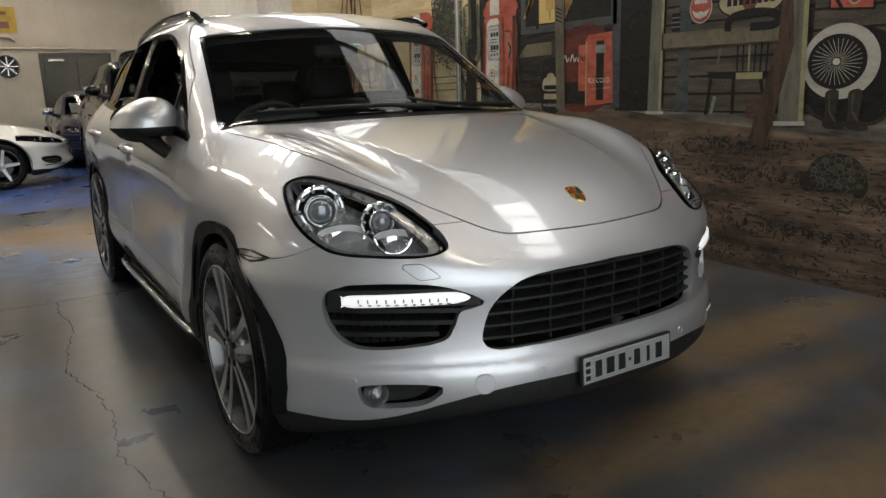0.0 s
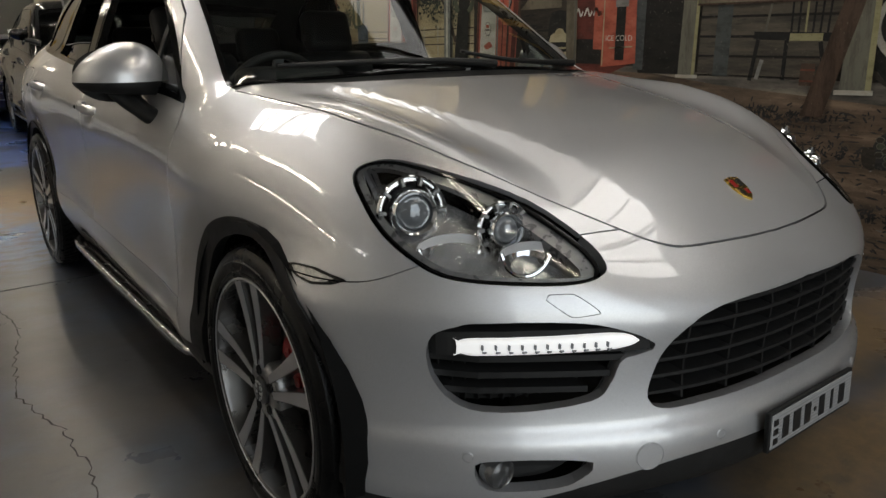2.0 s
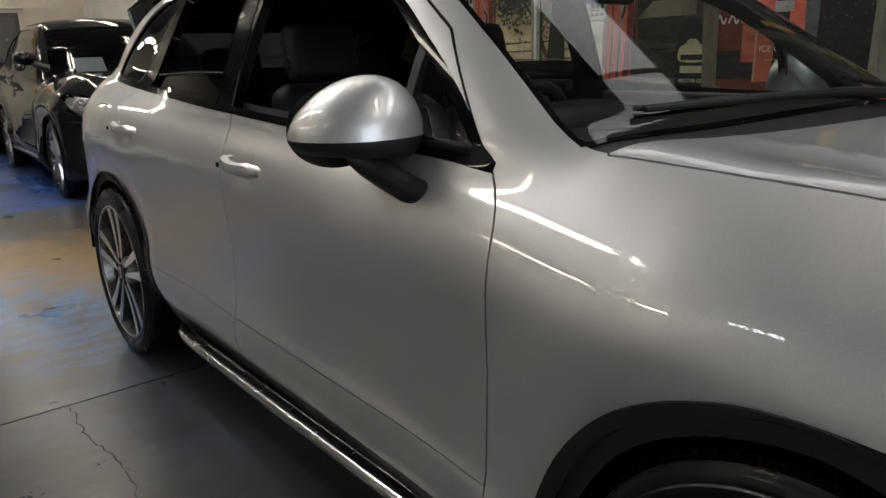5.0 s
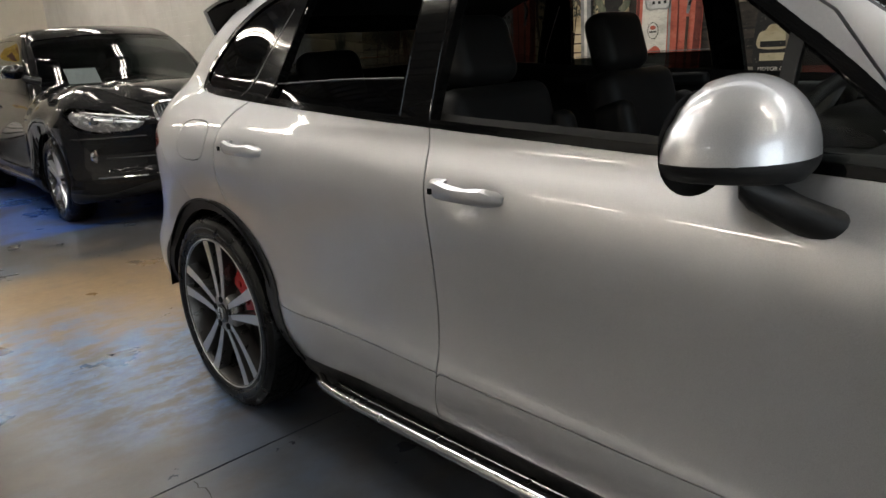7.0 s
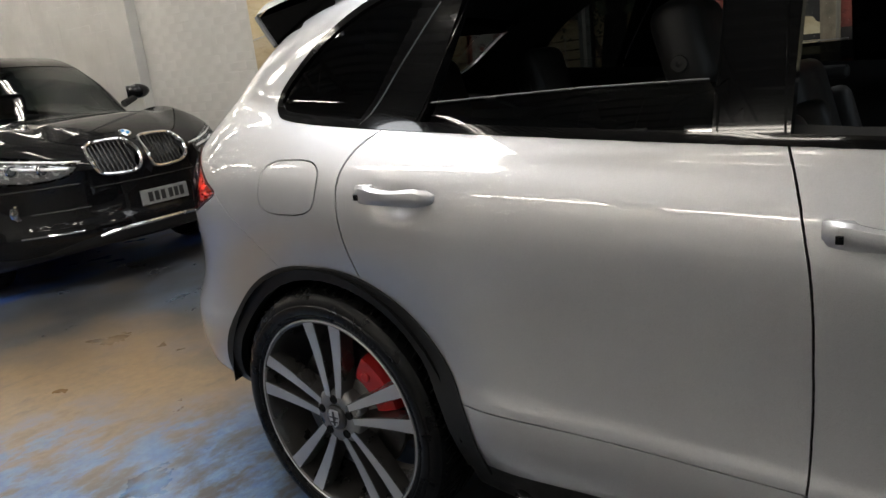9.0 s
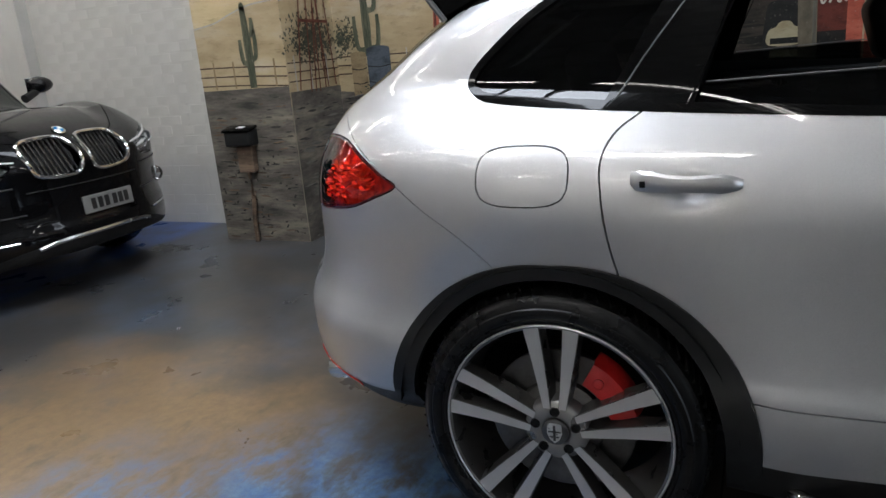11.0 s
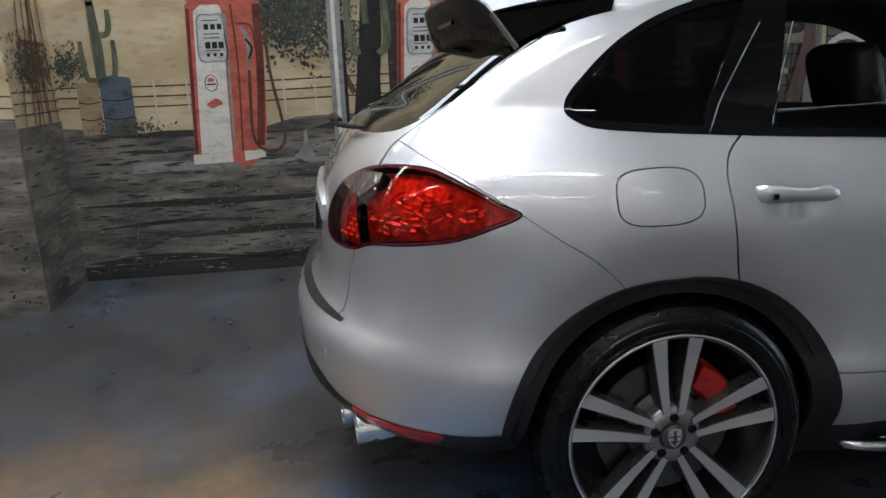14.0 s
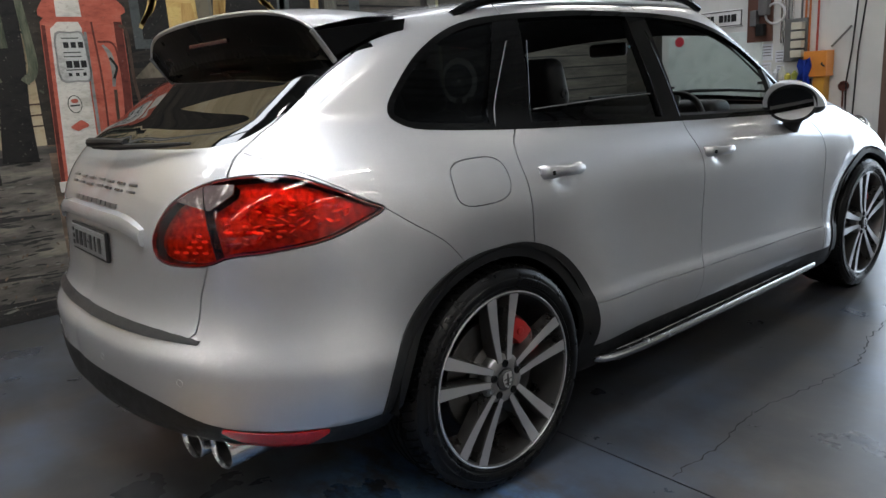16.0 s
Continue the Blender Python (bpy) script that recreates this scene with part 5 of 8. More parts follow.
def wheel_parts(m, turn):
    """One wheel; the outer face points to -x, its middle lies at the origin."""
    prof = [(.286, .03), (.290, .014), (.296, .005), (.302, .0035), (.305, .0055), (.309, .0015), (.322, -.001), (.330, .0005), (.333, .004), (.342, .005), (.352, .012), (.357, .018), (.360, .019), (.366, .040), (.3695, .07), (.37, .13), (.3695, .2), (.366, .235), (.356, .262), (.33, .275), (.286, .262)]
    tyre = part("tyre", moved(lathe(prof, 112), m), RUBBER, car, "low-profile glossy black tyre", smooth=True)
    bm = bmesh.new()
    for k in range(72):
        a = 2 * math.pi * k / 72
        own = block((.032, -.0022, .3600), (.10, .0022, .3708))
        moved(own, Matrix.Rotation(a, 4, "X") @ pose(0, 0, 0, 0, 0, 22))
        join(bm, own)
    for x in (.105, .14, .175):
        join(bm, lathe([(.3702, x), (.3712, x + .001), (.3712, x + .009), (.3702, x + .01)], 96))
    tread = part("tread_pattern", moved(bm, m), TREAD_BLACK, tyre)
    bm = bmesh.new()
    for start, count in ((.35, 9), (1.9, 6), (3.5, 9), (5.0, 6)):
        for k in range(count):
            own = block((.0005, -.0042, .3105), (.0025, .0042, .3235))
            join(bm, moved(own, Matrix.Rotation(start + k * .042, 4, "X") @ Matrix.Translation((-.0026, 0, 0))))
    tagged(part("sidewall_lettering", moved(bm, m), RUBBER, tyre), kind="stuff")
    rim = part("rim", moved(lathe([(.285, .034), (.2905, .016), (.2895, .010), (.286, .0075), (.2785, .012), (.277, .02), (.272, .05), (.262, .09), (.258, .2), (.27, .25)], 96), m), ALLOY_GREY, car, "grey alloy rim with twin machined spokes", smooth=True)
    part("rim_lip", moved(lathe([(.2898, .0115), (.2902, .0080), (.2865, .0060), (.2845, .0082), (.2838, .0115)], 96), m), ALLOY_FACE, rim, smooth=True)
    part("hub", moved(lathe([(.084, .06), (.082, .030), (.076, .022), (.060, .017), (.042, .016), (.037, .019), (.035, .022)], 48), m), ALLOY_HUB, rim, smooth=True)
    part("centre_cap", moved(lathe([(.036, .022), (.035, .012), (.030, .009), (0, .007)], 32), m), CAP_DARK, rim, smooth=True)
    crest = moved(prism([(y * .68, z * .68) for y, z in SHIELD], .002), Matrix.Translation((.0085, 0, 0)) @ Matrix(((0, 0, -1, 0), (-1, 0, 0, 0), (0, 1, 0, 0), (0, 0, 0, 1))))
    part("cap_crest", moved(crest, m), CREST_PALE, rim)
    for (y0, z0), (y1, z1) in (((-.016, .003), (.016, .006)), ((-.003, -.020), (.003, .022)), ((-.012, -.011), (.012, -.008))):
        part("crest_line", moved(block((.0045, y0, z0), (.0066, y1, z1)), m), CAP_DARK, rim)
    for k in range(5):
        base = math.radians(72 * k)
        for side in (-1, 1):
            # each spoke of a pair runs from the hub outwards and leans away from its twin
            def across(r):
                q = (r - .06) / .225
                return side * (.0195 + .0315 * q), .0088 + .0112 * q
            body_rows, face_rows = [], []
            for r in np.linspace(.062, .2835, 10):
                c, h = across(r)
                q = (r - .062) / .2215
                x0 = .017 - .006 * q + .004 * math.sin(math.pi * q)
                deep = .055 - .018 * q
                body_rows.append([(x0 + deep, c - h - .006, r), (x0 + .0015, c - h - .0015, r), (x0 + .0015, c + h + .0015, r), (x0 + deep, c + h + .006, r)])
                face_rows.append([(x0, c - h, r), (x0, c + h, r)])
            for rows, name, mat in ((body_rows, "spoke", ALLOY_GREY), (face_rows, "spoke_face", ALLOY_FACE)):
                bm = bmesh.new()
                vs = [[bm.verts.new(p) for p in row] for row in rows]
                for a, b in zip(vs, vs[1:]):
                    for i in range(len(a) - 1):
                        bm.faces.new((a[i], a[i + 1], b[i + 1], b[i]))
                bmesh.ops.recalc_face_normals(bm, faces=bm.faces[:])
                if name == "spoke_face":
                    bmesh.ops.solidify(bm, geom=bm.faces[:], thickness=.0012)
                spin = Matrix.Rotation(base + radians(turn), 4, "X")
                part(name, moved(bm, m @ spin), mat, rim)
        bolt = lathe([(.0128, .0210), (.0122, .0165), (.0105, .0160), (.0095, .0185), (0, .0190)], 16)
        a = base + radians(turn)
        part("bolt_hole", moved(bolt, m @ Matrix.Rotation(a, 4, "X") @ Matrix.Translation((-.0035, 0, .054))), BOLT_DARK, rim)
    disc = part("brake_disc", moved(lathe([(.19, .10), (.192, .095), (.192, .085), (.19, .083), (.115, .083), (.11, .07), (.09, .062), (.07, .06)], 72), m), DISC_METAL, car, smooth=True)
    return rim


def caliper(m, ahead):
    own = []
    for a in np.linspace(-.42, .42, 9):
        own.append(a)
    bm = bmesh.new()
    rows = []
    for a in own:
        c, s2 = math.cos(a), math.sin(a)
        edge = .006 if abs(a) > .4 else 0
        rows.append([bm.verts.new(p) for p in ((.075, .125 * c + edge, .125 * s2), (.050, .135 * c, .135 * s2), (.046, .165 * c, .165 * s2), (.052, .20 * c, .20 * s2), (.075, .212 * c - edge, .212 * s2), (.11, .212 * c, .212 * s2))])
    for a, b in zip(rows, rows[1:]):
        for i in range(5):
            bm.faces.new((a[i], a[i + 1], b[i + 1], b[i]))
    bm.faces.new(rows[0])
    bm.faces.new(rows[-1][::-1])
    bmesh.ops.recalc_face_normals(bm, faces=bm.faces[:])
    spin = Matrix.Rotation(radians(ahead), 4, "X")
    cal = part("brake_caliper", moved(bm, m @ spin), CALIPER_RED, car, "red brake caliper", smooth=True)
    for a in (-.22, .22):
        pin = lathe([(.014, .052), (.014, .043), (.009, .041), (0, .041)], 16)
        part("caliper_bolt", moved(pin, m @ spin @ Matrix.Translation((0, .165 * math.cos(a), .165 * math.sin(a)))), CALIPER_RED, cal)


for yc, turn, track in ((0, -9, .968), (2.895, 0, .972)):
    for s in (1, -1):
        m = Matrix.Translation((-track * s, yc, .37)) @ (Matrix.Identity(4) if s == 1 else Matrix.Rotation(math.pi, 4, "Z"))
        wheel_parts(m, turn)
        caliper(m, 142 if s == 1 else 38)

# door handles with their cups
for s in (-1, 1):
    for y0, z0 in ((1.590, .958), (2.590, 1.003)):
        bm = bmesh.new()
        rows = []
        for q in np.linspace(0, 1, 22):
            y = y0 + .112 - .226 * q
            bow = math.sin(math.pi * min(1, max(0, q))) ** .45
            notch = math.sin(math.pi * min(1, max(0, (q - .22) / .60))) ** .7
            h = (.0225 - .005 * notch) * (1 - .55 * max(0, (q - .8) / .2)) * (.75 + .25 * min(1, q / .06))
            z = z0 + .006 - .0025 * notch - .006 * q - .006 * max(0, (q - .75) / .25)
            x = side_x(y, z)
            x = max(side_x(y0 + .125, z), side_x(y0 - .13, z)) * (1 - q) + side_x(y0 - .13, z) * q
            out = x + .004 + .032 * bow
            inn = x - .01 + (.026 * bow if .2 < q < .86 else 0)
            rows.append([bm.verts.new(p) for p in ((s * out, y, z - h * .6), (s * (out + .003), y, z), (s * out, y, z + h * .7), (s * (out - .008), y, z + h), (s * inn, y, z + h * .9), (s * inn, y, z - h * .9), (s * (out - .008), y, z - h))])
        for a, b in zip(rows, rows[1:]):
            for i in range(7):
                bm.faces.new((a[i], a[(i + 1) % 7], b[(i + 1) % 7], b[i]))
        bm.faces.new(rows[0])
        bm.faces.new(rows[-1][::-1])
        bmesh.ops.recalc_face_normals(bm, faces=bm.faces[:])
        h = part("door_handle", bm, SILVER, car, smooth=True)
        y = y0 + .082
        x = side_x(y0 + .125, z0) + .031
        part("handle_button", block((min(s * x, s * (x + .006)), y - .006, z0 - .004), (max(s * x, s * (x + .006)), y + .006, z0 + .010), .0015), GLOSS_BLACK, h)

# door mirrors
for s in (-1, 1):
    def egg(a, b):
        """The mirror's shell: wide across x, rounded ahead and cut off behind."""
        return np.array((1.002 + .135 * math.cos(a) * math.cos(b) * (1 if math.cos(a) < 0 else .9), .965 - .115 * math.sin(a) * math.cos(b), 1.085 + .125 * math.sin(b) * (1 - .28 * math.cos(a) * math.cos(b))))
    cap, low = bmesh.new(), bmesh.new()
    for bm, b0, b1 in ((cap, .0, math.pi / 2 - .02), (low, -.62, -.02)):
        rows = []
        for b in np.linspace(b0, b1, 10):
            rows.append([bm.verts.new((s * p[0], p[1], p[2] if b >= 0 else 1.085 + (p[2] - 1.085) * .55)) for p in (egg(a, b) for a in np.linspace(0, math.pi * 2, 41)[:-1])])
        for r0, r1 in zip(rows, rows[1:]):
            for i in range(40):
                bm.faces.new((r0[i], r0[(i + 1) % 40], r1[(i + 1) % 40], r1[i]))
        bm.faces.new(rows[-1] if bm is cap else rows[0][::-1])
        bmesh.ops.recalc_face_normals(bm, faces=bm.faces[:])
    for bm in (cap, low):
        for v in bm.verts:
            v.co.y = min(v.co.y, 1.010)
        moved(bm, Matrix.Translation((s * .965, .965, 1.09)) @ Matrix(((1, 0, 0, 0), (s * .08, 1, 0, 0), (0, 0, 1, 0), (0, 0, 0, 1))) @ Matrix.Diagonal((1.12, 1.05, .95, 1)) @ Matrix.Translation((-s * 1.002, -.965, -1.085)))
    mirror = part("door_mirror", cap, SILVER, car, "silver door mirror with black base", smooth=True)
    part("mirror_underside", low, PLASTIC, mirror, smooth=True)
    bm, foot = bmesh.new(), []
    for cx, cy, cz, wide, tall in ((.955, .955, 1.062, .085, .055), (.950, .940, 1.040, .062, .050), (.935, .910, 1.015, .046, .044), (.915, .870, .990, .040, .042), (.895, .830, .970, .038, .044), (.868, .800, .958, .040, .046)):
        foot.append([bm.verts.new((s * (cx + wide * .75 * math.cos(a)), cy - wide * .65 * math.cos(a) * .55, cz + tall * .55 * math.cos(a) * .2 + tall * math.sin(a) * .8)) for a in np.linspace(0, 2 * math.pi, 21)[:-1]])
    for a, b in zip(foot, foot[1:]):
        for i in range(20):
            bm.faces.new((a[i], a[(i + 1) % 20], b[(i + 1) % 20], b[i]))
    bm.faces.new(foot[-1])
    bm.faces.new(foot[0][::-1])
    bmesh.ops.recalc_face_normals(bm, faces=bm.faces[:])
    part("mirror_foot", bm, PLASTIC, mirror, smooth=True)
    bm = bmesh.new()
    bm.faces.new([bm.verts.new((s * (.972 + .104 * math.cos(a)), 1.016 + .08 * .094 * math.cos(a), 1.10 + .066 * math.sin(a) + (.012 if math.sin(a) > 0 else .0))) for a in np.linspace(0, 2 * math.pi, 33)[:-1]])
    bmesh.ops.recalc_face_normals(bm, faces=bm.faces[:])
    rim = bmesh.new()
    rim.faces.new([rim.verts.new((s * (.972 + .118 * math.cos(a)), 1.0135 + .08 * .106 * math.cos(a), 1.10 + .080 * math.sin(a) + (.012 if math.sin(a) > 0 else .0))) for a in np.linspace(0, 2 * math.pi, 33)[:-1]])
    bmesh.ops.solidify(rim, geom=rim.faces[:], thickness=.0015)
    bmesh.ops.recalc_face_normals(rim, faces=rim.faces[:])
    part("mirror_bezel", rim, PLASTIC, mirror)
    part("mirror_glass", bm, surface("mirror_silver", grey(.85), .02, 1, vary=0, rough_vary=0), mirror)

# side steps
for s in (-1, 1):
    line = [(.86, .50, .245), (.905, .535, .25), (.93, .60, .256), (.945, .72, .26), (.948, 1.4, .262), (.946, 2.0, .262), (.94, 2.20, .262), (.925, 2.30, .262), (.90, 2.345, .26), (.86, 2.36, .255)]
    curve = loop([(x, y) for x, y, z in line], 6, False)
    step = part("side_step", moved(block((.80, .60, .236), (.935, 2.28, .256), .006), Matrix.Diagonal((s, 1, 1, 1))), PLASTIC, car, "black side step with polished tube edge")
    part("step_tube", tube([(s * x, y, .258) for x, y in curve], .0165, 12), BRUSHED, step, smooth=True)
    part("step_rail", tube([(s * .862, .60, .262), (s * .866, .72, .263), (s * .866, 2.12, .263), (s * .862, 2.26, .262)], .0045, 6), BRUSHED, step)
    part("step_rail", tube([(s * .908, .66, .262), (s * .910, .76, .263), (s * .910, 2.10, .263), (s * .900, 2.24, .262)], .004, 6), BRUSHED, step)
    for y in np.arange(.80, 2.2, .32):
        part("step_bracket", block((min(s * .855, s * .945), y, .256), (max(s * .855, s * .945), y + .014, .2655), .002), BRUSHED, step)
        part("step_stay", block((min(s * .80, s * .835), y - .1, .20), (max(s * .80, s * .835), y - .06, .33), .006), PLASTIC, step)
    for k in range(5):
        x = .835 + k * .018
        part("step_rib", block((min(s * x, s * (x + .004)), .66, .256), (max(s * x, s * (x + .004)), 2.22, .2585), .001), PLASTIC, step)

# roof spoiler: a silver skin over a deep black underside
def lip(x):
    """The spoiler's trailing edge."""
    q = abs(x) / .66
    return 3.295 + .065 * (1 - q ** 3), 1.566 - .030 * q ** 2 - .055 * q ** 8


def top_of_body(x, y):
    z = np.linspace(1.7, .9, 900)
    return z[np.argmax(body(np.full(900, x), np.full(900, y), z) < 0)]


bm, rows = bmesh.new(), []
for x in np.linspace(-.66, .66, 36):
    yt, zt = lip(x)
    row = []
    for q in np.linspace(0, 1, 7):
        y = 2.95 + (yt - 2.95) * q
        z0 = ROOF(2.95) - .10 * x * x + .002
        row.append((x, y, z0 + (zt - z0) * q + .012 * math.sin(math.pi * q)))
    row += [(x, yt + .003, zt - .006), (x, yt - .002, zt - .014)]
    rows.append([bm.verts.new(p) for p in row])
for a, b in zip(rows, rows[1:]):
    for i in range(len(a) - 1):
        bm.faces.new((a[i], a[i + 1], b[i + 1], b[i]))
bmesh.ops.recalc_face_normals(bm, faces=bm.faces[:])
spoiler = part("roof_spoiler", bm, SILVER, car, "silver roof spoiler with black underside", smooth=True)
bm, rows = bmesh.new(), []
for x in np.linspace(-.652, .652, 30):
    yt, zt = lip(x)
    q = abs(x) / .66
    rows.append([bm.verts.new(p) for p in ((x, yt - .003, zt - .015), (x, yt - .02, zt - .045), (x, yt - .06, zt - .105), (x, 3.25 + .03 * (1 - q), 1.392 + .012 * (1 - q * q)), (x, 3.19, 1.37))])
for a, b in zip(rows, rows[1:]):
    for i in range(4):
        bm.faces.new((a[i], a[i + 1], b[i + 1], b[i]))
for r in (rows[0], rows[-1][::-1]):
    x = r[0].co.x
    foot = [bm.verts.new((x, y, top_of_body(x, y) - .03)) for y in (3.12, 3.05, 2.98)]
    roofline = [bm.verts.new((x, 2.955 + (lip(x)[0] - 2.955) * q, ROOF(2.95) - .10 * x * x - .006 + (lip(x)[1] - .008 - ROOF(2.95) + .10 * x * x) * q)) for q in (.02, .35, .7)]
    bm.faces.new([*r, *foot, *roofline])
bmesh.ops.recalc_face_normals(bm, faces=bm.faces[:])
part("spoiler_underside", bm, surface("spoiler_black", grey(.004), .3, spec=.06), spoiler, smooth=False)
for s in (-1, 1):
    part("spoiler_blade", tube([(s * .655, 3.300, 1.475), (s * .658, 3.268, 1.432), (s * .658, 3.233, 1.385)], .008, 6), GREY_TRIM, spoiler)
part("brake_light", block((-.16, 3.318, 1.478), (.16, 3.330, 1.492), .003), surface("brake_light_red", (.04, .004, .004), .2, coat=.3), spoiler)

# wipers
wiper = part("rear_wiper", tube([(.09, 3.735, 1.185), (-.05, 3.728, 1.190), (-.20, 3.712, 1.190)], [.016, .014, .010], 8), PLASTIC, car, smooth=True)
part("wiper_blade", tube([(.05, 3.735, 1.175), (-.15, 3.722, 1.176), (-.40, 3.675, 1.183), (-.52, 3.638, 1.188)], [.010, .010, .008, .004], 8), PLASTIC, wiper, smooth=True)


def on_screen(x, y, lift):
    z = np.linspace(1.7, .9, 900)
    k = np.argmax(body(np.full(900, x), np.full(900, y), z) < 0)
    return (x, y, z[k] + lift)


for pts in ([(.10, .33), (-.10, .36), (-.35, .41), (-.62, .50)], [(.62, .46), (.40, .39), (.20, .365), (.02, .40)]):
    w = part("wiper_arm", tube([on_screen(x, y, .022) for x, y in pts], [.014, .010, .008, .006], 8), PLASTIC, car, smooth=True)
    part("wiper_blade", tube([on_screen(x, y + .022, .012) for x, y in pts[1:]], .006, 6), PLASTIC, w, smooth=True)

# inspection sticker behind the windscreen
a, b = on_screen(-.012, .862, -.010), on_screen(.030, .862, -.010)
c, d = on_screen(.030, .845, -.010), on_screen(-.012, .845, -.010)
bm = bmesh.new()
bm.faces.new([bm.verts.new(p) for p in (a, d, c, b)])
bmesh.ops.solidify(bm, geom=bm.faces[:], thickness=.001)
part("inspection_sticker", bm, surface("sticker_pale_blue", (.40, .62, .68), .5), car, "pale blue windscreen sticker")

# roof rails
for s in (-1, 1):
    pts = []
    for q in np.linspace(0, 1, 24):
        y = 1.22 + 1.52 * q
        lift = .036 * min(1, 9 * q, 9 * (1 - q)) ** .6 - .005
        pts.append((s * (.625 - .02 * abs(q - .45)), y, ROOF(y) - .10 * .39 - .012 + lift - .018 * max(0, (q - .5)) ))
    part("roof_rail", tube(pts, [.016] * 24, 8), GLOSS_BLACK, car, smooth=True)

# ---- inside the car ----
def cushion(lo, hi, r, m=None):
    bm = block(lo, hi, r, seg=4)
    return moved(bm, m) if m is not None else bm


def seat(x, y, width=.50, rear=False):
    lean = Matrix.Translation((x, y, .62)) @ Matrix.Rotation(radians(-16), 4, "X")
    base = part("car_seat", cushion((x - width / 2, y - .48, .44), (x + width / 2, y + .02, .64), .05), CABIN_BLACK, car, "black leather seat", smooth=True)
    h = .56 if not rear else .48
    part("backrest", cushion((-width / 2 + .02, -.06, -.05), (width / 2 - .02, .08, h), .055, lean), CABIN_BLACK, base, smooth=True)
    for s in (-1, 1):
        part("bolster", cushion((s * (width / 2 - .035) - .045, -.11, 0), (s * (width / 2 - .035) + .045, .05, h - .12), .04, lean), CABIN_BLACK, base, smooth=True)
    part("headrest", cushion((-.14, -.03, h + .005), (.14, .085, h + .225), .05, lean), CABIN_BLACK, base, smooth=True)
    for s in (-1, 1):
        part("headrest_disc", moved(lathe([(.02, 0), (.018, .006), (.008, .007), (0, .004)], 18), lean @ Matrix.Translation((s * .14, .03, h + .08)) @ (Matrix.Identity(4) if s > 0 else Matrix.Rotation(math.pi, 4, "Z"))), CABIN_TRIM, base)
    return base


seat(-.38, 1.86)
seat(.40, 1.86)
seat(-.36, 2.70, .50, True)
seat(.36, 2.70, .50, True)
dash = part("dashboard", cushion((-.74, .62, .80), (.74, 1.02, 1.05), .07), CABIN_BLACK, car, "black dashboard", smooth=True)
part("dash_top", cushion((-.76, .46, .98), (.76, .86, 1.075), .04), CABIN_TRIM, dash, smooth=True)
part("instrument_hood", cushion((-.58, .80, 1.02), (-.20, 1.00, 1.125), .05), CABIN_BLACK, dash, smooth=True)
part("centre_console", cushion((-.12, .95, .45), (.12, 1.9, .74), .04), CABIN_BLACK, dash, smooth=True)
wheel_at = Matrix.Translation((-.38, 1.09, 1.00)) @ Matrix.Rotation(radians(-62), 4, "X")
ring = tube([(.185 * math.cos(a), .185 * math.sin(a), 0) for a in np.linspace(0, 2 * math.pi, 49)[:-1]], .016, 10, closed=True)
steering = part("steering_wheel", moved(ring, wheel_at), CABIN_BLACK, car, "black leather steering wheel", smooth=True)
part("wheel_hub", moved(lathe([(.075, -.02), (.07, .02), (.05, .032), (0, .035)], 24, "Z"), wheel_at), CABIN_BLACK, steering, smooth=True)
for a in (0, math.pi, -math.pi / 2):
    part("wheel_spoke", moved(block((.05, -.02, -.012), (.18, .02, .012), .008), wheel_at @ Matrix.Rotation(a, 4, "Z")), GREY_TRIM, steering, smooth=True)
mir = part("rear_view_mirror", cushion((-.12, 1.06, 1.375), (.12, 1.10, 1.445), .02), CABIN_BLACK, car, smooth=True)
for s in (-1, 1):
    part("door_lining_top", cushion((min(s * .80, s * .845), .75, 1.02), (max(s * .80, s * .845), 1.72, 1.078), .018), GREY_TRIM, car, smooth=True)
    part("door_lining_top", cushion((min(s * .78, s * .835), 1.9, 1.07), (max(s * .78, s * .835), 2.62, 1.12), .018), CABIN_TRIM, car, smooth=True)
part("parcel_shelf", cushion((-.62, 2.95, 1.02), (.62, 3.5, 1.05), .01), CABIN_TRIM, car)
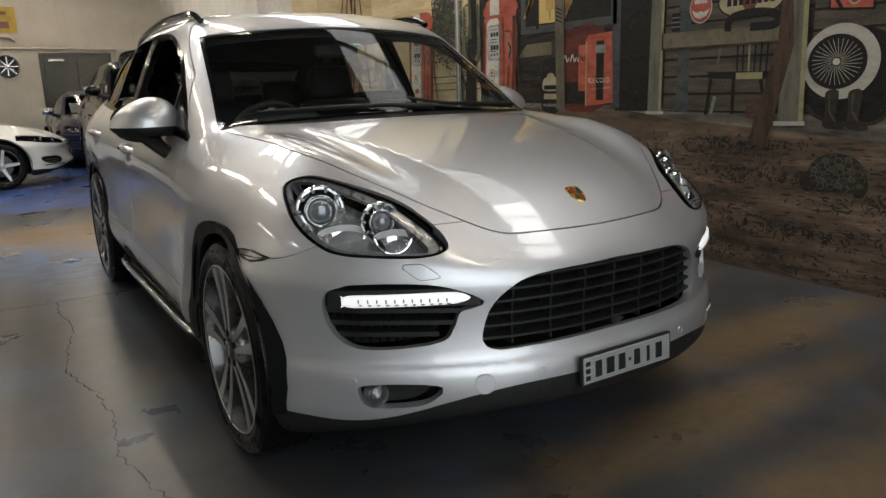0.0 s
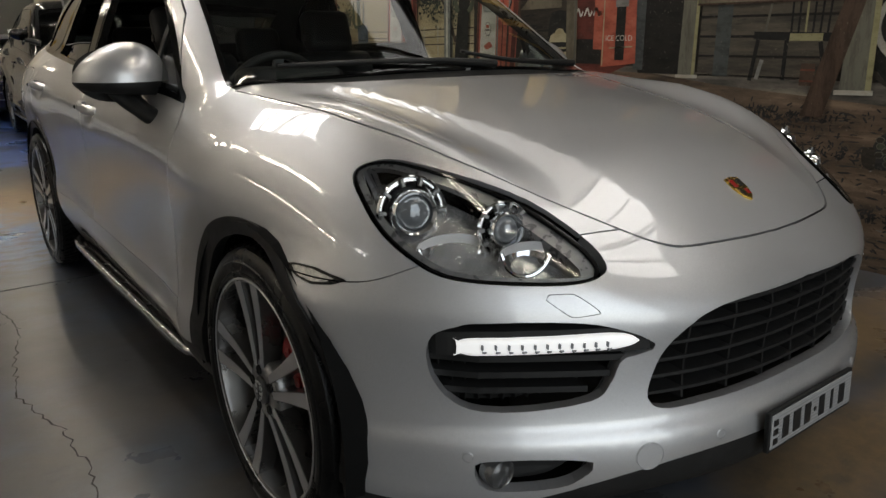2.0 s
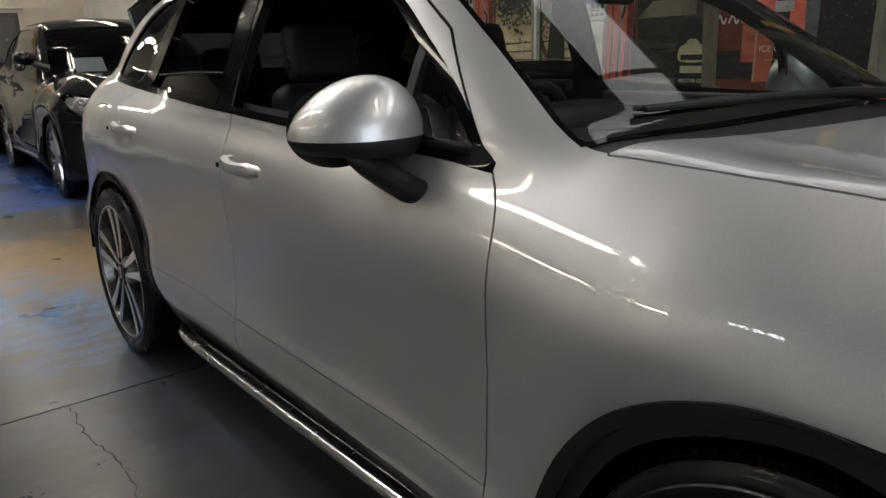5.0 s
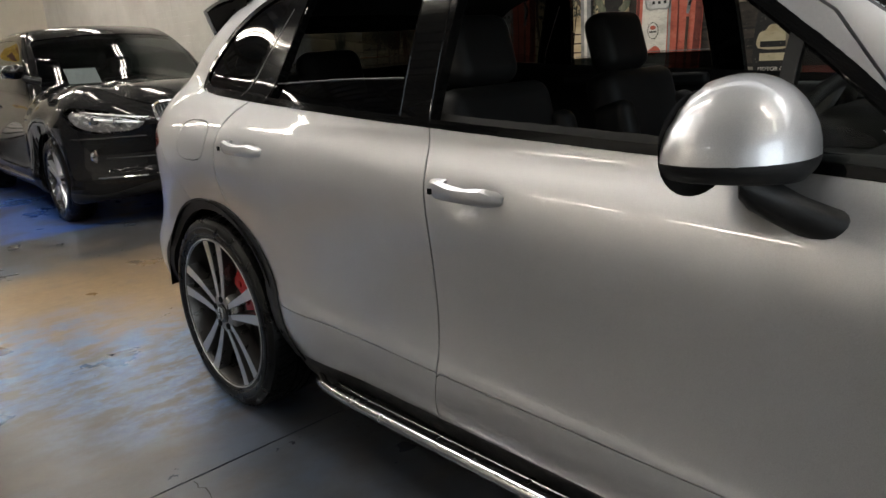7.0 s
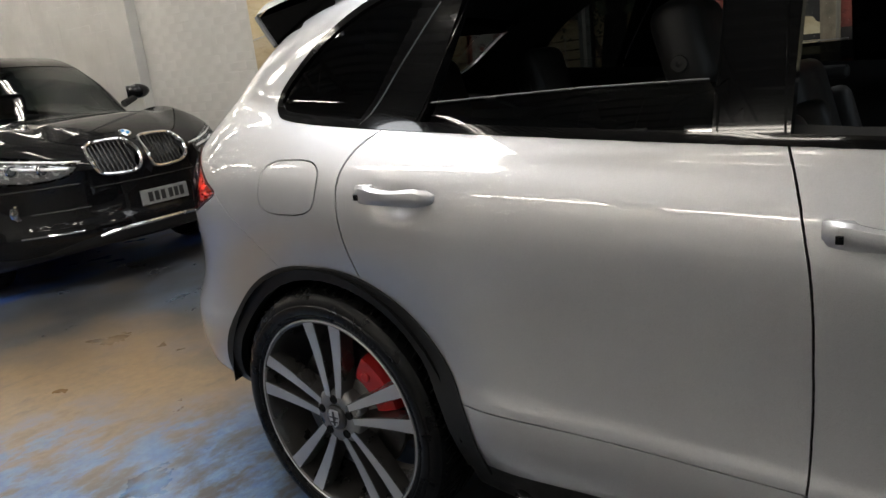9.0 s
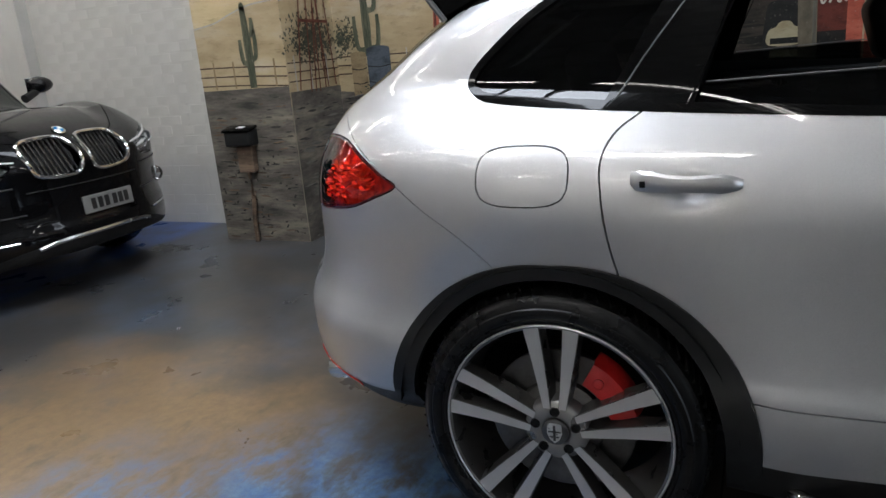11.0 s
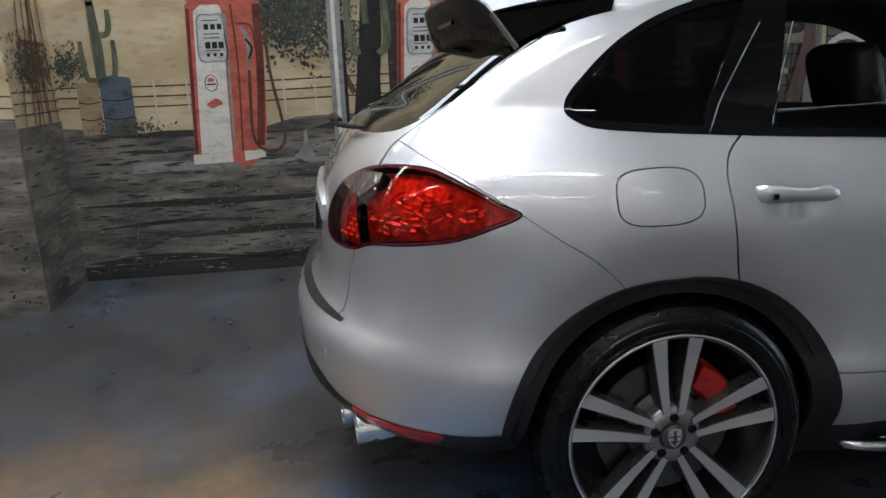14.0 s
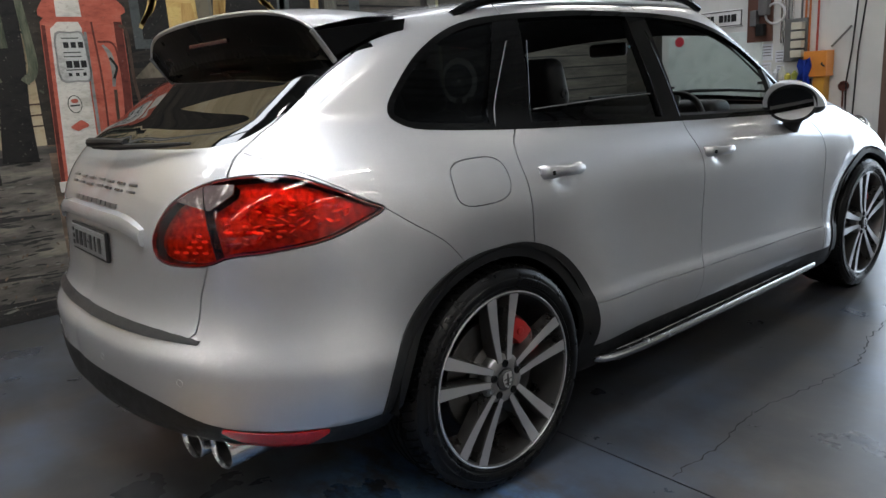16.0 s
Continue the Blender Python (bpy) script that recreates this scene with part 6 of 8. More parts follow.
# ---- the other cars, drawn from the same body in other proportions ----
def plain_wheel(owner, m, r, spokes, twin, rim_mat, face_mat):
    """A wheel with its outer face to -x, middle at the origin of m."""
    k = r / .37
    prof = [(.262, .03), (.272, .012), (.285, .004), (.315, .0), (.342, .006), (.358, .02), (.368, .05), (.37, .12), (.368, .19), (.356, .222), (.33, .235), (.265, .222)]
    wheel = part("wheel", moved(lathe([(a * k, b) for a, b in prof], 56), m), RUBBER, owner, "black tyre on an alloy rim", smooth=True)
    part("rim", moved(lathe([(a * k, b) for a, b in ((.266, .03), (.27, .012), (.262, .008), (.253, .014), (.245, .06), (.24, .18))], 56), m), rim_mat, wheel, smooth=True)
    part("hub", moved(lathe([(.06 * k, .06), (.058 * k, .026), (.045 * k, .018), (0, .014)], 24), m), face_mat, wheel, smooth=True)
    part("brake_disc", moved(lathe([(.17 * k, .10), (.17 * k, .085), (.06 * k, .08), (0, .08)], 36), m), DISC_METAL, wheel)
    for i in range(spokes):
        for side in ((-1, 1) if twin else (0,)):
            rows = []
            for q in np.linspace(0, 1, 5):
                rr = (.045 + .21 * q) * k
                c = side * (.012 + .022 * q) * k
                h = (.009 if twin else .026 - .010 * q) * k
                x = .02 - .006 * q
                rows.append([(x + .035, c - h - .006, rr), (x, c - h, rr), (x, c + h, rr), (x + .035, c + h + .006, rr)])
            bm = bmesh.new()
            vs = [[bm.verts.new(p) for p in row] for row in rows]
            for a, b in zip(vs, vs[1:]):
                for n in range(3):
                    bm.faces.new((a[n], a[n + 1], b[n + 1], b[n]))
            bmesh.ops.recalc_face_normals(bm, faces=bm.faces[:])
            part("spoke", moved(bm, m @ Matrix.Rotation(2 * math.pi * i / spokes + .2, 4, "X")), face_mat, wheel)


PAPER = surface("white_paper", (.78, .78, .76), .7, vary=.04)
LAMP_GREY = surface("lamp_inside_grey", grey(.34), .25, .7, vary=.25, scale=20)
SMOKE_GLASS = glass("tinted_glass", (.22, .25, .25))


def other_car(name, label, at, warp, paint, size, axle, lamp_poly, holes, wheel_r, spokes, twin, rim_mat, face_mat, step):
    """A parked car: warp takes its own coordinates to the shared body's; size = half width, nose, tail, top."""
    own = thing(name, label, "car", at)
    f = lambda x, y, z: body(*warp(x, y, z))
    w = lambda field: (lambda p: field(np.stack(warp(*p.T), 1)))
    half, nose, tail, top = size
    v, q = nets(f, (-half, nose, .1), (half, tail, top), step)
    left = np.concatenate([q[:, [0, 1, 2]], q[:, [0, 2, 3]]])
    mid = lambda t: v[t].mean(1)

    def get(field, gap=0):
        nonlocal v, left
        v, inner, left = cut(v, left, lambda p: field(p) + gap)
        if gap:
            v, _, left = cut(v, left, lambda p: field(p) - gap)
        return inner
    for yc in axle:
        def arch(p):
            r = np.hypot(p[:, 1] - yc, np.maximum(p[:, 2] - wheel_r, 0) + 0)
            return np.maximum(r - wheel_r * 1.10, half * .52 - np.abs(p[:, 0]))
        get(arch)
    screen = get(w(screen_field))
    sides = get(w(side_of(DLO)))
    back = get(w(lambda p: np.maximum(inside_of(p[:, 0], p[:, 2], REAR_GLASS), 3.1 - p[:, 1])))
    lamps = get(lambda p: np.maximum(inside_of(np.abs(p[:, 0]), p[:, 2], lamp_poly), p[:, 1] + .22), .002)
    for poly in holes:
        get(lambda p: np.maximum(inside_of(np.abs(p[:, 0]), p[:, 2], poly), p[:, 1] + .3))
    hood = get(w(lambda p: np.maximum(inside_of(p[:, 0], p[:, 1], HOOD_LINE * (1, .97)), .80 - p[:, 2])), .003)
    doors = get(w(side_of(DOOR_FRONT)), .003)
    doors2 = get(w(side_of(DOOR_REAR)), .003)
    low = get(w(low_line))
    shell_part("bonnet", v, hood, f, paint, own)
    for t, nm in ((doors, "front_door"), (doors2, "rear_door")):
        for s in (-1, 1):
            shell_part(nm, v, t[mid(t)[:, 0] * s > 0], f, paint, own)
    shell_part("lower_trim", v, low, f, PLASTIC, own)
    shell_part("body", v, left, f, paint, own)
    shell_part("windscreen", v, screen, f, SMOKE_GLASS, own, "", 0, -.004).visible_shadow = False
    shell_part("rear_window", v, back, f, DARK_GLASS, own, "", 0, -.004)
    v, trim, _ = cut(v, sides, w(lambda p: -.02 - inside_of(p[:, 1], p[:, 2], DLO)))
    for s in (-1, 1):
        shell_part("side_window", v, sides[mid(sides)[:, 0] * s > 0], f, SMOKE_GLASS, own, "", 0, -.004)
        t = trim[mid(trim)[:, 0] * s > 0]
        shell_part("window_trim", v, t, f, CHROME if paint is not BLACK_PAINT else GLOSS_BLACK, own, "", .01, .003)
        t = lamps[mid(lamps)[:, 0] * s > 0]
        lamp = shell_part("headlight", v, t, f, LENS_GLASS, own, "clear headlamp", 0, 0)
        lamp.visible_shadow = False
        shell_part("housing", v, t, f, LAMP_GREY if name != "white_sedan" else GLOSS_BLACK, lamp, "", -.04, -.05)
        xs = lamp_poly[:, 0]
        for q0 in (.36, .66):
            x = xs.min() + (xs.max() - xs.min()) * q0
            zz = lamp_poly[np.abs(lamp_poly[:, 0] - x) < .06][:, 1]
            z = (zz.min() + zz.max()) / 2
            y = face_y(f, s * x, z, nose) + .03
            ring = moved(lathe([(.030, -.01), (.034, .012), (.040, .014), (.042, 0)], 24), Matrix.Translation((s * x, y, z)) @ pose(0, 0, 0, 0, 0, -90 - s * 12))
            part("lamp_ring", ring, CHROME, lamp, smooth=True)
            lens = moved(lathe([(.032, 0), (.024, .012), (0, .018)], 20), Matrix.Translation((s * x, y, z)) @ pose(0, 0, 0, 0, 0, -90 - s * 12))
            part("lamp_lens", lens, surface("other_projector", (.12, .13, .14), .05, .3, coat=1), lamp, smooth=True)
    # the inside: a dark lining, seats and dashboard
    hull = lambda x, y, z: f(x, y, z) + .035
    hv, hq = nets(hull, (-half, nose, .1), (half, tail, top), .07)
    ht = np.concatenate([hq[:, [0, 1, 2]], hq[:, [0, 2, 3]]])
    for g in (w(screen_field), w(side_of(DLO, .4)), w(lambda p: np.maximum(inside_of(p[:, 0], p[:, 2], REAR_GLASS), 3.0 - p[:, 1]))):
        hv, _, ht = cut(hv, ht, g)
    for yc in axle:
        hv, _, ht = cut(hv, ht, lambda p: np.maximum(np.hypot(p[:, 1] - yc, p[:, 2] - wheel_r) - wheel_r * 1.12, half * .5 - np.abs(p[:, 0])))
    hv, _, ht = cut(hv, ht, lambda p: np.maximum(inside_of(np.abs(p[:, 0]), p[:, 2], lamp_poly) - .02, p[:, 1] + .2))
    for poly in holes:
        hv, _, ht = cut(hv, ht, lambda p: np.maximum(inside_of(np.abs(p[:, 0]), p[:, 2], poly) - .01, p[:, 1] + .3))
    link("lining", mesh_from("lining", hv, ht), CABIN_TRIM, own)
    for s in (-1, 1):
        for yc in axle:
            bm = lathe([(wheel_r * 1.13, half * .96 - .02), (wheel_r * 1.16, half * .9), (wheel_r * 1.16, half * .55), (.05, half * .5)], 32)
            bmesh.ops.bisect_plane(bm, geom=bm.verts[:] + bm.edges[:] + bm.faces[:], plane_co=(0, 0, -.1), plane_no=(0, 0, -1), clear_outer=True)
            part("wheel_well", moved(bm, pose(0, yc, wheel_r) @ Matrix.Diagonal((s, 1, 1, 1))), WELL_BLACK, own)
            m = Matrix.Translation((s * (half - .075), yc, wheel_r)) @ (Matrix.Identity(4) if s < 0 else Matrix.Rotation(math.pi, 4, "Z"))
            plain_wheel(own, m, wheel_r, spokes, twin, rim_mat, face_mat)
    return own, f


def face_y(f, x, z, nose):
    y = np.linspace(nose - .05, .3, 900)
    return y[np.argmax(f(np.full(900, x), y, np.full(900, z)) < 0)]


def cabin(own, k, zk, yk):
    """Seats, dashboard and steering wheel of a parked car."""
    for x in (-.38, .38):
        part("car_seat", cushion((x * k - .24, 1.72 * yk, .55 * zk), (x * k + .24, 1.94 * yk, 1.18 * zk), .06), CABIN_BLACK, own, smooth=True)
        part("headrest", cushion((x * k - .13, 1.86 * yk, 1.20 * zk), (x * k + .13, 1.97 * yk, 1.40 * zk), .05), CABIN_BLACK, own, smooth=True)
    part("dashboard", cushion((-.72 * k, .48 * yk, .85 * zk), (.72 * k, 1.0 * yk, 1.075 * zk), .06), CABIN_TRIM, own, smooth=True)
    ring = tube([(.18 * math.cos(a), .18 * math.sin(a), 0) for a in np.linspace(0, 2 * math.pi, 33)[:-1]], .015, 8, closed=True)
    part("steering_wheel", moved(ring, Matrix.Translation((-.38 * k, 1.09 * yk, 1.0 * zk)) @ Matrix.Rotation(radians(-62), 4, "X")), CABIN_BLACK, own, smooth=True)


def wing_mirror(own, s, x, y, z, mat, k=1.0):
    bm = bmesh.new()
    bmesh.ops.create_icosphere(bm, subdivisions=3, radius=1)
    for p in bm.verts:
        p.co = (p.co.x * .115 * k, max(-1, min(p.co.y, .45)) * .10 * k, p.co.z * .078 * k * (1 - .15 * p.co.x * s))
    shell = part("door_mirror", moved(bm, Matrix.Translation((s * x, y, z))), mat, own, smooth=True)
    part("mirror_arm", tube([(s * (x - .20), y - .05, z - .10), (s * (x - .06), y - .01, z - .055)], [.035, .028], 8), PLASTIC, shell, smooth=True)
    part("mirror_glass", moved(block((-.095, .046, -.055), (.095, .049, .055), .001), Matrix.Translation((s * x, y, z))), CHROME, shell)


def small_plate(own, y, z, x=0, tilt=-3):
    at = pose(x, y, z, tilt, 0, 0)
    p = part("number_plate", moved(block((-.188, -.010, -.055), (.188, 0, .055), .004), at), surface("plate_paint", (.20, .20, .195), .4, vary=.1), own, "white number plate with black bars")
    for k, xx in enumerate((-.115, -.065, -.015, .045, .09, .135)):
        part("plate_bar", moved(block((xx - .017, -.012, -.034), (xx + .017, -.009, .034), .001), at), surface("plate_black", grey(.015), .4), p)


def mirror_poly(pts):
    return np.array(pts, float)


# black coupe SUV
def warp_black(x, y, z):
    lift = .165 * np.clip((.55 - y) / 1.0, 0, 1)
    return x * .955, np.where(y < .3, .3 + (y - .3) * .90, y), z - lift * np.clip((z - .40) / .40, 0, 1) - .10 * np.clip((z - 1.0) / .4, 0, 1) * np.clip((y - .3) / .5, 0, 1)


KIDNEY = loop([(.030, .89), (.042, .960), (.08, .99), (.23, .992), (.325, .975), (.36, .92), (.355, .85), (.325, .79), (.22, .768), (.10, .768), (.045, .80)], 4)
BLACK_LAMP = loop([(.45, .880), (.56, .915), (.70, .952), (.85, .985), (.91, .980), (.94, .925), (.905, .835), (.82, .790), (.66, .778), (.51, .800)], 5)
suv, bf = other_car("black_suv", "gloss black coupe SUV with twin slatted chrome grilles", pose(.71, 7.28, 0, 0, 0, -1.5), warp_black, BLACK_PAINT, (1.05, -1.1, 3.95, 1.86), (0, 2.895), BLACK_LAMP, [KIDNEY], .37, 5, True, ALLOY_GREY, ALLOY_FACE, .032)
cabin(suv, 1, 1, 1)
for s in (-1, 1):
    line = [(s * x, face_y(bf, s * x, z, -1.1) - .004, z) for x, z in KIDNEY]
    grille2 = part("grille", tube(line, .013, 8, closed=True), CHROME, suv, "chrome-framed grille with vertical slats", smooth=True)
    bm = bmesh.new()
    bm.faces.new([bm.verts.new((x, y + .08, z)) for x, y, z in line])
    part("grille_back", bm, PLASTIC, grille2)
    for k in range(10):
        x = .065 + k * .031
        zs = np.linspace(.75, 1.02, 120)
        ok = zs[inside_of(np.full(120, x), zs, KIDNEY) < -.006]
        if len(ok):
            y0, y1 = face_y(bf, s * x, ok.min(), -1.1), face_y(bf, s * x, ok.max(), -1.1)
            part("slat", tube([(s * x, y0 + .012, ok.min()), (s * x, y1 + .012, ok.max())], .006, 6), surface("dark_slat", grey(.05), .25, .6), grille2)
    # bright strip over the headlamp and the slim bar below it
    pts = [(s * x, face_y(bf, s * x, z, -1.1) - .004, z) for x, z in ((.42, .885), (.56, .900), (.70, .926), (.84, .955))]
    part("lamp_strip", tube(pts, [.005, .008, .008, .004], 6), surface("pale_lamp_strip", grey(.8), .2), suv)
    pts = [(s * x, face_y(bf, s * x, z, -1.1) + .012, z) for x, z in ((.50, .848), (.60, .862), (.72, .880), (.82, .91))]
    part("lamp_strip", tube(pts, [.008, .012, .012, .006], 6), surface("pale_lamp_strip", grey(.8), .2), suv)
    # fog lamps, bars and lower bright corners
    y = face_y(bf, s * .80, .60, -1.1)
    fog2 = part("fog_lamp", moved(lathe([(.055, .0), (.055, .018), (.046, .022), (.040, .012), (0, .016)], 28), Matrix.Translation((s * .80, y + .006, .60)) @ pose(0, 0, 0, 0, 0, -90 - s * 20)), CHROME, suv, "round clear fog lamp", smooth=True)
    for z, x0, x1, rr, mt in ((.575, .42, .74, .006, PLASTIC), (.74, .46, .93, .006, PLASTIC), (.425, .50, .82, .007, CHROME)):
        pts = [(s * x, face_y(bf, s * x, z, -1.1) - .003, z) for x in np.linspace(x0, x1, 8)]
        part("bumper_bar", tube(pts, rr, 6), mt, suv, smooth=True)
    wing_mirror(suv, s, .99, .62, 1.30, BLACK_PAINT, .86)
    part("side_step", cushion((min(s * .86, s * 1.0), .55, .29), (max(s * .86, s * 1.0), 2.35, .335), .02), BRUSHED, suv, "silver side step", smooth=True)
    for y0, z0 in ((1.6, .98), (2.6, 1.02)):
        x = .97
        part("door_handle", tube([(s * x, y0 + .1, z0), (s * (x + .02), y0 + .06, z0), (s * (x + .02), y0 - .06, z0), (s * x, y0 - .1, z0)], .012, 8), BLACK_PAINT, suv, smooth=True)
pts = [(x, face_y(bf, x, .395, -1.1) - .004, .395 - .03 * (abs(x) / .42) ** 4) for x in np.linspace(-.42, .42, 14)]
part("skid_plate", tube(pts, .014, 6), BRUSHED, suv, smooth=True)
small_plate(suv, face_y(bf, 0, .56, -1.1) - .006, .56, .09)
pts = [(x, face_y(bf, x, .70, -1.1) - .002, .70) for x in np.linspace(-.40, .40, 14)]
part("bumper_seam", tube(pts, .004, 6), PLASTIC, suv)
y = face_y(bf, 0, 1.02, -1.1)
turn = Vector(grad(bf, np.array([[0, y, 1.02]]))[0]).to_track_quat("X", "Z").to_matrix().to_4x4()
badge2 = part("bonnet_badge", moved(lathe([(.042, 0), (.042, .006), (.036, .009), (0, .009)], 32), Matrix.Translation((0, y, 1.02)) @ turn), CHROME, suv, "round badge with blue and white quarters", smooth=True)
for k in range(4):
    wedge = [(0, 0)] + [(.029 * math.cos(a), .029 * math.sin(a)) for a in np.linspace(k * math.pi / 2, (k + 1) * math.pi / 2, 7)]
    face = moved(prism(wedge, .002), Matrix.Translation((0, y, 1.02)) @ turn @ Matrix(((0, 0, 1, .009), (1, 0, 0, 0), (0, 1, 0, 0), (0, 0, 0, 1))))
    part("badge_quarter", face, surface("badge_blue", (.05, .25, .55), .2, coat=1) if k % 2 else PAPER, badge2)
part("paper_sheet", moved(block((-.15, -.001, -.105), (.15, .001, .105)), pose(-.36, .80, 1.215, -38, 0, 3)), PAPER, suv, "white paper sheet behind the windscreen")
for pts in ([(.12, .32), (-.15, .36), (-.45, .45), (-.62, .53)], [(.60, .48), (.38, .42), (.15, .40)]):
    part("wiper_arm", tube([(x, y, on_screen(x, y, .016)[2] + .05 * max(0, .55 - y)) for x, y in pts], .009, 6), PLASTIC, suv)

# dark blue hatchback
def warp_blue(x, y, z):
    return x / .90, y / .86, z / .84


BLUE_PAINT = car_paint("navy_paint", (.012, .016, .05), metal=.3, rough=.3)
BLUE_LAMP = loop([(.42, .69), (.60, .72), (.78, .755), (.81, .72), (.76, .665), (.60, .645), (.46, .655)], 5)
BLUE_GRILLE = loop([(-.02, .66), (.20, .66), (.36, .655), (.38, .60), (.30, .50), (-.02, .49)], 4)
hatch, hf = other_car("blue_hatchback", "dark navy blue hatchback with chrome-trimmed windows", pose(.50, 12.12, 0), warp_blue, BLUE_PAINT, (.96, -.85, 3.40, 1.48), (0, 2.49), BLUE_LAMP, [BLUE_GRILLE], .31, 5, True, ALLOY_GREY, ALLOY_FACE, .045)
cabin(hatch, .9, .84, .86)
for s in (-1, 1):
    wing_mirror(hatch, s, .94, .62, .99, BLUE_PAINT if s > 0 else CHROME, .9)
    for z in (.60, .47, .36):
        pts = [(s * x, face_y(hf, s * x, z, -.85) - .004, z) for x in np.linspace(.52, .80, 7)]
        part("bumper_bar", tube(pts, .010, 6), CHROME, hatch, smooth=True)
line = [(x, face_y(hf, x, .575, -.85) + .07, .575) for x in np.linspace(-.37, .37, 12)]
part("grille_back", tube(line, .085, 8), PLASTIC, hatch)
for z in (.52, .56, .60, .64):
    part("grille_slat", tube([(x, face_y(hf, x, z, -.85) + .01, z) for x in np.linspace(-.33, .33, 10)], .007, 6), CHROME, hatch)
small_plate(hatch, face_y(hf, 0, .43, -.85) - .008, .43)
part("paper_sheet", moved(block((-.17, -.001, -.11), (.17, .001, .11)), pose(-.40, .66, 1.035, -40, 0, 0)), PAPER, hatch, "white paper sheet behind the windscreen")

# white sedan standing across the room
def warp_white(x, y, z):
    return x / .92, np.where(y < .3, .3 + (y - .3) * .93, .3 + (y - .3) / .97), z / (.86 - .03 * np.clip((.4 - y) / .8, 0, 1))


WHITE_LAMP = loop([(.42, .655), (.60, .69), (.80, .735), (.885, .755), (.885, .69), (.80, .625), (.62, .595), (.45, .59)], 5)
WHITE_FOG = loop([(.58, .40), (.80, .42), (.82, .36), (.76, .32), (.60, .32)], 4)
sedan, wf = other_car("white_sedan", "white four-door sedan with five-spoke silver alloy wheels", pose(-1.36, 10.17, 0, 0, 0, 90), warp_white, WHITE_PAINT, (.98, -1.0, 3.95, 1.52), (0, 2.8), WHITE_LAMP, [WHITE_FOG], .325, 5, False, ALLOY_GREY, surface("silver_alloy", (.55, .55, .56), .3, .9), .04)
cabin(sedan, .92, .86, .97)
for s in (-1, 1):
    wing_mirror(sedan, s, .98, .66, 1.02, WHITE_PAINT, .95)
    line = [(s * x, face_y(wf, s * x, z, -1.0) + .03, z) for x, z in WHITE_FOG]
    bm = bmesh.new()
    bm.faces.new([bm.verts.new(p) for p in line])
    slot = part("fog_slot", bm, PLASTIC, sedan)
    for z in (.345, .375):
        part("slot_bar", tube([(s * x, face_y(wf, s * x, z, -1.0) + .01, z) for x in np.linspace(.62, .78, 5)], .005, 5), GREY_TRIM, slot)
    part("bumper_bar", tube([(s * x, face_y(wf, s * x, .30, -1.0) - .003, .30) for x in np.linspace(.55, .82, 7)], .007, 6), CHROME, sedan)
for z in (.56, .60, .64):
    part("grille_slat", tube([(x, face_y(wf, x, z, -1.0) - .003, z) for x in np.linspace(-.42, .42, 12)], .008, 6), CHROME, sedan)
small_plate(sedan, face_y(wf, 0, .45, -1.0) - .008, .45)
# ---- the painted mural ----
def brush(name, a, b, scale=4, stretch=(1, 1, 2.5), rough=.6, c=None):
    """Dry, streaky wall paint in two or three tones."""
    m, t, bs, _ = nodes_of("mural_" + name)
    k = {"sky": 1.04, "hill": 1.04, "dirt": 1.45, "black_earth": 1.1, "smudge": 1.1, "brown_dirt": 1.5, "lamp_yellow": .9, "curtain": .9, "red": .92, "white": .88, "dial": .9, "leaf": .62, "pale": .66}.get(name, .62)
    a, b, c = [[k * (.84 * v + .16 * sum(q) / 3) for v in q] for q in (a, b, c or b)]
    n, f = noise_node(t, scale, 8, .65, stretch=stretch), noise_node(t, scale * 7, 5, .7, stretch=stretch)
    col = ramp(t, n.outputs[0], (.34, a), (.52, b), (.68, c))
    col = mixed(t, times(t, scaled(t, f.outputs[0], .5, .72), .5), col, [v * .55 for v in a])
    wear = noise_node(t, 60, 4, .6)
    col = mixed(t, times(t, scaled(t, wear.outputs[0], .63, .72), .25), col, (.35, .32, .27))
    t.links.new(col, bs.inputs["Base Color"])
    bs.inputs["Roughness"].default_value, bs.inputs["Specular IOR Level"].default_value = rough, .22
    bn = t.nodes.new("ShaderNodeBump")
    bn.inputs["Strength"].default_value, bn.inputs["Distance"].default_value = .2, .002
    t.links.new(f.outputs[0], bn.inputs["Height"])
    t.links.new(bn.outputs[0], bs.inputs["Normal"])
    return m


M_SKY = brush("sky", (.42, .32, .15), (.56, .44, .23), 1.6, (1, .5, 2.2), c=(.60, .52, .36))
M_HILL = brush("hill", (.33, .245, .12), (.43, .33, .18), 2.2, (1, .6, 2), c=(.46, .38, .26))
M_PALE = brush("pale", (.50, .45, .36), (.62, .58, .50), 5)
M_DIRT = brush("dirt", (.028, .026, .024), (.085, .075, .062), 2.4, (1, .7, 3.5), c=(.17, .145, .11))
M_DIRT2 = brush("brown_dirt", (.022, .016, .012), (.085, .056, .036), 2.4, (1, .55, 3.2), c=(.17, .112, .070))
M_BLACKEARTH = brush("black_earth", (.010, .010, .010), (.028, .026, .025), 4, (1, .7, 3))
M_BARN = brush("barn", (.020, .017, .014), (.05, .04, .03), 3, (1, .6, 3), c=(.085, .065, .045))
M_PLANK = brush("plank", (.06, .052, .042), (.125, .105, .08), 3.5, (1, .5, 4), c=(.18, .15, .11))
M_DARK = brush("dark", (.008, .008, .008), (.02, .018, .016), 6)
M_WOOD = brush("wood", (.13, .11, .075), (.24, .20, .13), 5, (1, 1, .6))
M_POST = brush("post", (.12, .115, .09), (.22, .21, .16), 5, (1, 3, .5))
M_YELLOWEDGE = brush("yellow_edge", (.34, .30, .13), (.46, .42, .20), 6)
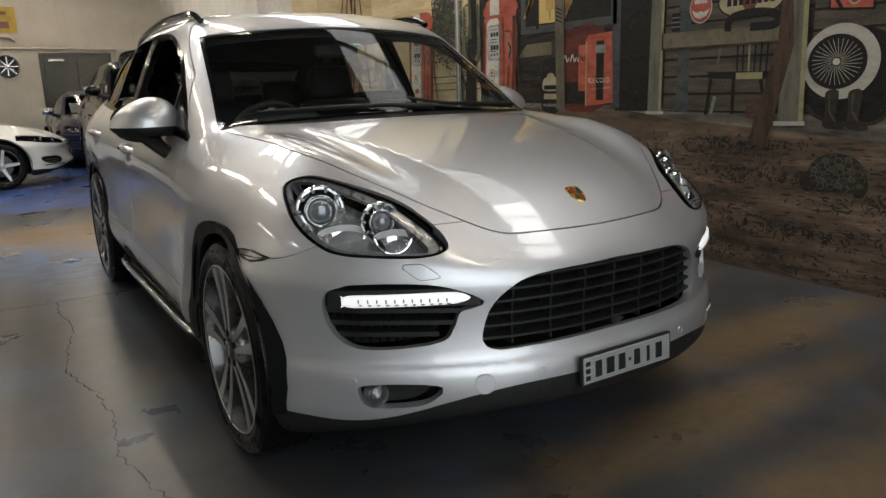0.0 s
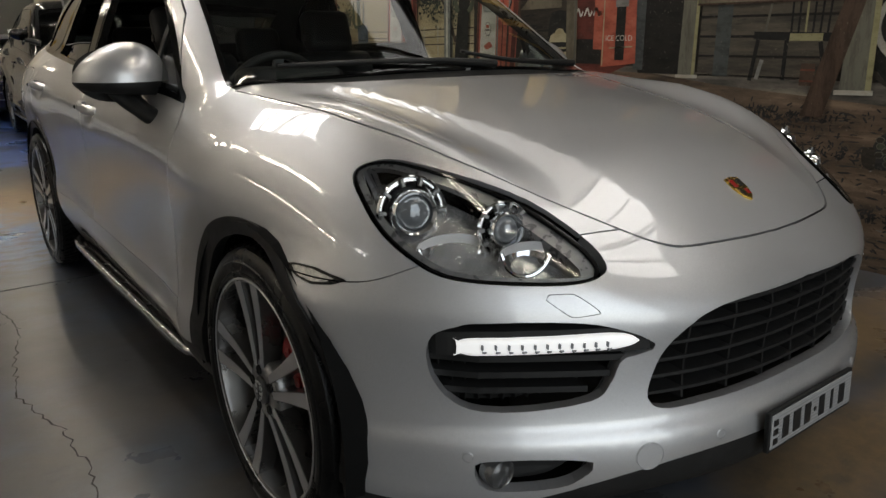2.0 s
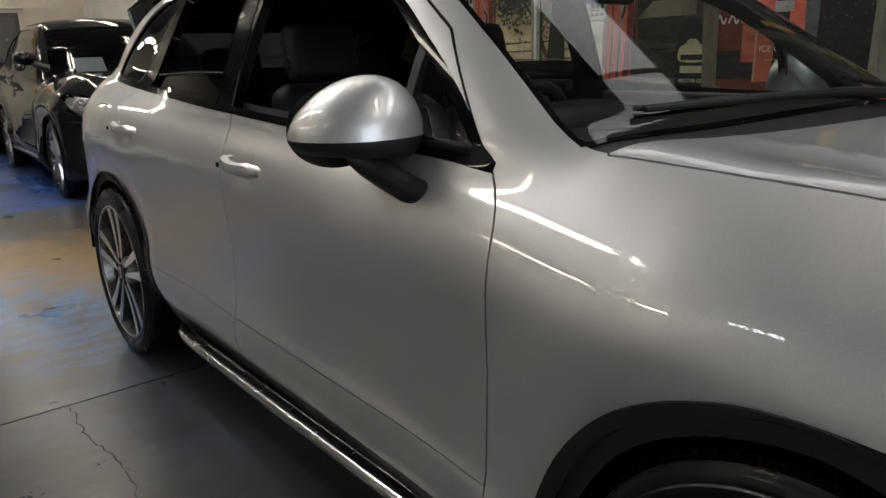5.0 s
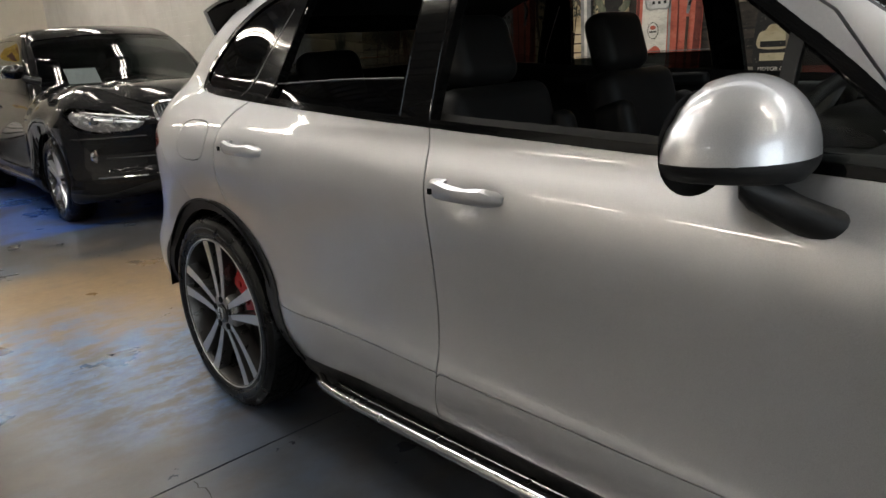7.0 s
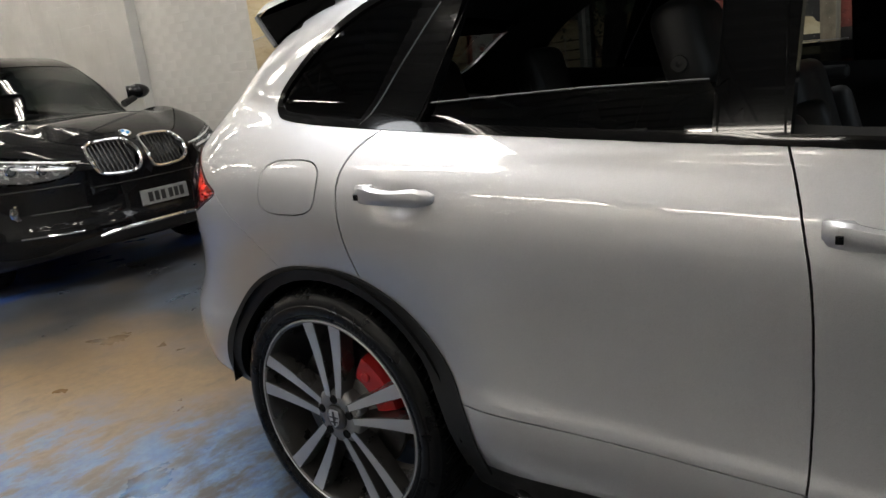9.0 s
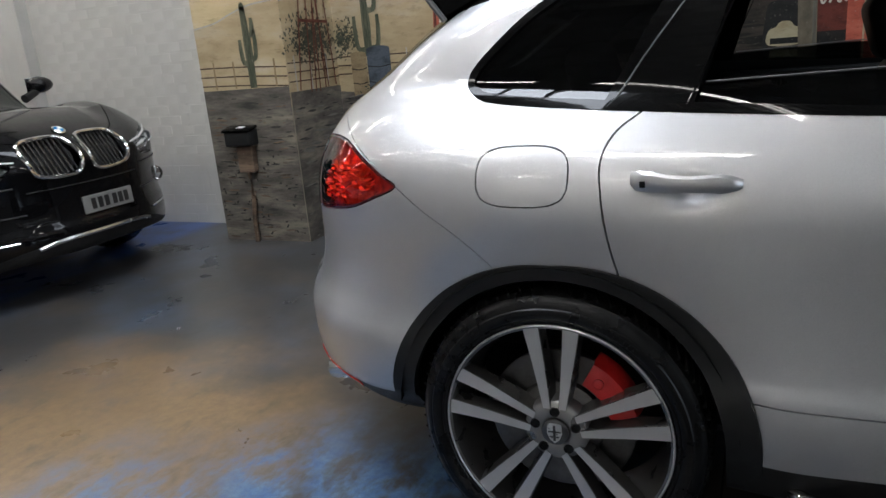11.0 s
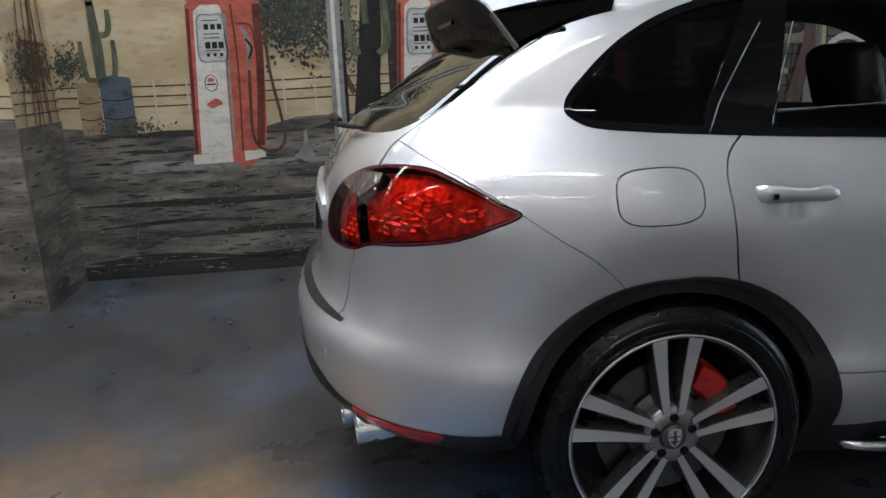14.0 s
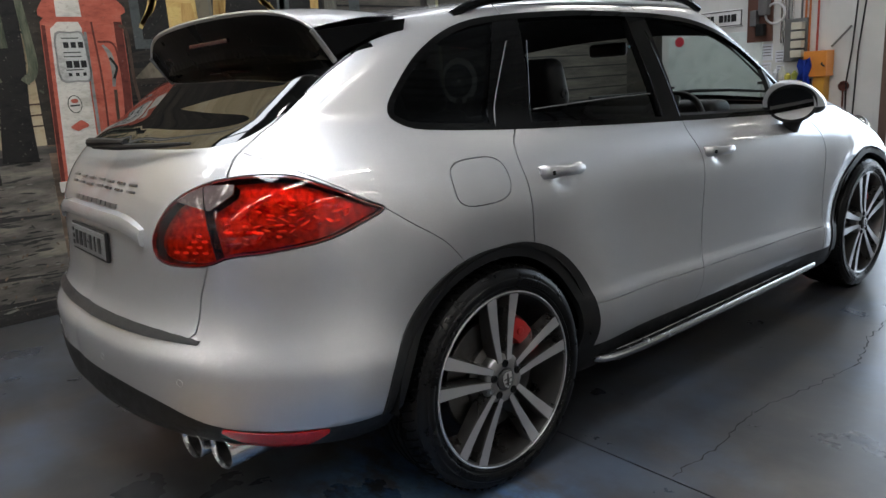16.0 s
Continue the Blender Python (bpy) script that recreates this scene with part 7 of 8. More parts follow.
M_RED = brush("red", (.30, .045, .022), (.46, .085, .04), 4, c=(.50, .13, .07))
M_REDDARK = brush("dark_red", (.10, .018, .012), (.20, .035, .02), 5)
M_WHITE = brush("white", (.42, .39, .33), (.60, .57, .50), 4)
M_GREYP = brush("grey", (.20, .20, .19), (.34, .34, .32), 6)
M_GREEN = brush("cactus", (.06, .075, .045), (.15, .165, .10), 9, (1, 4, .7), c=(.24, .24, .15))
M_LEAF = brush("leaf", (.045, .05, .032), (.11, .115, .075), 14)
M_BLUE = brush("barrel_blue", (.045, .06, .08), (.12, .15, .19), 6)
M_TREE = brush("tree", (.02, .022, .016), (.05, .055, .04), 14)
M_DIAL = brush("dial", (.30, .30, .28), (.46, .46, .43), 9)
M_TAN = brush("barrel_tan", (.30, .20, .09), (.46, .34, .17), 6)
M_RUST = brush("rust", (.13, .035, .016), (.26, .075, .04), 10)
M_TEAL = brush("teal", (.055, .065, .065), (.10, .115, .115), 6)
M_GLOWY = brush("lamp_yellow", (.52, .30, .05), (.66, .46, .12), 5)
M_ORANGE = brush("curtain", (.42, .20, .03), (.58, .36, .08), 9, (1, 4, .6))
M_BROWN = brush("brown", (.05, .028, .016), (.12, .07, .045), 7, (1, 2, .5))
M_CREAM = brush("cream", (.46, .38, .20), (.58, .50, .30), 5)
M_EARTH = brush("red_earth", (.10, .06, .035), (.17, .105, .065), 5, (1, .8, 3))
M_INK = brush("ink", (.01, .01, .01), (.02, .02, .02), 8)

mural = thing("mural", "desert filling station mural painted on the wall", "mural")


class Face:
    """A wall face to paint on: place(u, v, layer) gives the point in the room."""
    def __init__(self, kind):
        self.kind = kind

    def at(self, u, v, layer):
        d = .0012 * (layer + 1)
        if self.kind == "wall":
            return (RIGHT - d, u, v)
        if self.kind == "pier":
            return (1.84 - d, u, v)
        return (u, 5.53 - d, v)


WALL, PIER, FLANK = Face("wall"), Face("pier"), Face("flank")


def paint(name, pts, mat, layer, face=WALL, parent=None):
    bm = bmesh.new()
    f = bm.faces.new([bm.verts.new(face.at(u, v, layer)) for u, v in pts])
    bm.normal_update()
    want = Vector((0, -1, 0)) if face.kind == "flank" else Vector((-1, 0, 0))
    if f.normal.dot(want) < 0:
        f.normal_flip()
    return part(name, bm, mat, parent or mural)


def rect(name, u0, u1, v0, v1, mat, layer, face=WALL, parent=None):
    return paint(name, [(u0, v0), (u1, v0), (u1, v1), (u0, v1)], mat, layer, face, parent)


def oval(name, u, v, ru, rv, mat, layer, face=WALL, n=36, parent=None):
    return paint(name, [(u + ru * math.cos(a), v + rv * math.sin(a)) for a in np.linspace(0, 2 * math.pi, n + 1)[:-1]], mat, layer, face, parent)


def ribbon(pts, width):
    p = np.array(pts, float)
    w = np.full(len(p), width) if np.isscalar(width) else np.array(width, float)
    d = np.gradient(p, axis=0)
    n = np.stack([-d[:, 1], d[:, 0]], 1) / np.maximum(np.linalg.norm(d, axis=1), 1e-9)[:, None]
    return np.concatenate([p + n * w[:, None] / 2, (p - n * w[:, None] / 2)[::-1]]).tolist()


def stroke(name, pts, width, mat, layer, face=WALL, smooth=True, parent=None):
    p = loop(pts, 6, False) if smooth and len(pts) > 2 else np.array(pts, float)
    if not np.isscalar(width):
        width = np.interp(np.linspace(0, 1, len(p)), np.linspace(0, 1, len(width)), width)
    return paint(name, ribbon(p, width), mat, layer, face, parent)


def dabs(name, centres, size, mat, layer, face=WALL, squash=.45):
    """Many small brush dabs in one mesh."""
    bm = bmesh.new()
    for u, v in centres:
        a, r = random.uniform(0, math.pi), size * random.uniform(.6, 1.4)
        ring = []
        for k in range(6):
            t = k * math.pi / 3
            x, y = r * math.cos(t), r * squash * math.sin(t)
            ring.append(bm.verts.new(face.at(u + x * math.cos(a) - y * math.sin(a), v + x * math.sin(a) + y * math.cos(a), layer + random.uniform(0, .8))))
        bm.faces.new(ring)
    ob = part(name, bm, mat, mural)
    return tagged(ob, kind="stuff")


def words(text, u, v, size, mat, layer, face=WALL):
    c = bpy.data.curves.new("lettering", "FONT")
    c.body, c.size, c.align_x, c.align_y = text, size, "CENTER", "CENTER"
    tmp = new("tmp", c)
    bpy.context.view_layer.update()
    me = bpy.data.meshes.new_from_object(tmp)
    bpy.data.objects.remove(tmp)
    for q in me.vertices:
        q.co = face.at(u - q.co.x, v + q.co.y, layer)
    me.name = "lettering"
    link("lettering", me, mat, mural)


def streaks(count, us, vs, mat, layer, face, size):
    """Short flat brush strokes lying along the ground, in one mesh."""
    bm = bmesh.new()
    for _ in range(count):
        u, v = random.uniform(*us), random.uniform(*vs)
        r = min(size * random.uniform(.25, 1.3), u - us[0] + .01, us[1] - u + .01)
        h, lean = r * random.uniform(.04, .12) + .002, random.uniform(-.10, .10)
        ring = [(-r, 0), (-r * .5, -h * random.uniform(.5, 1.2)), (r * .3, -h), (r, 0), (r * .4, h * random.uniform(.5, 1.2)), (-r * .4, h)]
        lay = layer + random.uniform(0, .8)
        bm.faces.new([bm.verts.new(face.at(u + x, v + y + x * lean, lay)) for x, y in ring])
    return tagged(part("earth_stroke", bm, mat, mural), kind="stuff")


M_SOIL = brush("soil", (.045, .042, .039), (.07, .066, .060), 6)
M_SMUDGE = brush("smudge", (.10, .095, .085), (.16, .15, .13), 6)
random.seed(21)
# sky, hills and ground
rect("painted_sky", 3.36, 5.53, 1.0, TOP, M_SKY, 0)
rect("painted_sky", 5.53, 6.30, 1.0, TOP, M_SKY, 0, PIER)
rect("painted_sky", 1.84, RIGHT, 1.0, TOP, M_SKY, 0, FLANK)
hill = [(3.36, 1.86), (3.8, 1.84), (4.3, 1.82), (4.7, 1.835), (5.1, 1.87), (5.3, 1.845), (5.53, 1.80)]
paint("painted_hill", [(5.53, 1.0), (3.36, 1.0), *loop(hill, 4, False)], M_HILL, 1)
stroke("hill_line", hill, .012, M_PALE, 2)
flank_hill = [(1.84, 1.72), (2.0, 1.76), (2.2, 1.83), (2.35, 1.79), (2.52, 1.80)]
paint("painted_hill", [(RIGHT, 1.0), (1.84, 1.0), *loop(flank_hill, 4, False)], M_HILL, 1, FLANK)
stroke("hill_line", flank_hill, .012, M_PALE, 2, FLANK)
pier_hill = [(5.53, 1.735), (5.78, 1.715), (5.95, 1.67), (6.1, 1.62), (6.30, 1.59)]
paint("painted_hill", [(6.30, 1.0), (5.53, 1.0), *loop(pier_hill, 4, False)], M_HILL, 1, PIER)
stroke("hill_line", pier_hill, .012, M_PALE, 2, PIER)
for k in range(7):
    z = 1.95 + k * .16
    stroke("cloud_streak", [(5.4 - random.uniform(0, .4), z), (4.7, z + .05), (4.0 + random.uniform(-.3, .3), z + random.uniform(-.04, .08))], [.004, .035, .003], M_PALE if k % 2 else M_HILL, 1)
paint("painted_ground", [(5.53, 0), (5.53, 1.05), (5.2, 1.02), (4.8, .96), (4.4, .96), (4.0, 1.06), (3.36, 1.07), (3.36, 0)], M_DIRT, 3)
rect("painted_ground", 5.53, 6.30, 0, 1.145, M_DIRT, 3, PIER)
rect("painted_ground", 1.84, RIGHT, 0, 1.10, M_DIRT, 3, FLANK)
streaks(60, (1.86, 2.5), (.02, 1.05), M_SOIL, 4, FLANK, .05)
streaks(60, (1.86, 2.5), (.02, 1.0), M_SMUDGE, 5, FLANK, .08)
streaks(50, (5.55, 6.28), (.02, 1.10), M_SOIL, 4, PIER, .05)
streaks(50, (5.55, 6.28), (.02, 1.08), M_DIRT2, 5, PIER, .05)
streaks(110, (3.42, 5.5), (.02, 1.0), M_BLACKEARTH, 5, WALL, .05)
streaks(260, (3.42, 5.5), (.02, 1.0), M_SOIL, 5, WALL, .06)
streaks(120, (3.42, 5.5), (.02, .95), M_SMUDGE, 6, WALL, .03)
for y0, y1, z, w in ((5.3, 4.0, .98, .05), (5.2, 4.6, .88, .03), (5.5, 3.4, .52, .055), (5.4, 4.2, .36, .03), (4.9, 3.4, .27, .05), (5.5, 4.4, .12, .06), (4.6, 3.4, .10, .05), (4.1, 3.4, .66, .04), (3.9, 3.4, .98, .06)):
    stroke("earth_streak", [(y0, z), ((y0 + y1) / 2, z + random.uniform(-.03, .03)), (y1, z + random.uniform(-.02, .02))], [.004, w, w * .7, .004], M_BLACKEARTH, 4)
rect("painted_kerb", 5.53, 3.36, 0, .10, M_BLACKEARTH, 4)
paint("kerb_stone", [(5.12, .805), (3.72, .775), (3.72, .745), (5.12, .73)], M_GREYP, 5)
dabs("pebbles", [(random.uniform(3.4, 5.5), random.uniform(.05, .72)) for _ in range(150)], .012, M_DIRT2, 5)
dabs("pale_pebbles", [(random.uniform(3.4, 5.5), random.uniform(.1, .7)) for _ in range(35)], .008, M_GREYP, 5)
dabs("pebbles", [(random.uniform(5.55, 6.28), random.uniform(.05, .7)) for _ in range(70)], .013, M_BLACKEARTH, 5, PIER)

# fence
for z in (1.30, 1.235, 1.17):
    stroke("fence_rail", [(5.53, z + .01), (4.7, z), (3.36, z + .02)], .010, M_BROWN, 4)
    stroke("fence_rail", [(5.53, z - .02), (5.9, z), (6.30, z + .01)], .009, M_BROWN, 4, PIER)
    stroke("fence_rail", [(1.84, z), (RIGHT, z)], .009, M_BROWN, 4, FLANK, False)
for y in np.arange(3.44, 5.5, .21):
    rect("fence_post", y, y + .011, 1.08, 1.34, M_PALE, 5)
for y in (5.62, 5.80, 5.98, 6.16):
    rect("fence_post", y, y + .016, 1.15, 1.345, M_TAN, 5, PIER)
for x in (1.92, 2.12, 2.34):
    rect("fence_post", x, x + .016, 1.10, 1.35, M_PALE, 5, FLANK)


def cactus(u, v, h, face, arms, wide=.05):
    stroke("cactus_stem", [(u, v), (u, v + h * .5), (u + .01, v + h)], [wide, wide * 1.15, wide * .75], M_GREEN, 6, face)
    oval("cactus_tip", u + .01, v + h, wide * .37, wide * .5, M_GREEN, 6, face, 14)
    for du, z0, rise in arms:
        stroke("cactus_arm", [(u, v + z0), (u + du * .8, v + z0 + .01), (u + du, v + z0 + rise * .5), (u + du, v + z0 + rise)], [wide * .7, wide * .6, wide * .6, wide * .45], M_GREEN, 7, face)
    for k in (-.25, .25):
        stroke("cactus_rib", [(u + k * wide, v + .03), (u + k * wide, v + h * .95)], wide * .10, M_LEAF, 8, face, False)


cactus(5.83, 1.15, .56, PIER, ((.065, .17, .17), (-.065, .2, .2), (-.055, .36, .12)), .06)
cactus(5.235, 1.30, .54, WALL, ((.10, .05, .25), (-.10, .06, .24), (-.09, .33, .16)), .062)
# shrub and derrick
dabs("shrub", [(2.18 + random.gauss(0, .14), 1.46 + random.gauss(0, .085)) for _ in range(800)], .014, M_LEAF, 6, FLANK)
dabs("shrub", [(5.45 + random.gauss(0, .05), 1.44 + random.gauss(0, .06)) for _ in range(220)], .013, M_LEAF, 6)
for a, b2 in (((1.96, 1.10), (2.20, 2.5)), ((2.10, 1.08), (2.23, 2.5)), ((2.22, 1.08), (2.27, 2.5)), ((2.30, 1.10), (2.30, 2.5)), ((2.45, 1.11), (2.34, 2.5)), ((2.16, 1.08), (2.34, 2.5)), ((2.34, 1.1), (2.22, 2.5))):
    stroke("derrick_leg", [a, b2], .014, M_RUST, 8, FLANK, False)
stroke("derrick_bar", [(2.04, 1.59), (2.42, 1.58)], .022, M_RUST, 9, FLANK, False)
# barrels
for u, ru, z0, z1, mat in ((5.33, .068, 1.0, 1.325, M_TAN), (5.155, .10, .99, 1.35, M_BLUE)):
    rect("barrel", u - ru, u + ru, z0, z1, mat, 9)
    oval("barrel_top", u, z1, ru, ru * .22, mat, 10)
    for q in (.33, .66):
        stroke("barrel_hoop", [(u - ru, z0 + (z1 - z0) * q), (u, z0 + (z1 - z0) * q - .012), (u + ru, z0 + (z1 - z0) * q)], .007, M_DARK, 10)
dabs("weed_clump", [(5.12 + random.gauss(0, .09), 1.04 + random.gauss(0, .03)) for _ in range(260)], .011, M_LEAF, 11)


def pump(u, s=1.0):
    """A red and white petrol pump, its white face at u."""
    def r(name, a, b2, z0, z1, mat, layer):
        rect(name, u + a, u + b2, z0, z1, mat, layer)
    paint("pump_side", loop([(u - .05, .82), (u - .06, 1.8), (u - .11, 1.9), (u - .27, 1.90), (u - .32, 1.84), (u - .31, 1.3), (u - .26, .83)], 4), M_RED, 9)
    paint("pump_body", [(u + .20, .80), (u + .155, 1.80), (u + .10, 1.86), (u - .10, 1.86), (u - .12, 1.8), (u - .10, .80)], M_RED, 10)
    paint("pump_face", [(u + .155, .84), (u + .105, 1.76), (u + .06, 1.80), (u - .06, 1.80), (u - .075, 1.76), (u - .05, .84)], M_WHITE, 11)
    paint("pump_crown", loop([(u + .13, 1.82), (u + .12, 1.93), (u + .05, 1.965), (u - .2, 1.97), (u - .31, 1.93), (u - .32, 1.84)], 4), M_RED, 11)
    paint("pump_crown_stripe", [(u + .06, 1.83), (u + .055, 1.963), (u - .08, 1.968), (u - .085, 1.83)], M_WHITE, 12)
    paint("dial_panel", loop([(u + .095, 1.45), (u + .10, 1.6), (u + .085, 1.735), (u, 1.74), (u - .075, 1.735), (u - .085, 1.6), (u - .085, 1.45), (u, 1.44)], 3), M_GREYP, 12)
    paint("dial_panel", loop([(u + .085, 1.46), (u + .09, 1.6), (u + .075, 1.725), (u, 1.73), (u - .065, 1.725), (u - .075, 1.6), (u - .075, 1.46), (u, 1.45)], 3), M_DIAL, 13)
    for k in range(3):
        r("dial_figure", .048 - k * .042, .018 - k * .042, 1.645, 1.68, M_INK, 14)
        r("dial_figure", .050 - k * .042, .016 - k * .042, 1.525, 1.568, M_INK, 14)
        r("dial_figure", .046 - k * .042, .026 - k * .042, 1.475, 1.495, M_INK, 14)
    for z in (1.70, 1.615, 1.59, 1.51):
        r("dial_line", .055, -.045, z, z + .006, M_INK, 14)
    oval("pump_disc", u + .04, 1.305, .042, .055, M_INK, 12)
    oval("pump_disc", u + .04, 1.305, .037, .050, M_WHITE, 13)
    oval("pump_mark", u + .04, 1.325, .022, .014, M_RED, 14)
    r("pump_mark", .068, .012, 1.292, 1.302, M_INK, 14)
    paint("pump_emblem", loop([(u + .085, 1.165), (u + .06, 1.185), (u + .02, 1.205), (u - .01, 1.185), (u - .02, 1.165), (u + .02, 1.15), (u + .05, 1.14)], 3), M_RED, 13)
    paint("pump_plinth", [(u + .21, .77), (u + .21, .835), (u - .13, .845), (u - .27, .85), (u - .27, .80), (u - .12, .775)], M_WHITE, 12)
    r("plinth_band", -.05, -.13, .775, .845, M_RED, 13)
    stroke("nozzle", [(u - .18, 1.66), (u - .215, 1.60), (u - .225, 1.50), (u - .21, 1.40)], [.014, .03, .03, .02], M_GREYP, 12)
    stroke("nozzle_guard", [(u - .21, 1.58), (u - .245, 1.52), (u - .22, 1.45)], .016, M_DARK, 13)
    stroke("pump_slot", [(u - .155, 1.68), (u - .25, 1.66), (u - .27, 1.50)], .012, M_REDDARK, 10)
    stroke("hose", [(u - .30, 1.78), (u - .34, 1.72), (u - .345, 1.40), (u - .40, 1.05), (u - .41, .92), (u - .36, .845), (u - .26, .85), (u - .20, .95), (u - .205, 1.2), (u - .215, 1.38)], .020, M_BROWN, 15)
    stroke("pump_shade", [(u + .185, .84), (u + .14, 1.78)], .022, M_REDDARK, 11, WALL, False)
    stroke("pump_shade", [(u - .07, .86), (u - .09, 1.74)], .018, M_GREYP, 12, WALL, False)
    stroke("pump_shade", [(u - .245, .88), (u - .285, 1.35), (u - .295, 1.80)], .05, M_REDDARK, 10)
    stroke("pump_edge", [(u - .12, .84), (u - .145, 1.4), (u - .135, 1.8)], .012, M_REDDARK, 12)


pump(4.505)
pump(3.125)
# tree, pole, old cactus and funnel
stroke("tree_branch", [(3.6, 1.2), (3.75, 1.5), (3.95, 1.75), (4.02, 2.1)], [.04, .03, .02, .01], M_BROWN, 8)
dabs("tree_foliage", [(min(4.18, 3.92 + random.gauss(0, .14)), 1.83 + random.gauss(0, .16)) for _ in range(1500)], .014, M_LEAF, 9)
dabs("tree_foliage", [(min(4.17, 3.96 + random.gauss(0, .12)), 1.80 + random.gauss(0, .15)) for _ in range(1500)], .017, M_TREE, 9)
dabs("tree_foliage", [(3.62 + random.gauss(0, .10), 1.55 + random.gauss(0, .12)) for _ in range(300)], .014, M_LEAF, 9)
dabs("tree_highlight", [(3.92 + random.gauss(0, .11), 1.86 + random.gauss(0, .14)) for _ in range(90)], .016, M_GREEN, 10)
rect("pole", 3.665, 3.755, .86, TOP, M_GREYP, 16)
rect("pole_light", 3.70, 3.725, .86, TOP, M_WHITE, 17)
rect("pole_shade", 3.645, 3.668, .86, 1.68, M_DARK, 16)
stroke("old_cactus", [(3.52, .98), (3.50, 1.3), (3.47, 1.6), (3.45, 2.05)], [.20, .16, .15, .12], M_DARK, 12)
for pts in ([(3.56, 1.45), (3.62, 1.62), (3.60, 1.95)], [(3.42, 1.45), (3.36, 1.55), (3.38, 1.95)], [(3.50, 1.65), (3.51, 2.05)]):
    stroke("cactus_arm", pts, [.05, .055, .04], M_GREEN, 13)
paint("funnel", [(3.965, .97), (3.945, .97), (3.94, .86), (3.895, .79), (3.93, .77), (4.01, .77), (4.045, .79), (3.975, .86)], M_GREYP, 13)

# the barn front
paint("barn_wall", [(3.36, .9), (3.36, TOP), (FRONT, TOP), (FRONT, .5), (1.0, .9)], M_BARN, 2)
paint("barn_ground", [(3.36, 0), (3.36, 1.07), (2.76, 1.05), (1.5, 1.03), (1.0, .945), (.18, .89), (-.35, .85), (-1.4, .76), (FRONT, .6), (FRONT, 0)], M_DIRT2, 4)
paint("porch_edge", [(3.36, 1.06), (1.5, 1.04), (1.0, 1.005), (-.35, .99), (-1.4, .93), (FRONT, .8), (FRONT, .6), (-1.4, .76), (-.35, .85), (.18, .89), (1.0, .945), (1.5, 1.0), (3.36, 1.02)], M_DIRT, 5)
streaks(420, (-2.6, 3.3), (.02, .84), M_BLACKEARTH, 5, WALL, .035)
streaks(260, (-2.6, 3.3), (.02, .84), M_SOIL, 5, WALL, .05)
streaks(240, (-2.6, 3.3), (.10, .82), M_EARTH, 6, WALL, .06)
streaks(140, (-2.6, 3.3), (.02, .80), M_SMUDGE, 7, WALL, .014)
streaks(260, (-1.2, 3.3), (1.03, 2.4), M_DARK, 3, WALL, .16)
for u, v, r, h in ((1.6, .74, .5, .045), (.4, .62, .45, .03), (-.6, .50, .5, .035), (2.4, .55, .6, .04), (1.1, .40, .4, .03), (.1, .30, .55, .03), (2.0, .22, .6, .04), (-1.2, .30, .6, .04), (.9, .12, .7, .05), (2.8, .10, .6, .06), (-1.0, .10, .8, .05), (.55, .80, .4, .03)):
    dabs("earth_texture", [(u + random.gauss(0, r * .55), v + random.gauss(0, h)) for _ in range(170)], .016, M_BLACKEARTH, 6, WALL, .3)
    dabs("earth_texture", [(u + random.gauss(0, r * .6), v - .05 + random.gauss(0, h)) for _ in range(70)], .012, M_EARTH, 6, WALL, .3)
dabs("pebbles", [(random.uniform(-2.5, 3.2), random.uniform(.04, .8)) for _ in range(260)], .011, M_BLACKEARTH, 7)
dabs("pale_pebbles", [(random.uniform(-2.5, 3.0), random.uniform(.06, .75)) for _ in range(60)], .007, M_GREYP, 7)
for k in range(9):
    z = 1.0 + k * .115
    for y0, y1 in ((1.16, .32), (.10, -2.6)):
        rect("barn_board", y0, y1, z + .008, z + .108, M_PLANK, 4)
        stroke("board_gap", [(y0, z + .004), (y1, z + random.uniform(-.004, .004))], .010, M_DARK, 5, WALL, False)
rect("barn_door", 1.62, 1.29, 1.0, 2.4, M_DARK, 5.5)
rect("barn_post", 1.66, 1.58, 1.02, 2.4, M_TEAL, 6)
# window with curtains and a lamp
rect("window_surround", 2.74, 1.62, 1.63, 2.5, M_TEAL, 6)
rect("window_pane", 2.68, 1.68, 1.69, 2.5, M_DARK, 7)
rect("lamp_pane", 2.50, 2.22, 1.70, 2.5, M_GLOWY, 8)
rect("window_bar", 2.54, 2.50, 1.66, 2.5, M_INK, 9)
rect("window_bar", 2.22, 2.18, 1.66, 2.5, M_INK, 9)
for k in range(4):
    stroke("curtain", [(2.69 - k * .012, 1.76 + k * .02), (2.60 - k * .01, 1.95), (2.53, 2.4)], .026, M_ORANGE if k % 2 else M_GLOWY, 9)
    stroke("curtain", [(1.70 + k * .012, 1.86 + k * .02), (1.80 + k * .01, 1.98), (1.92, 2.4)], .026, M_ORANGE if k % 2 else M_GLOWY, 9)
    stroke("curtain", [(2.19 - k * .02, 1.72 + k * .03), (2.16 - k * .02, 1.9), (2.10 - k * .02, 2.4)], .03, M_ORANGE, 8)
paint("lampshade", [(2.41, 1.80), (2.40, 1.92), (2.33, 1.92), (2.31, 1.80)], M_ORANGE, 10)
stroke("lamp_foot", [(2.36, 1.80), (2.36, 1.72)], .008, M_INK, 10, WALL, False)
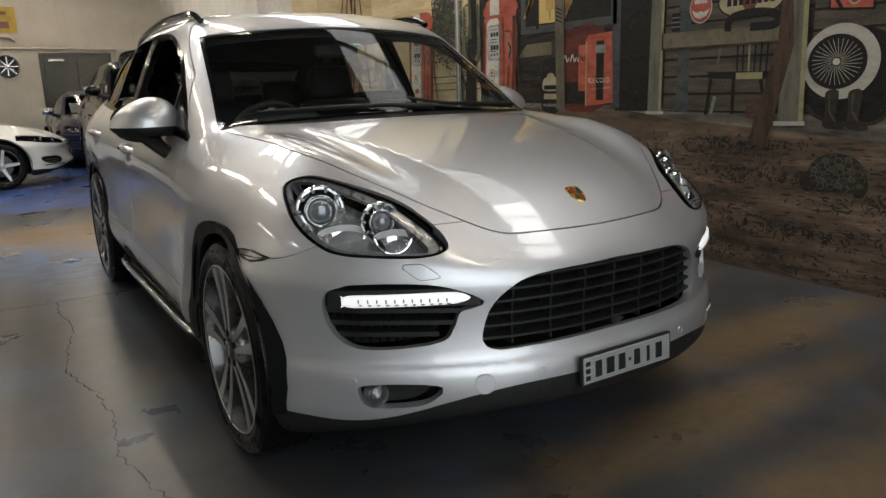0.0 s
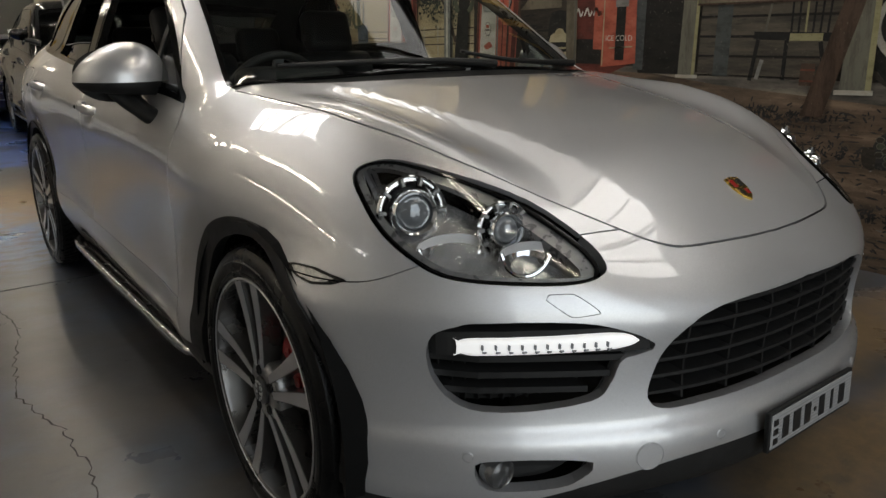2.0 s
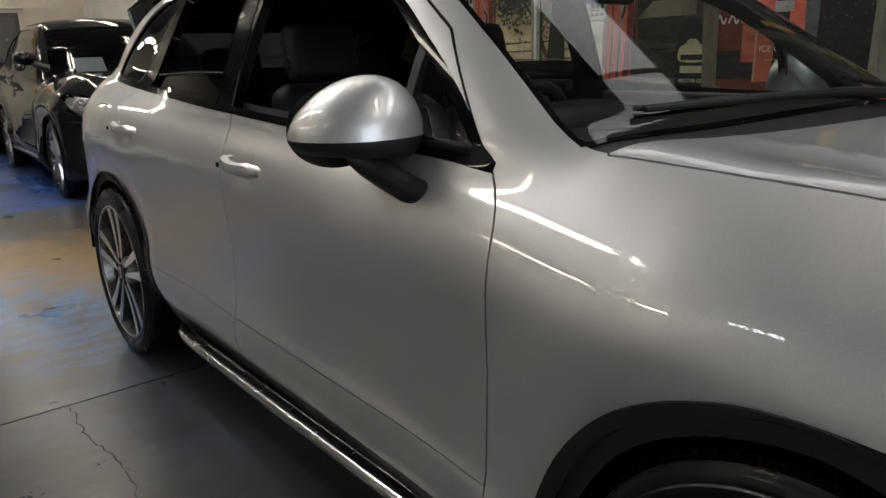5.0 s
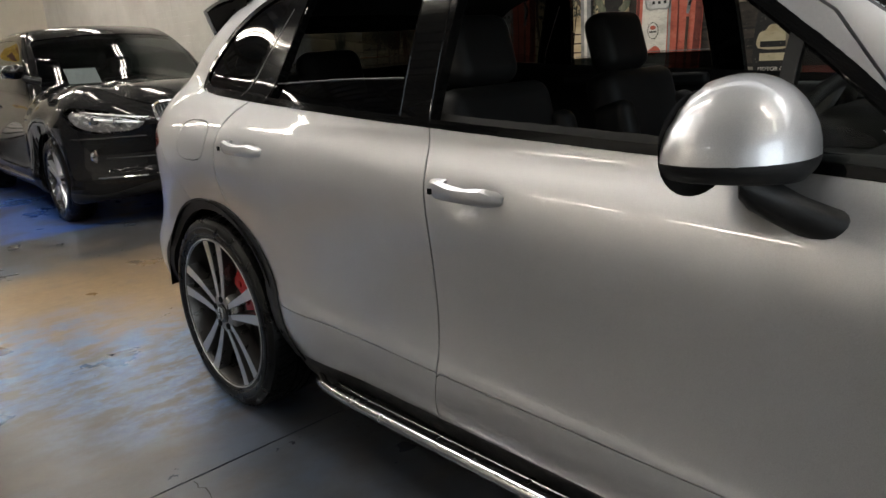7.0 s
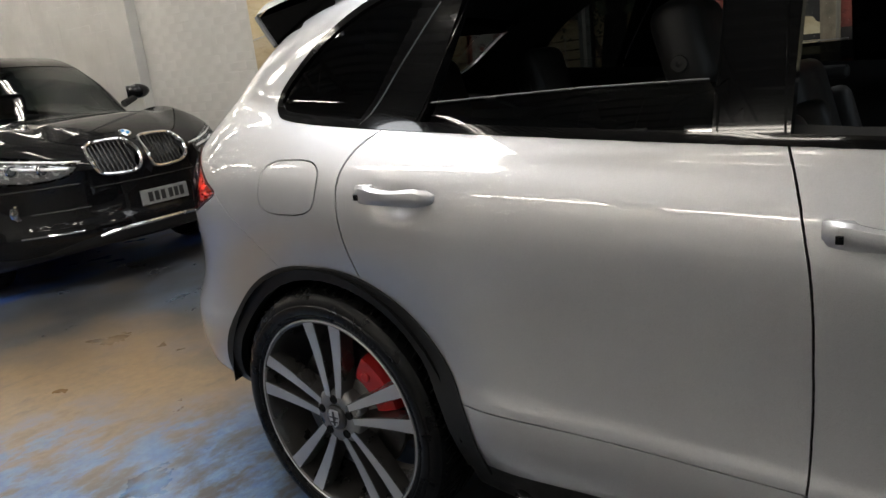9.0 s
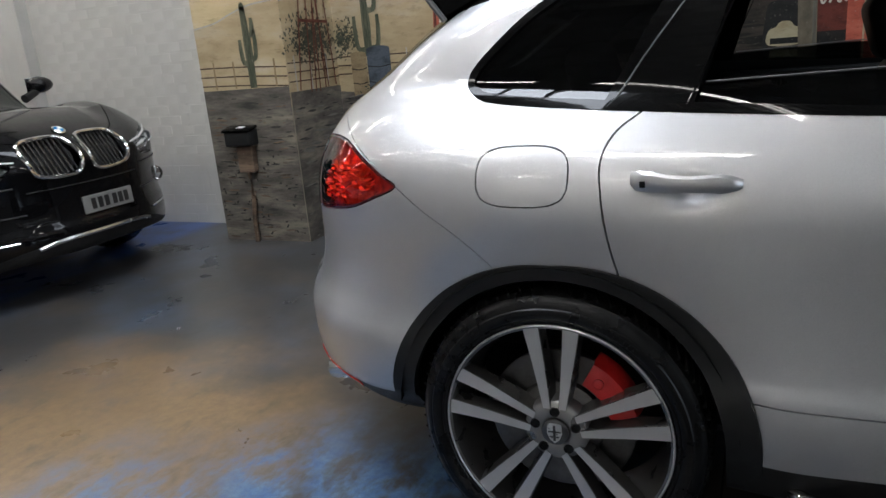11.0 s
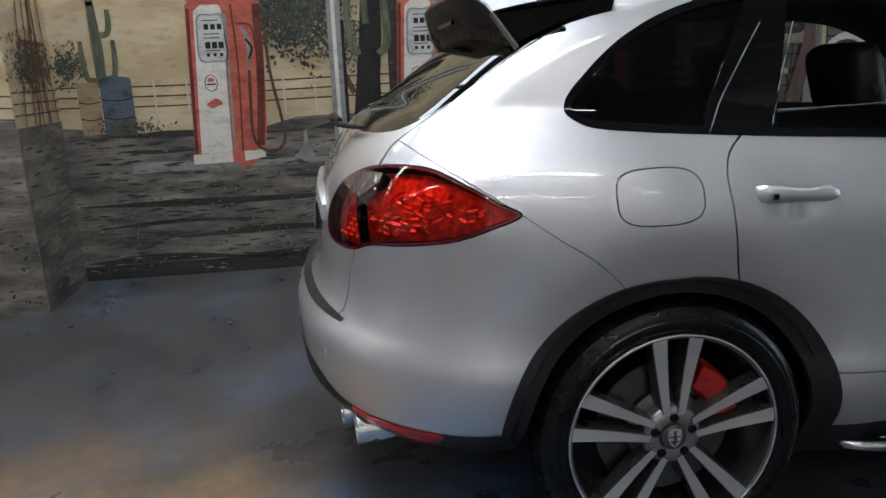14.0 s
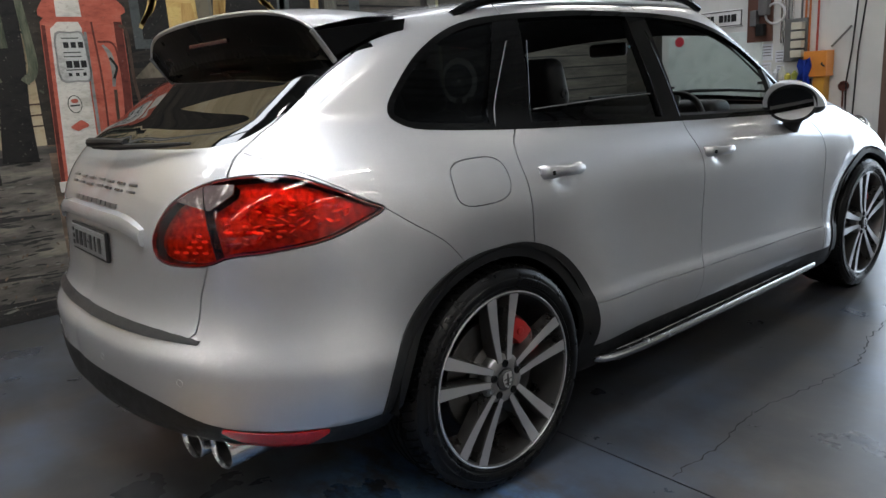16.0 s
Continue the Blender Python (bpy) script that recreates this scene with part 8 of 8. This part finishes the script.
# ice box, bottle machine, shelf and oil board
paint("cool_box", loop([(2.26, 1.04), (2.26, 1.58), (2.2, 1.62), (1.75, 1.61), (1.70, 1.05)], 3), M_REDDARK, 6.5)
rect("cool_box_shade", 2.24, 1.90, 1.05, 1.22, M_DARK, 7)
for k in range(4):
    stroke("cool_box_script", [(2.20 - k * .085, 1.38), (2.175 - k * .085, 1.43), (2.15 - k * .085, 1.38), (2.13 - k * .085, 1.41)], .012, M_WHITE, 8)
rect("bottle_machine", 2.02, 1.90, 1.15, 1.50, M_RED, 8)
paint("bottle_machine", [(1.94, 1.03), (1.94, 1.53), (1.91, 1.57), (1.66, 1.58), (1.64, 1.06)], M_RED, 9)
rect("machine_panel", 1.82, 1.74, 1.08, 1.52, M_DARK, 10)
rect("machine_label", 1.83, 1.72, 1.43, 1.49, M_GREYP, 11)
stroke("machine_edge", [(1.93, 1.04), (1.93, 1.52)], .010, M_CREAM, 10, WALL, False)
stroke("machine_edge", [(1.87, 1.16), (1.67, 1.17)], .008, M_CREAM, 10, WALL, False)
words("ICE COLD", 1.79, 1.225, .052, M_WHITE, 12)
paint("shelf", [(2.78, 1.44), (2.66, 1.545), (2.34, 1.55), (2.34, 1.445)], M_WOOD, 9)
for z in (1.36, 1.25, 1.14):
    stroke("rack_line", [(2.74, z), (2.42, z)], .012, M_BARN, 7, WALL, False)
paint("oil_board", loop([(2.46, 1.0), (2.455, 1.36), (2.40, 1.42), (2.30, 1.42), (2.235, 1.36), (2.235, 1.0)], 3), M_INK, 10)
paint("oil_board_plaque", loop([(2.44, 1.16), (2.44, 1.245), (2.40, 1.265), (2.375, 1.295), (2.32, 1.295), (2.295, 1.265), (2.25, 1.245), (2.25, 1.16)], 3), M_CREAM, 11)
rect("oil_board_bar", 2.43, 2.26, 1.165, 1.20, M_INK, 12)
rect("oil_board_bar", 2.43, 2.26, 1.085, 1.13, M_CREAM, 12)
words("MOTOR OIL", 2.345, 1.035, .034, M_WHITE, 12)
paint("porch_post", [(2.27, 1.0), (2.17, 1.0), (2.20, 2.5), (2.32, 2.5)], M_WOOD, 13)
stroke("post_edge", [(2.185, 1.0), (2.215, 2.5)], .018, M_POST, 14, WALL, False)
for k in range(4):
    stroke("post_stripe", [(2.29, 1.72 + k * .03), (2.21, 1.69 + k * .03)], .010, M_DARK, 14, WALL, False)
rect("thermometer", 1.40, 1.33, 1.82, 2.2, M_ORANGE, 8)
# porch posts and rail
paint("porch_post", [(1.295, .99), (1.17, .99), (1.17, 2.6), (1.27, 2.6)], M_POST, 13)
stroke("post_edge", [(1.185, 1.0), (1.178, 1.80), (1.225, 1.86)], .022, M_YELLOWEDGE, 14, WALL, False)
paint("post_foot", [(1.31, .98), (1.31, 1.0), (1.15, 1.0), (1.15, .98)], M_PALE, 14)
rect("dark_upright", 1.05, .95, 1.0, 2.4, M_TEAL, 6)
paint("porch_rail", [(1.185, 1.42), (1.185, 1.525), (.30, 1.515), (.25, 1.42)], M_WOOD, 14)
stroke("rail_edge", [(1.185, 1.42), (.25, 1.418)], .012, M_BROWN, 15, WALL, False)
rect("lantern", 1.10, 1.03, 1.53, 1.65, M_INK, 15)
for k in range(3):
    stroke("lantern_wire", [(1.10, 1.56 + k * .03), (1.03, 1.56 + k * .03)], .006, M_GREYP, 16, WALL, False)
oval("round_sign", .875, 1.665, .088, .098, M_PALE, 8)
oval("round_sign", .875, 1.665, .080, .090, M_RED, 9)
rect("sign_bar", .925, .825, 1.692, 1.716, M_WHITE, 10)
paint("sign_wings", [(.945, 1.655), (.90, 1.635), (.875, 1.645), (.85, 1.635), (.805, 1.655), (.83, 1.61), (.875, 1.595), (.92, 1.61)], M_WHITE, 10)
oval("oval_sign", .515, 1.675, .232, .105, M_INK, 8)
oval("oval_sign", .515, 1.675, .220, .096, M_CREAM, 9)
oval("sign_emblem", .515, 1.69, .055, .085, M_RUST, 10)
for k in range(8):
    rect("sign_bar", .675 - k * .0425, .645 - k * .0425, 1.65, 1.705, M_INK, 11)
paint("repair_sign", [(.02, 1.565), (.02, 1.95), (-.235, 1.95), (-.235, 1.545)], M_INK, 8)
paint("repair_sign", [(.008, 1.578), (.008, 1.94), (-.222, 1.94), (-.222, 1.558)], M_RED, 9)
words("REPAIRS", -.105, 1.685, .052, M_CREAM, 10)
oval("repair_disc", -.125, 1.615, .034, .034, M_CREAM, 10)
oval("repair_disc", -.125, 1.615, .022, .022, M_RUST, 11)
stroke("repair_band", [(.005, 1.66), (-.06, 1.565)], .02, M_INK, 10, WALL, False)
# chair, saw, tin and leaning timber
stroke("chair_back", [(.66, 1.50), (.64, 1.575), (.5, 1.60), (.34, 1.58), (.33, 1.52), (.5, 1.515)], .05, M_INK, 15)
for k in range(6):
    stroke("chair_spindle", [(.585 - k * .042, 1.42), (.58 - k * .04, 1.225)], .012, M_INK if k != 2 else M_YELLOWEDGE, 7, WALL, False)
stroke("chair_post", [(.71, 1.41), (.735, 1.25)], .016, M_POST, 7, WALL, False)
stroke("chair_seat", [(.80, 1.235), (.35, 1.225)], .045, M_INK, 8, WALL, False)
rect("chair_seat_light", .585, .40, 1.205, 1.245, M_YELLOWEDGE, 9)
for a, b2 in (((.77, 1.22), (.80, .98)), ((.60, 1.21), (.60, .99)), ((.41, 1.2), (.37, 1.03)), ((.735, 1.1), (.76, .99))):
    stroke("chair_leg", [a, b2], .024, M_INK if a[0] != .735 else M_GREYP, 9, WALL, False)
rect("tin", .50, .42, .965, 1.085, M_BROWN, 10)
for z in (.99, 1.05):
    stroke("tin_band", [(.50, z), (.42, z)], .01, M_RUST, 11, WALL, False)
paint("leaning_timber", [(.47, .80), (.345, .80), (.20, 1.40), (.235, 1.75), (.29, 1.75), (.305, 1.42)], M_BROWN, 17)
paint("porch_post", [(.275, .935), (.12, .935), (.16, 2.6), (.25, 2.6)], M_POST, 16)
stroke("post_edge", [(.128, .95), (.165, 2.6)], .030, M_YELLOWEDGE, 17, WALL, False)
paint("post_foot", [(.30, .925), (.30, .95), (.10, .955), (.10, .93)], M_PALE, 18)
# spare wheel, boots and tortoise
oval("tyre_tread", -.145, 1.20, .29, .27, M_INK, 9)
oval("tyre_shadow", -.10, 1.23, .26, .25, M_DARK, 10)
oval("tyre_wall", -.072, 1.285, .218, .205, M_PALE, 11)
oval("tyre_ring", -.055, 1.285, .168, .150, M_INK, 12)
oval("wire_wheel", -.055, 1.285, .158, .140, M_DARK, 13)
for k in range(30):
    a = k * math.pi / 15 + .1
    stroke("wire_spoke", [(-.055 + .03 * math.cos(a + .35), 1.285 + .027 * math.sin(a + .35)), (-.055 + .142 * math.cos(a), 1.285 + .126 * math.sin(a))], .0028, M_PALE, 14, WALL, False)
oval("wheel_hub", -.055, 1.285, .022, .019, M_WHITE, 15)
stroke("tread_line", [(.16, 1.10), (.05, .99), (-.10, .95), (-.3, .96), (-.42, 1.1)], .02, M_BARN, 11)
for u in (-.055, -.185):
    paint("boot", loop([(u + .045, 1.12), (u + .04, 1.02), (u + .05, .93), (u - .02, .915), (u - .075, .92), (u - .06, .955), (u - .02, .98), (u - .03, 1.125)], 3), M_BARN, 16)
    stroke("boot_seam", [(u + .02, 1.11), (u + .015, 1.02), (u - .02, .96)], .008, M_PLANK, 17)
paint("tortoise_shell", loop([(.04, .56), (.06, .68), (-.02, .765), (-.15, .775), (-.25, .72), (-.29, .60), (-.24, .565), (-.1, .56)], 4), M_BLACKEARTH, 10)
for k in range(34):
    u, v = -.11 + .15 * math.cos(k * 2.4) * math.sqrt(k / 26), .665 + .085 * math.sin(k * 2.4) * math.sqrt(k / 26)
    oval("shell_plate", u, v, .0245, .0195, M_POST, 11, WALL, 6)
    oval("shell_plate", u, v, .021, .016, M_BARN if k % 3 else M_LEAF, 12, WALL, 6)
paint("tortoise_leg", loop([(.04, .55), (.10, .57), (.11, .65), (.05, .66)], 3), M_BARN, 11)
paint("tortoise_leg", loop([(-.22, .545), (-.27, .55), (-.28, .62), (-.20, .62)], 3), M_BARN, 11)

# power socket box and conduit on the pier
box = thing("power_outlet_box", "black outlet box on a painted conduit on the wall pier", "outlet box")
part("box_body", block((1.73, 5.86, .74), (1.84, 6.10, .86), .018, seg=3), PLASTIC, box, smooth=True)
part("box_lid", moved(block((-.06, -.125, -.012), (.06, .125, .012), .010, seg=2), pose(1.775, 5.98, .865, 0, -12, 0)), GLOSS_BLACK, box, smooth=True)
part("box_sticker", moved(block((-.02, -.03, .012), (.02, .03, .0135)), pose(1.775, 5.96, .865, 0, -12, 0)), surface("sticker_white", grey(.7), .5), box)
part("back_box", block((1.78, 5.90, .54), (1.84, 6.04, .74), .008), M_DIRT2, box)
part("conduit", tube([(1.80, 5.965, .54), (1.80, 5.96, .36), (1.80, 5.985, .15), (1.80, 5.985, .0)], .018, 10), M_DIRT2, box, smooth=True)
# ---- end wall beside the roller door ----
W_BACK = FRONT
sign = thing("wall_sign", "white wall sign with black border and black bars", "sign")
part("board", block((1.53, W_BACK, 1.66), (2.10, W_BACK + .012, 1.84), .003), surface("sign_white", grey(.72), .4), sign)
for lo, hi in (((1.54, 1.67), (2.09, 1.678)), ((1.54, 1.822), (2.09, 1.83)), ((1.54, 1.67), (1.548, 1.83)), ((2.082, 1.67), (2.09, 1.83))):
    part("border", block((lo[0], W_BACK + .012, lo[1]), (hi[0], W_BACK + .015, hi[1])), surface("sign_black", grey(.015), .4), sign)
for a, b2 in ((1.60, 1.66), (1.67, 1.70), (1.71, 1.74), (1.75, 1.80), (1.86, 1.90), (1.91, 1.94), (1.95, 2.0), (2.01, 2.04)):
    part("sign_bar", block((a, W_BACK + .012, 1.715), (b2, W_BACK + .015, 1.79)), surface("sign_black", grey(.015), .4), sign)
whiteboard = thing("whiteboard", "pale greenish whiteboard on the end wall", "whiteboard")
part("board", block((1.30, W_BACK, .90), (2.42, W_BACK + .02, 1.60), .004), surface("board_pale", (.62, .68, .66), .3), whiteboard)
part("frame", block((1.28, W_BACK, .88), (2.44, W_BACK + .014, .90), .003), BRUSHED, whiteboard)
disc = thing("round_sign", "red round sign on the end wall", "sign")
part("disc", moved(lathe([(.055, 0), (.055, -.012), (.05, -.014), (0, -.014)], 28), Matrix.Translation((2.27, W_BACK + .022, 1.55)) @ pose(0, 0, 0, 0, 0, -90)), surface("disc_red", (.5, .03, .05), .4), disc)
fuse = thing("fuse_board", "brown wooden board with electrical switchgear", "switchboard")
part("board", block((1.20, W_BACK, 1.48), (1.47, W_BACK + .025, 2.25), .004), surface("board_brown", (.11, .045, .03), .6, scale=8), fuse)
for x, z, w, h, mat in ((1.27, 1.85, .10, .22, GREY_TRIM), (1.37, 1.72, .07, .16, GREY_TRIM), (1.30, 1.60, .08, .12, PLASTIC), (1.26, 2.08, .14, .10, GREY_TRIM)):
    part("switch_box", block((x - w / 2, W_BACK + .025, z - h / 2), (x + w / 2, W_BACK + .11, z + h / 2), .01), mat, fuse)
part("coil", moved(lathe([(.10, -.01), (.112, 0), (.10, .01), (.088, 0), (.10, -.01)], 28), Matrix.Translation((1.16, W_BACK + .06, 1.75)) @ pose(0, 0, 0, 0, 0, -90)), surface("cable_white", grey(.6), .4), fuse)
for k, (x, mat) in enumerate(((1.10, BRUSHED), (1.07, BRUSHED), (1.03, GREY_TRIM), (.99, BRUSHED), (.90, GREY_TRIM), (.86, surface("pipe_orange", (.5, .14, .03), .5)), (.82, surface("pipe_orange", (.5, .14, .03), .5)), (.74, surface("pipe_red", (.4, .05, .03), .5)))):
    pipe = thing("wall_pipe", "service pipe rising up the end wall", "pipe", group="wall pipes")
    part("pipe", tube([(x, W_BACK + .03, 1.45 - .03 * k), (x, W_BACK + .03, 2.4), (x + .02, W_BACK + .05, 3.0)], .011, 7), mat, pipe, smooth=True)
notice = thing("paper_notices", "white paper notices pinned on the end wall", "paper")
for k, (x, z, w, h) in enumerate(((1.40, 1.38, .12, .18), (1.26, 1.37, .13, .17), (1.41, 1.20, .11, .15), (1.27, 1.19, .13, .15), (1.12, 1.32, .09, .12), (1.11, 1.18, .08, .10))):
    sheet = part("sheet", block((x - w / 2, W_BACK, z - h / 2), (x + w / 2, W_BACK + .004, z + h / 2)), surface("paper_blueish", (.66, .68, .74), .7, vary=.1, scale=20), notice)
    for j in range(4):
        part("text_bar", block((x - w * .38, W_BACK + .004, z + h * .3 - j * .03), (x + w * (.38 - .1 * (j % 2)), W_BACK + .0052, z + h * .3 - j * .03 + .008)), GREY_TRIM, sheet)
rack = thing("grey_panel_rack", "grey steel rack holding cream boxes", "rack")
part("panel", block((.83, W_BACK, 1.26), (1.06, W_BACK + .05, 1.68), .006), GREY_TRIM, rack)
for k in range(4):
    part("cream_box", block((.85, W_BACK + .05, 1.30 + k * .09), (.96, W_BACK + .13, 1.37 + k * .09), .006), surface("box_cream", (.55, .52, .42), .5), rack)
shelf = thing("wall_shelf", "black wall shelf crowded with workshop items", "shelf")
part("board", block((.79, W_BACK, 1.05), (1.22, W_BACK + .26, 1.08), .004), PLASTIC, shelf)
part("side", block((.79, W_BACK, .86), (.815, W_BACK + .24, 1.05), .003), PLASTIC, shelf)
part("bottom", block((.79, W_BACK, .83), (1.22, W_BACK + .26, .86), .003), PLASTIC, shelf)
for k, (x, h, col) in enumerate(((1.17, .16, (.6, .6, .62)), (1.10, .11, (.5, .52, .55)), (1.03, .14, (.55, .55, .5)), (.97, .07, (.5, .45, .06)), (.90, .09, (.42, .45, .07)), (.84, .07, (.3, .3, .3)))):
    b = thing("workshop_bottle", "small workshop container on the wall shelf", "container", group="shelf containers")
    part("container", moved(lathe([(.001, 0), (.028, 0), (.03, .01), (.03, h * .7), (.014, h * .85), (.014, h), (.001, h)], 16, "Z"), pose(x, W_BACK + .13, 1.081)), surface("container", col, .4), b, smooth=True)
cab = thing("orange_cabinet", "orange steel box with a pull handle", "cabinet")
part("case", block((.58, W_BACK, 1.10), (.80, W_BACK + .18, 1.35), .008), surface("cabinet_orange", (.62, .22, .03), .4, vary=.12), cab)
part("lower_case", block((.61, W_BACK, .70), (.72, W_BACK + .14, 1.10), .008), surface("cabinet_yellow", (.60, .30, .03), .4), cab)
part("handle", tube([(.62, W_BACK + .18, 1.23), (.60, W_BACK + .24, 1.22), (.56, W_BACK + .26, 1.20)], .008, 7), PLASTIC, cab)
cloth = thing("blue_cloth", "blue cloth hanging beside the orange cabinet", "cloth")
bm = bmesh.new()
rows = []
for z in np.linspace(1.30, .98, 9):
    rows.append([bm.verts.new((.72 + .11 * q + .012 * math.sin(z * 40 + q * 9), W_BACK + .21 + .02 * math.sin(q * 11 + z * 8), z - .03 * math.sin(q * 3))) for q in np.linspace(0, 1, 9)])
for a, b2 in zip(rows, rows[1:]):
    for i in range(8):
        bm.faces.new((a[i], a[i + 1], b2[i + 1], b2[i]))
bmesh.ops.solidify(bm, geom=bm.faces[:], thickness=.004)
part("drape", bm, surface("cloth_blue", (.02, .07, .5), .8, vary=.2), cloth, smooth=True)
ext = thing("fire_extinguisher", "red extinguisher bottle on the end wall", "extinguisher")
part("bottle", moved(lathe([(.001, 0), (.055, .005), (.06, .03), (.06, .26), (.04, .31), (.02, .33), (.001, .33)], 24, "Z"), pose(.62, W_BACK + .2, .56)), surface("extinguisher_red", (.5, .02, .02), .3, coat=.5), ext, smooth=True)
part("bracket", block((.58, W_BACK, .66), (.66, W_BACK + .14, .70), .004), STEEL, ext)
part("valve", block((.60, W_BACK + .17, .885), (.65, W_BACK + .23, .93), .006), BRUSHED, ext)
hook = thing("hose_reel", "rust-red wall tap with hanging chain", "tap")
part("tap_body", moved(lathe([(.045, -.02), (.05, 0), (.045, .02), (0, .02)], 20), Matrix.Translation((.46, W_BACK + .05, 1.0)) @ pose(0, 0, 0, 0, 0, -90)), M_RUST, hook)
part("tap_arm", block((.445, W_BACK, .985), (.475, W_BACK + .05, 1.015), .004), M_RUST, hook)
part("chain", tube([(.46, W_BACK + .06, .96), (.462, W_BACK + .05, .80)], .008, 6), M_RUST, hook)
for x0, x1, z0, z1 in ((.41, .44, 1.35, .75), (.30, .37, 1.9, .75)):
    rod = thing("hanging_cable", "dark cable hanging down the end wall", "cable", group="wall cables")
    part("cable", tube([(x0 - .06, W_BACK + .02, 2.4), (x0, W_BACK + .03, z0), ((x0 + x1) / 2 + .02, W_BACK + .03, (z0 + z1) / 2), (x1, W_BACK + .03, z1), (x1 + .01, W_BACK + .03, .02)], .008, 6), PLASTIC, rod, smooth=True)
part("lever", tube([(.60, W_BACK + .03, 1.38), (.42, W_BACK + .05, 1.56)], .010, 6), STEEL, cab)
# ---- painted bricks of the side wall: single pieces where the camera comes nearest ----
side_wall = next(o for o in scene.collection.objects if o.name == "wall_side")
brick_me = bpy.data.meshes.new("brick")
bm = block((-.006, -.112, -.034), (.004, .114, .0375), .0022, seg=1)
bm.to_mesh(brick_me)
bm.free()
brick_me.materials.append(WHITE_WALL)
random.seed(11)
fv, ff = [], []
count = 0
for row in range(int(2.9 / .086)):
    for col in range(30):
        y = 6.42 + col * .24 + (row % 2) * .12
        z = .045 + row * .086
        at = pose(2.3254 + random.uniform(-.0010, .0008), y + random.uniform(-.002, .002), z, random.uniform(-.5, .5), 0, random.uniform(-.5, .5))
        if 8.48 < y < 9.07:
            continue
        if y < 8.9 and .6 < z < 2.75 and count < 300:
            ob = new("brick", brick_me)
            ob.parent = side_wall
            ob.matrix_world = at
            count += 1
        else:
            base = len(fv)
            fv += [tuple(at @ v.co) for v in brick_me.vertices]
            ff += [tuple(base + i for i in p.vertices) for p in brick_me.polygons]
me = bpy.data.meshes.new("brickwork")
me.from_pydata(fv, [], ff)
tagged(link("brickwork", me, WHITE_WALL, side_wall), kind="stuff")
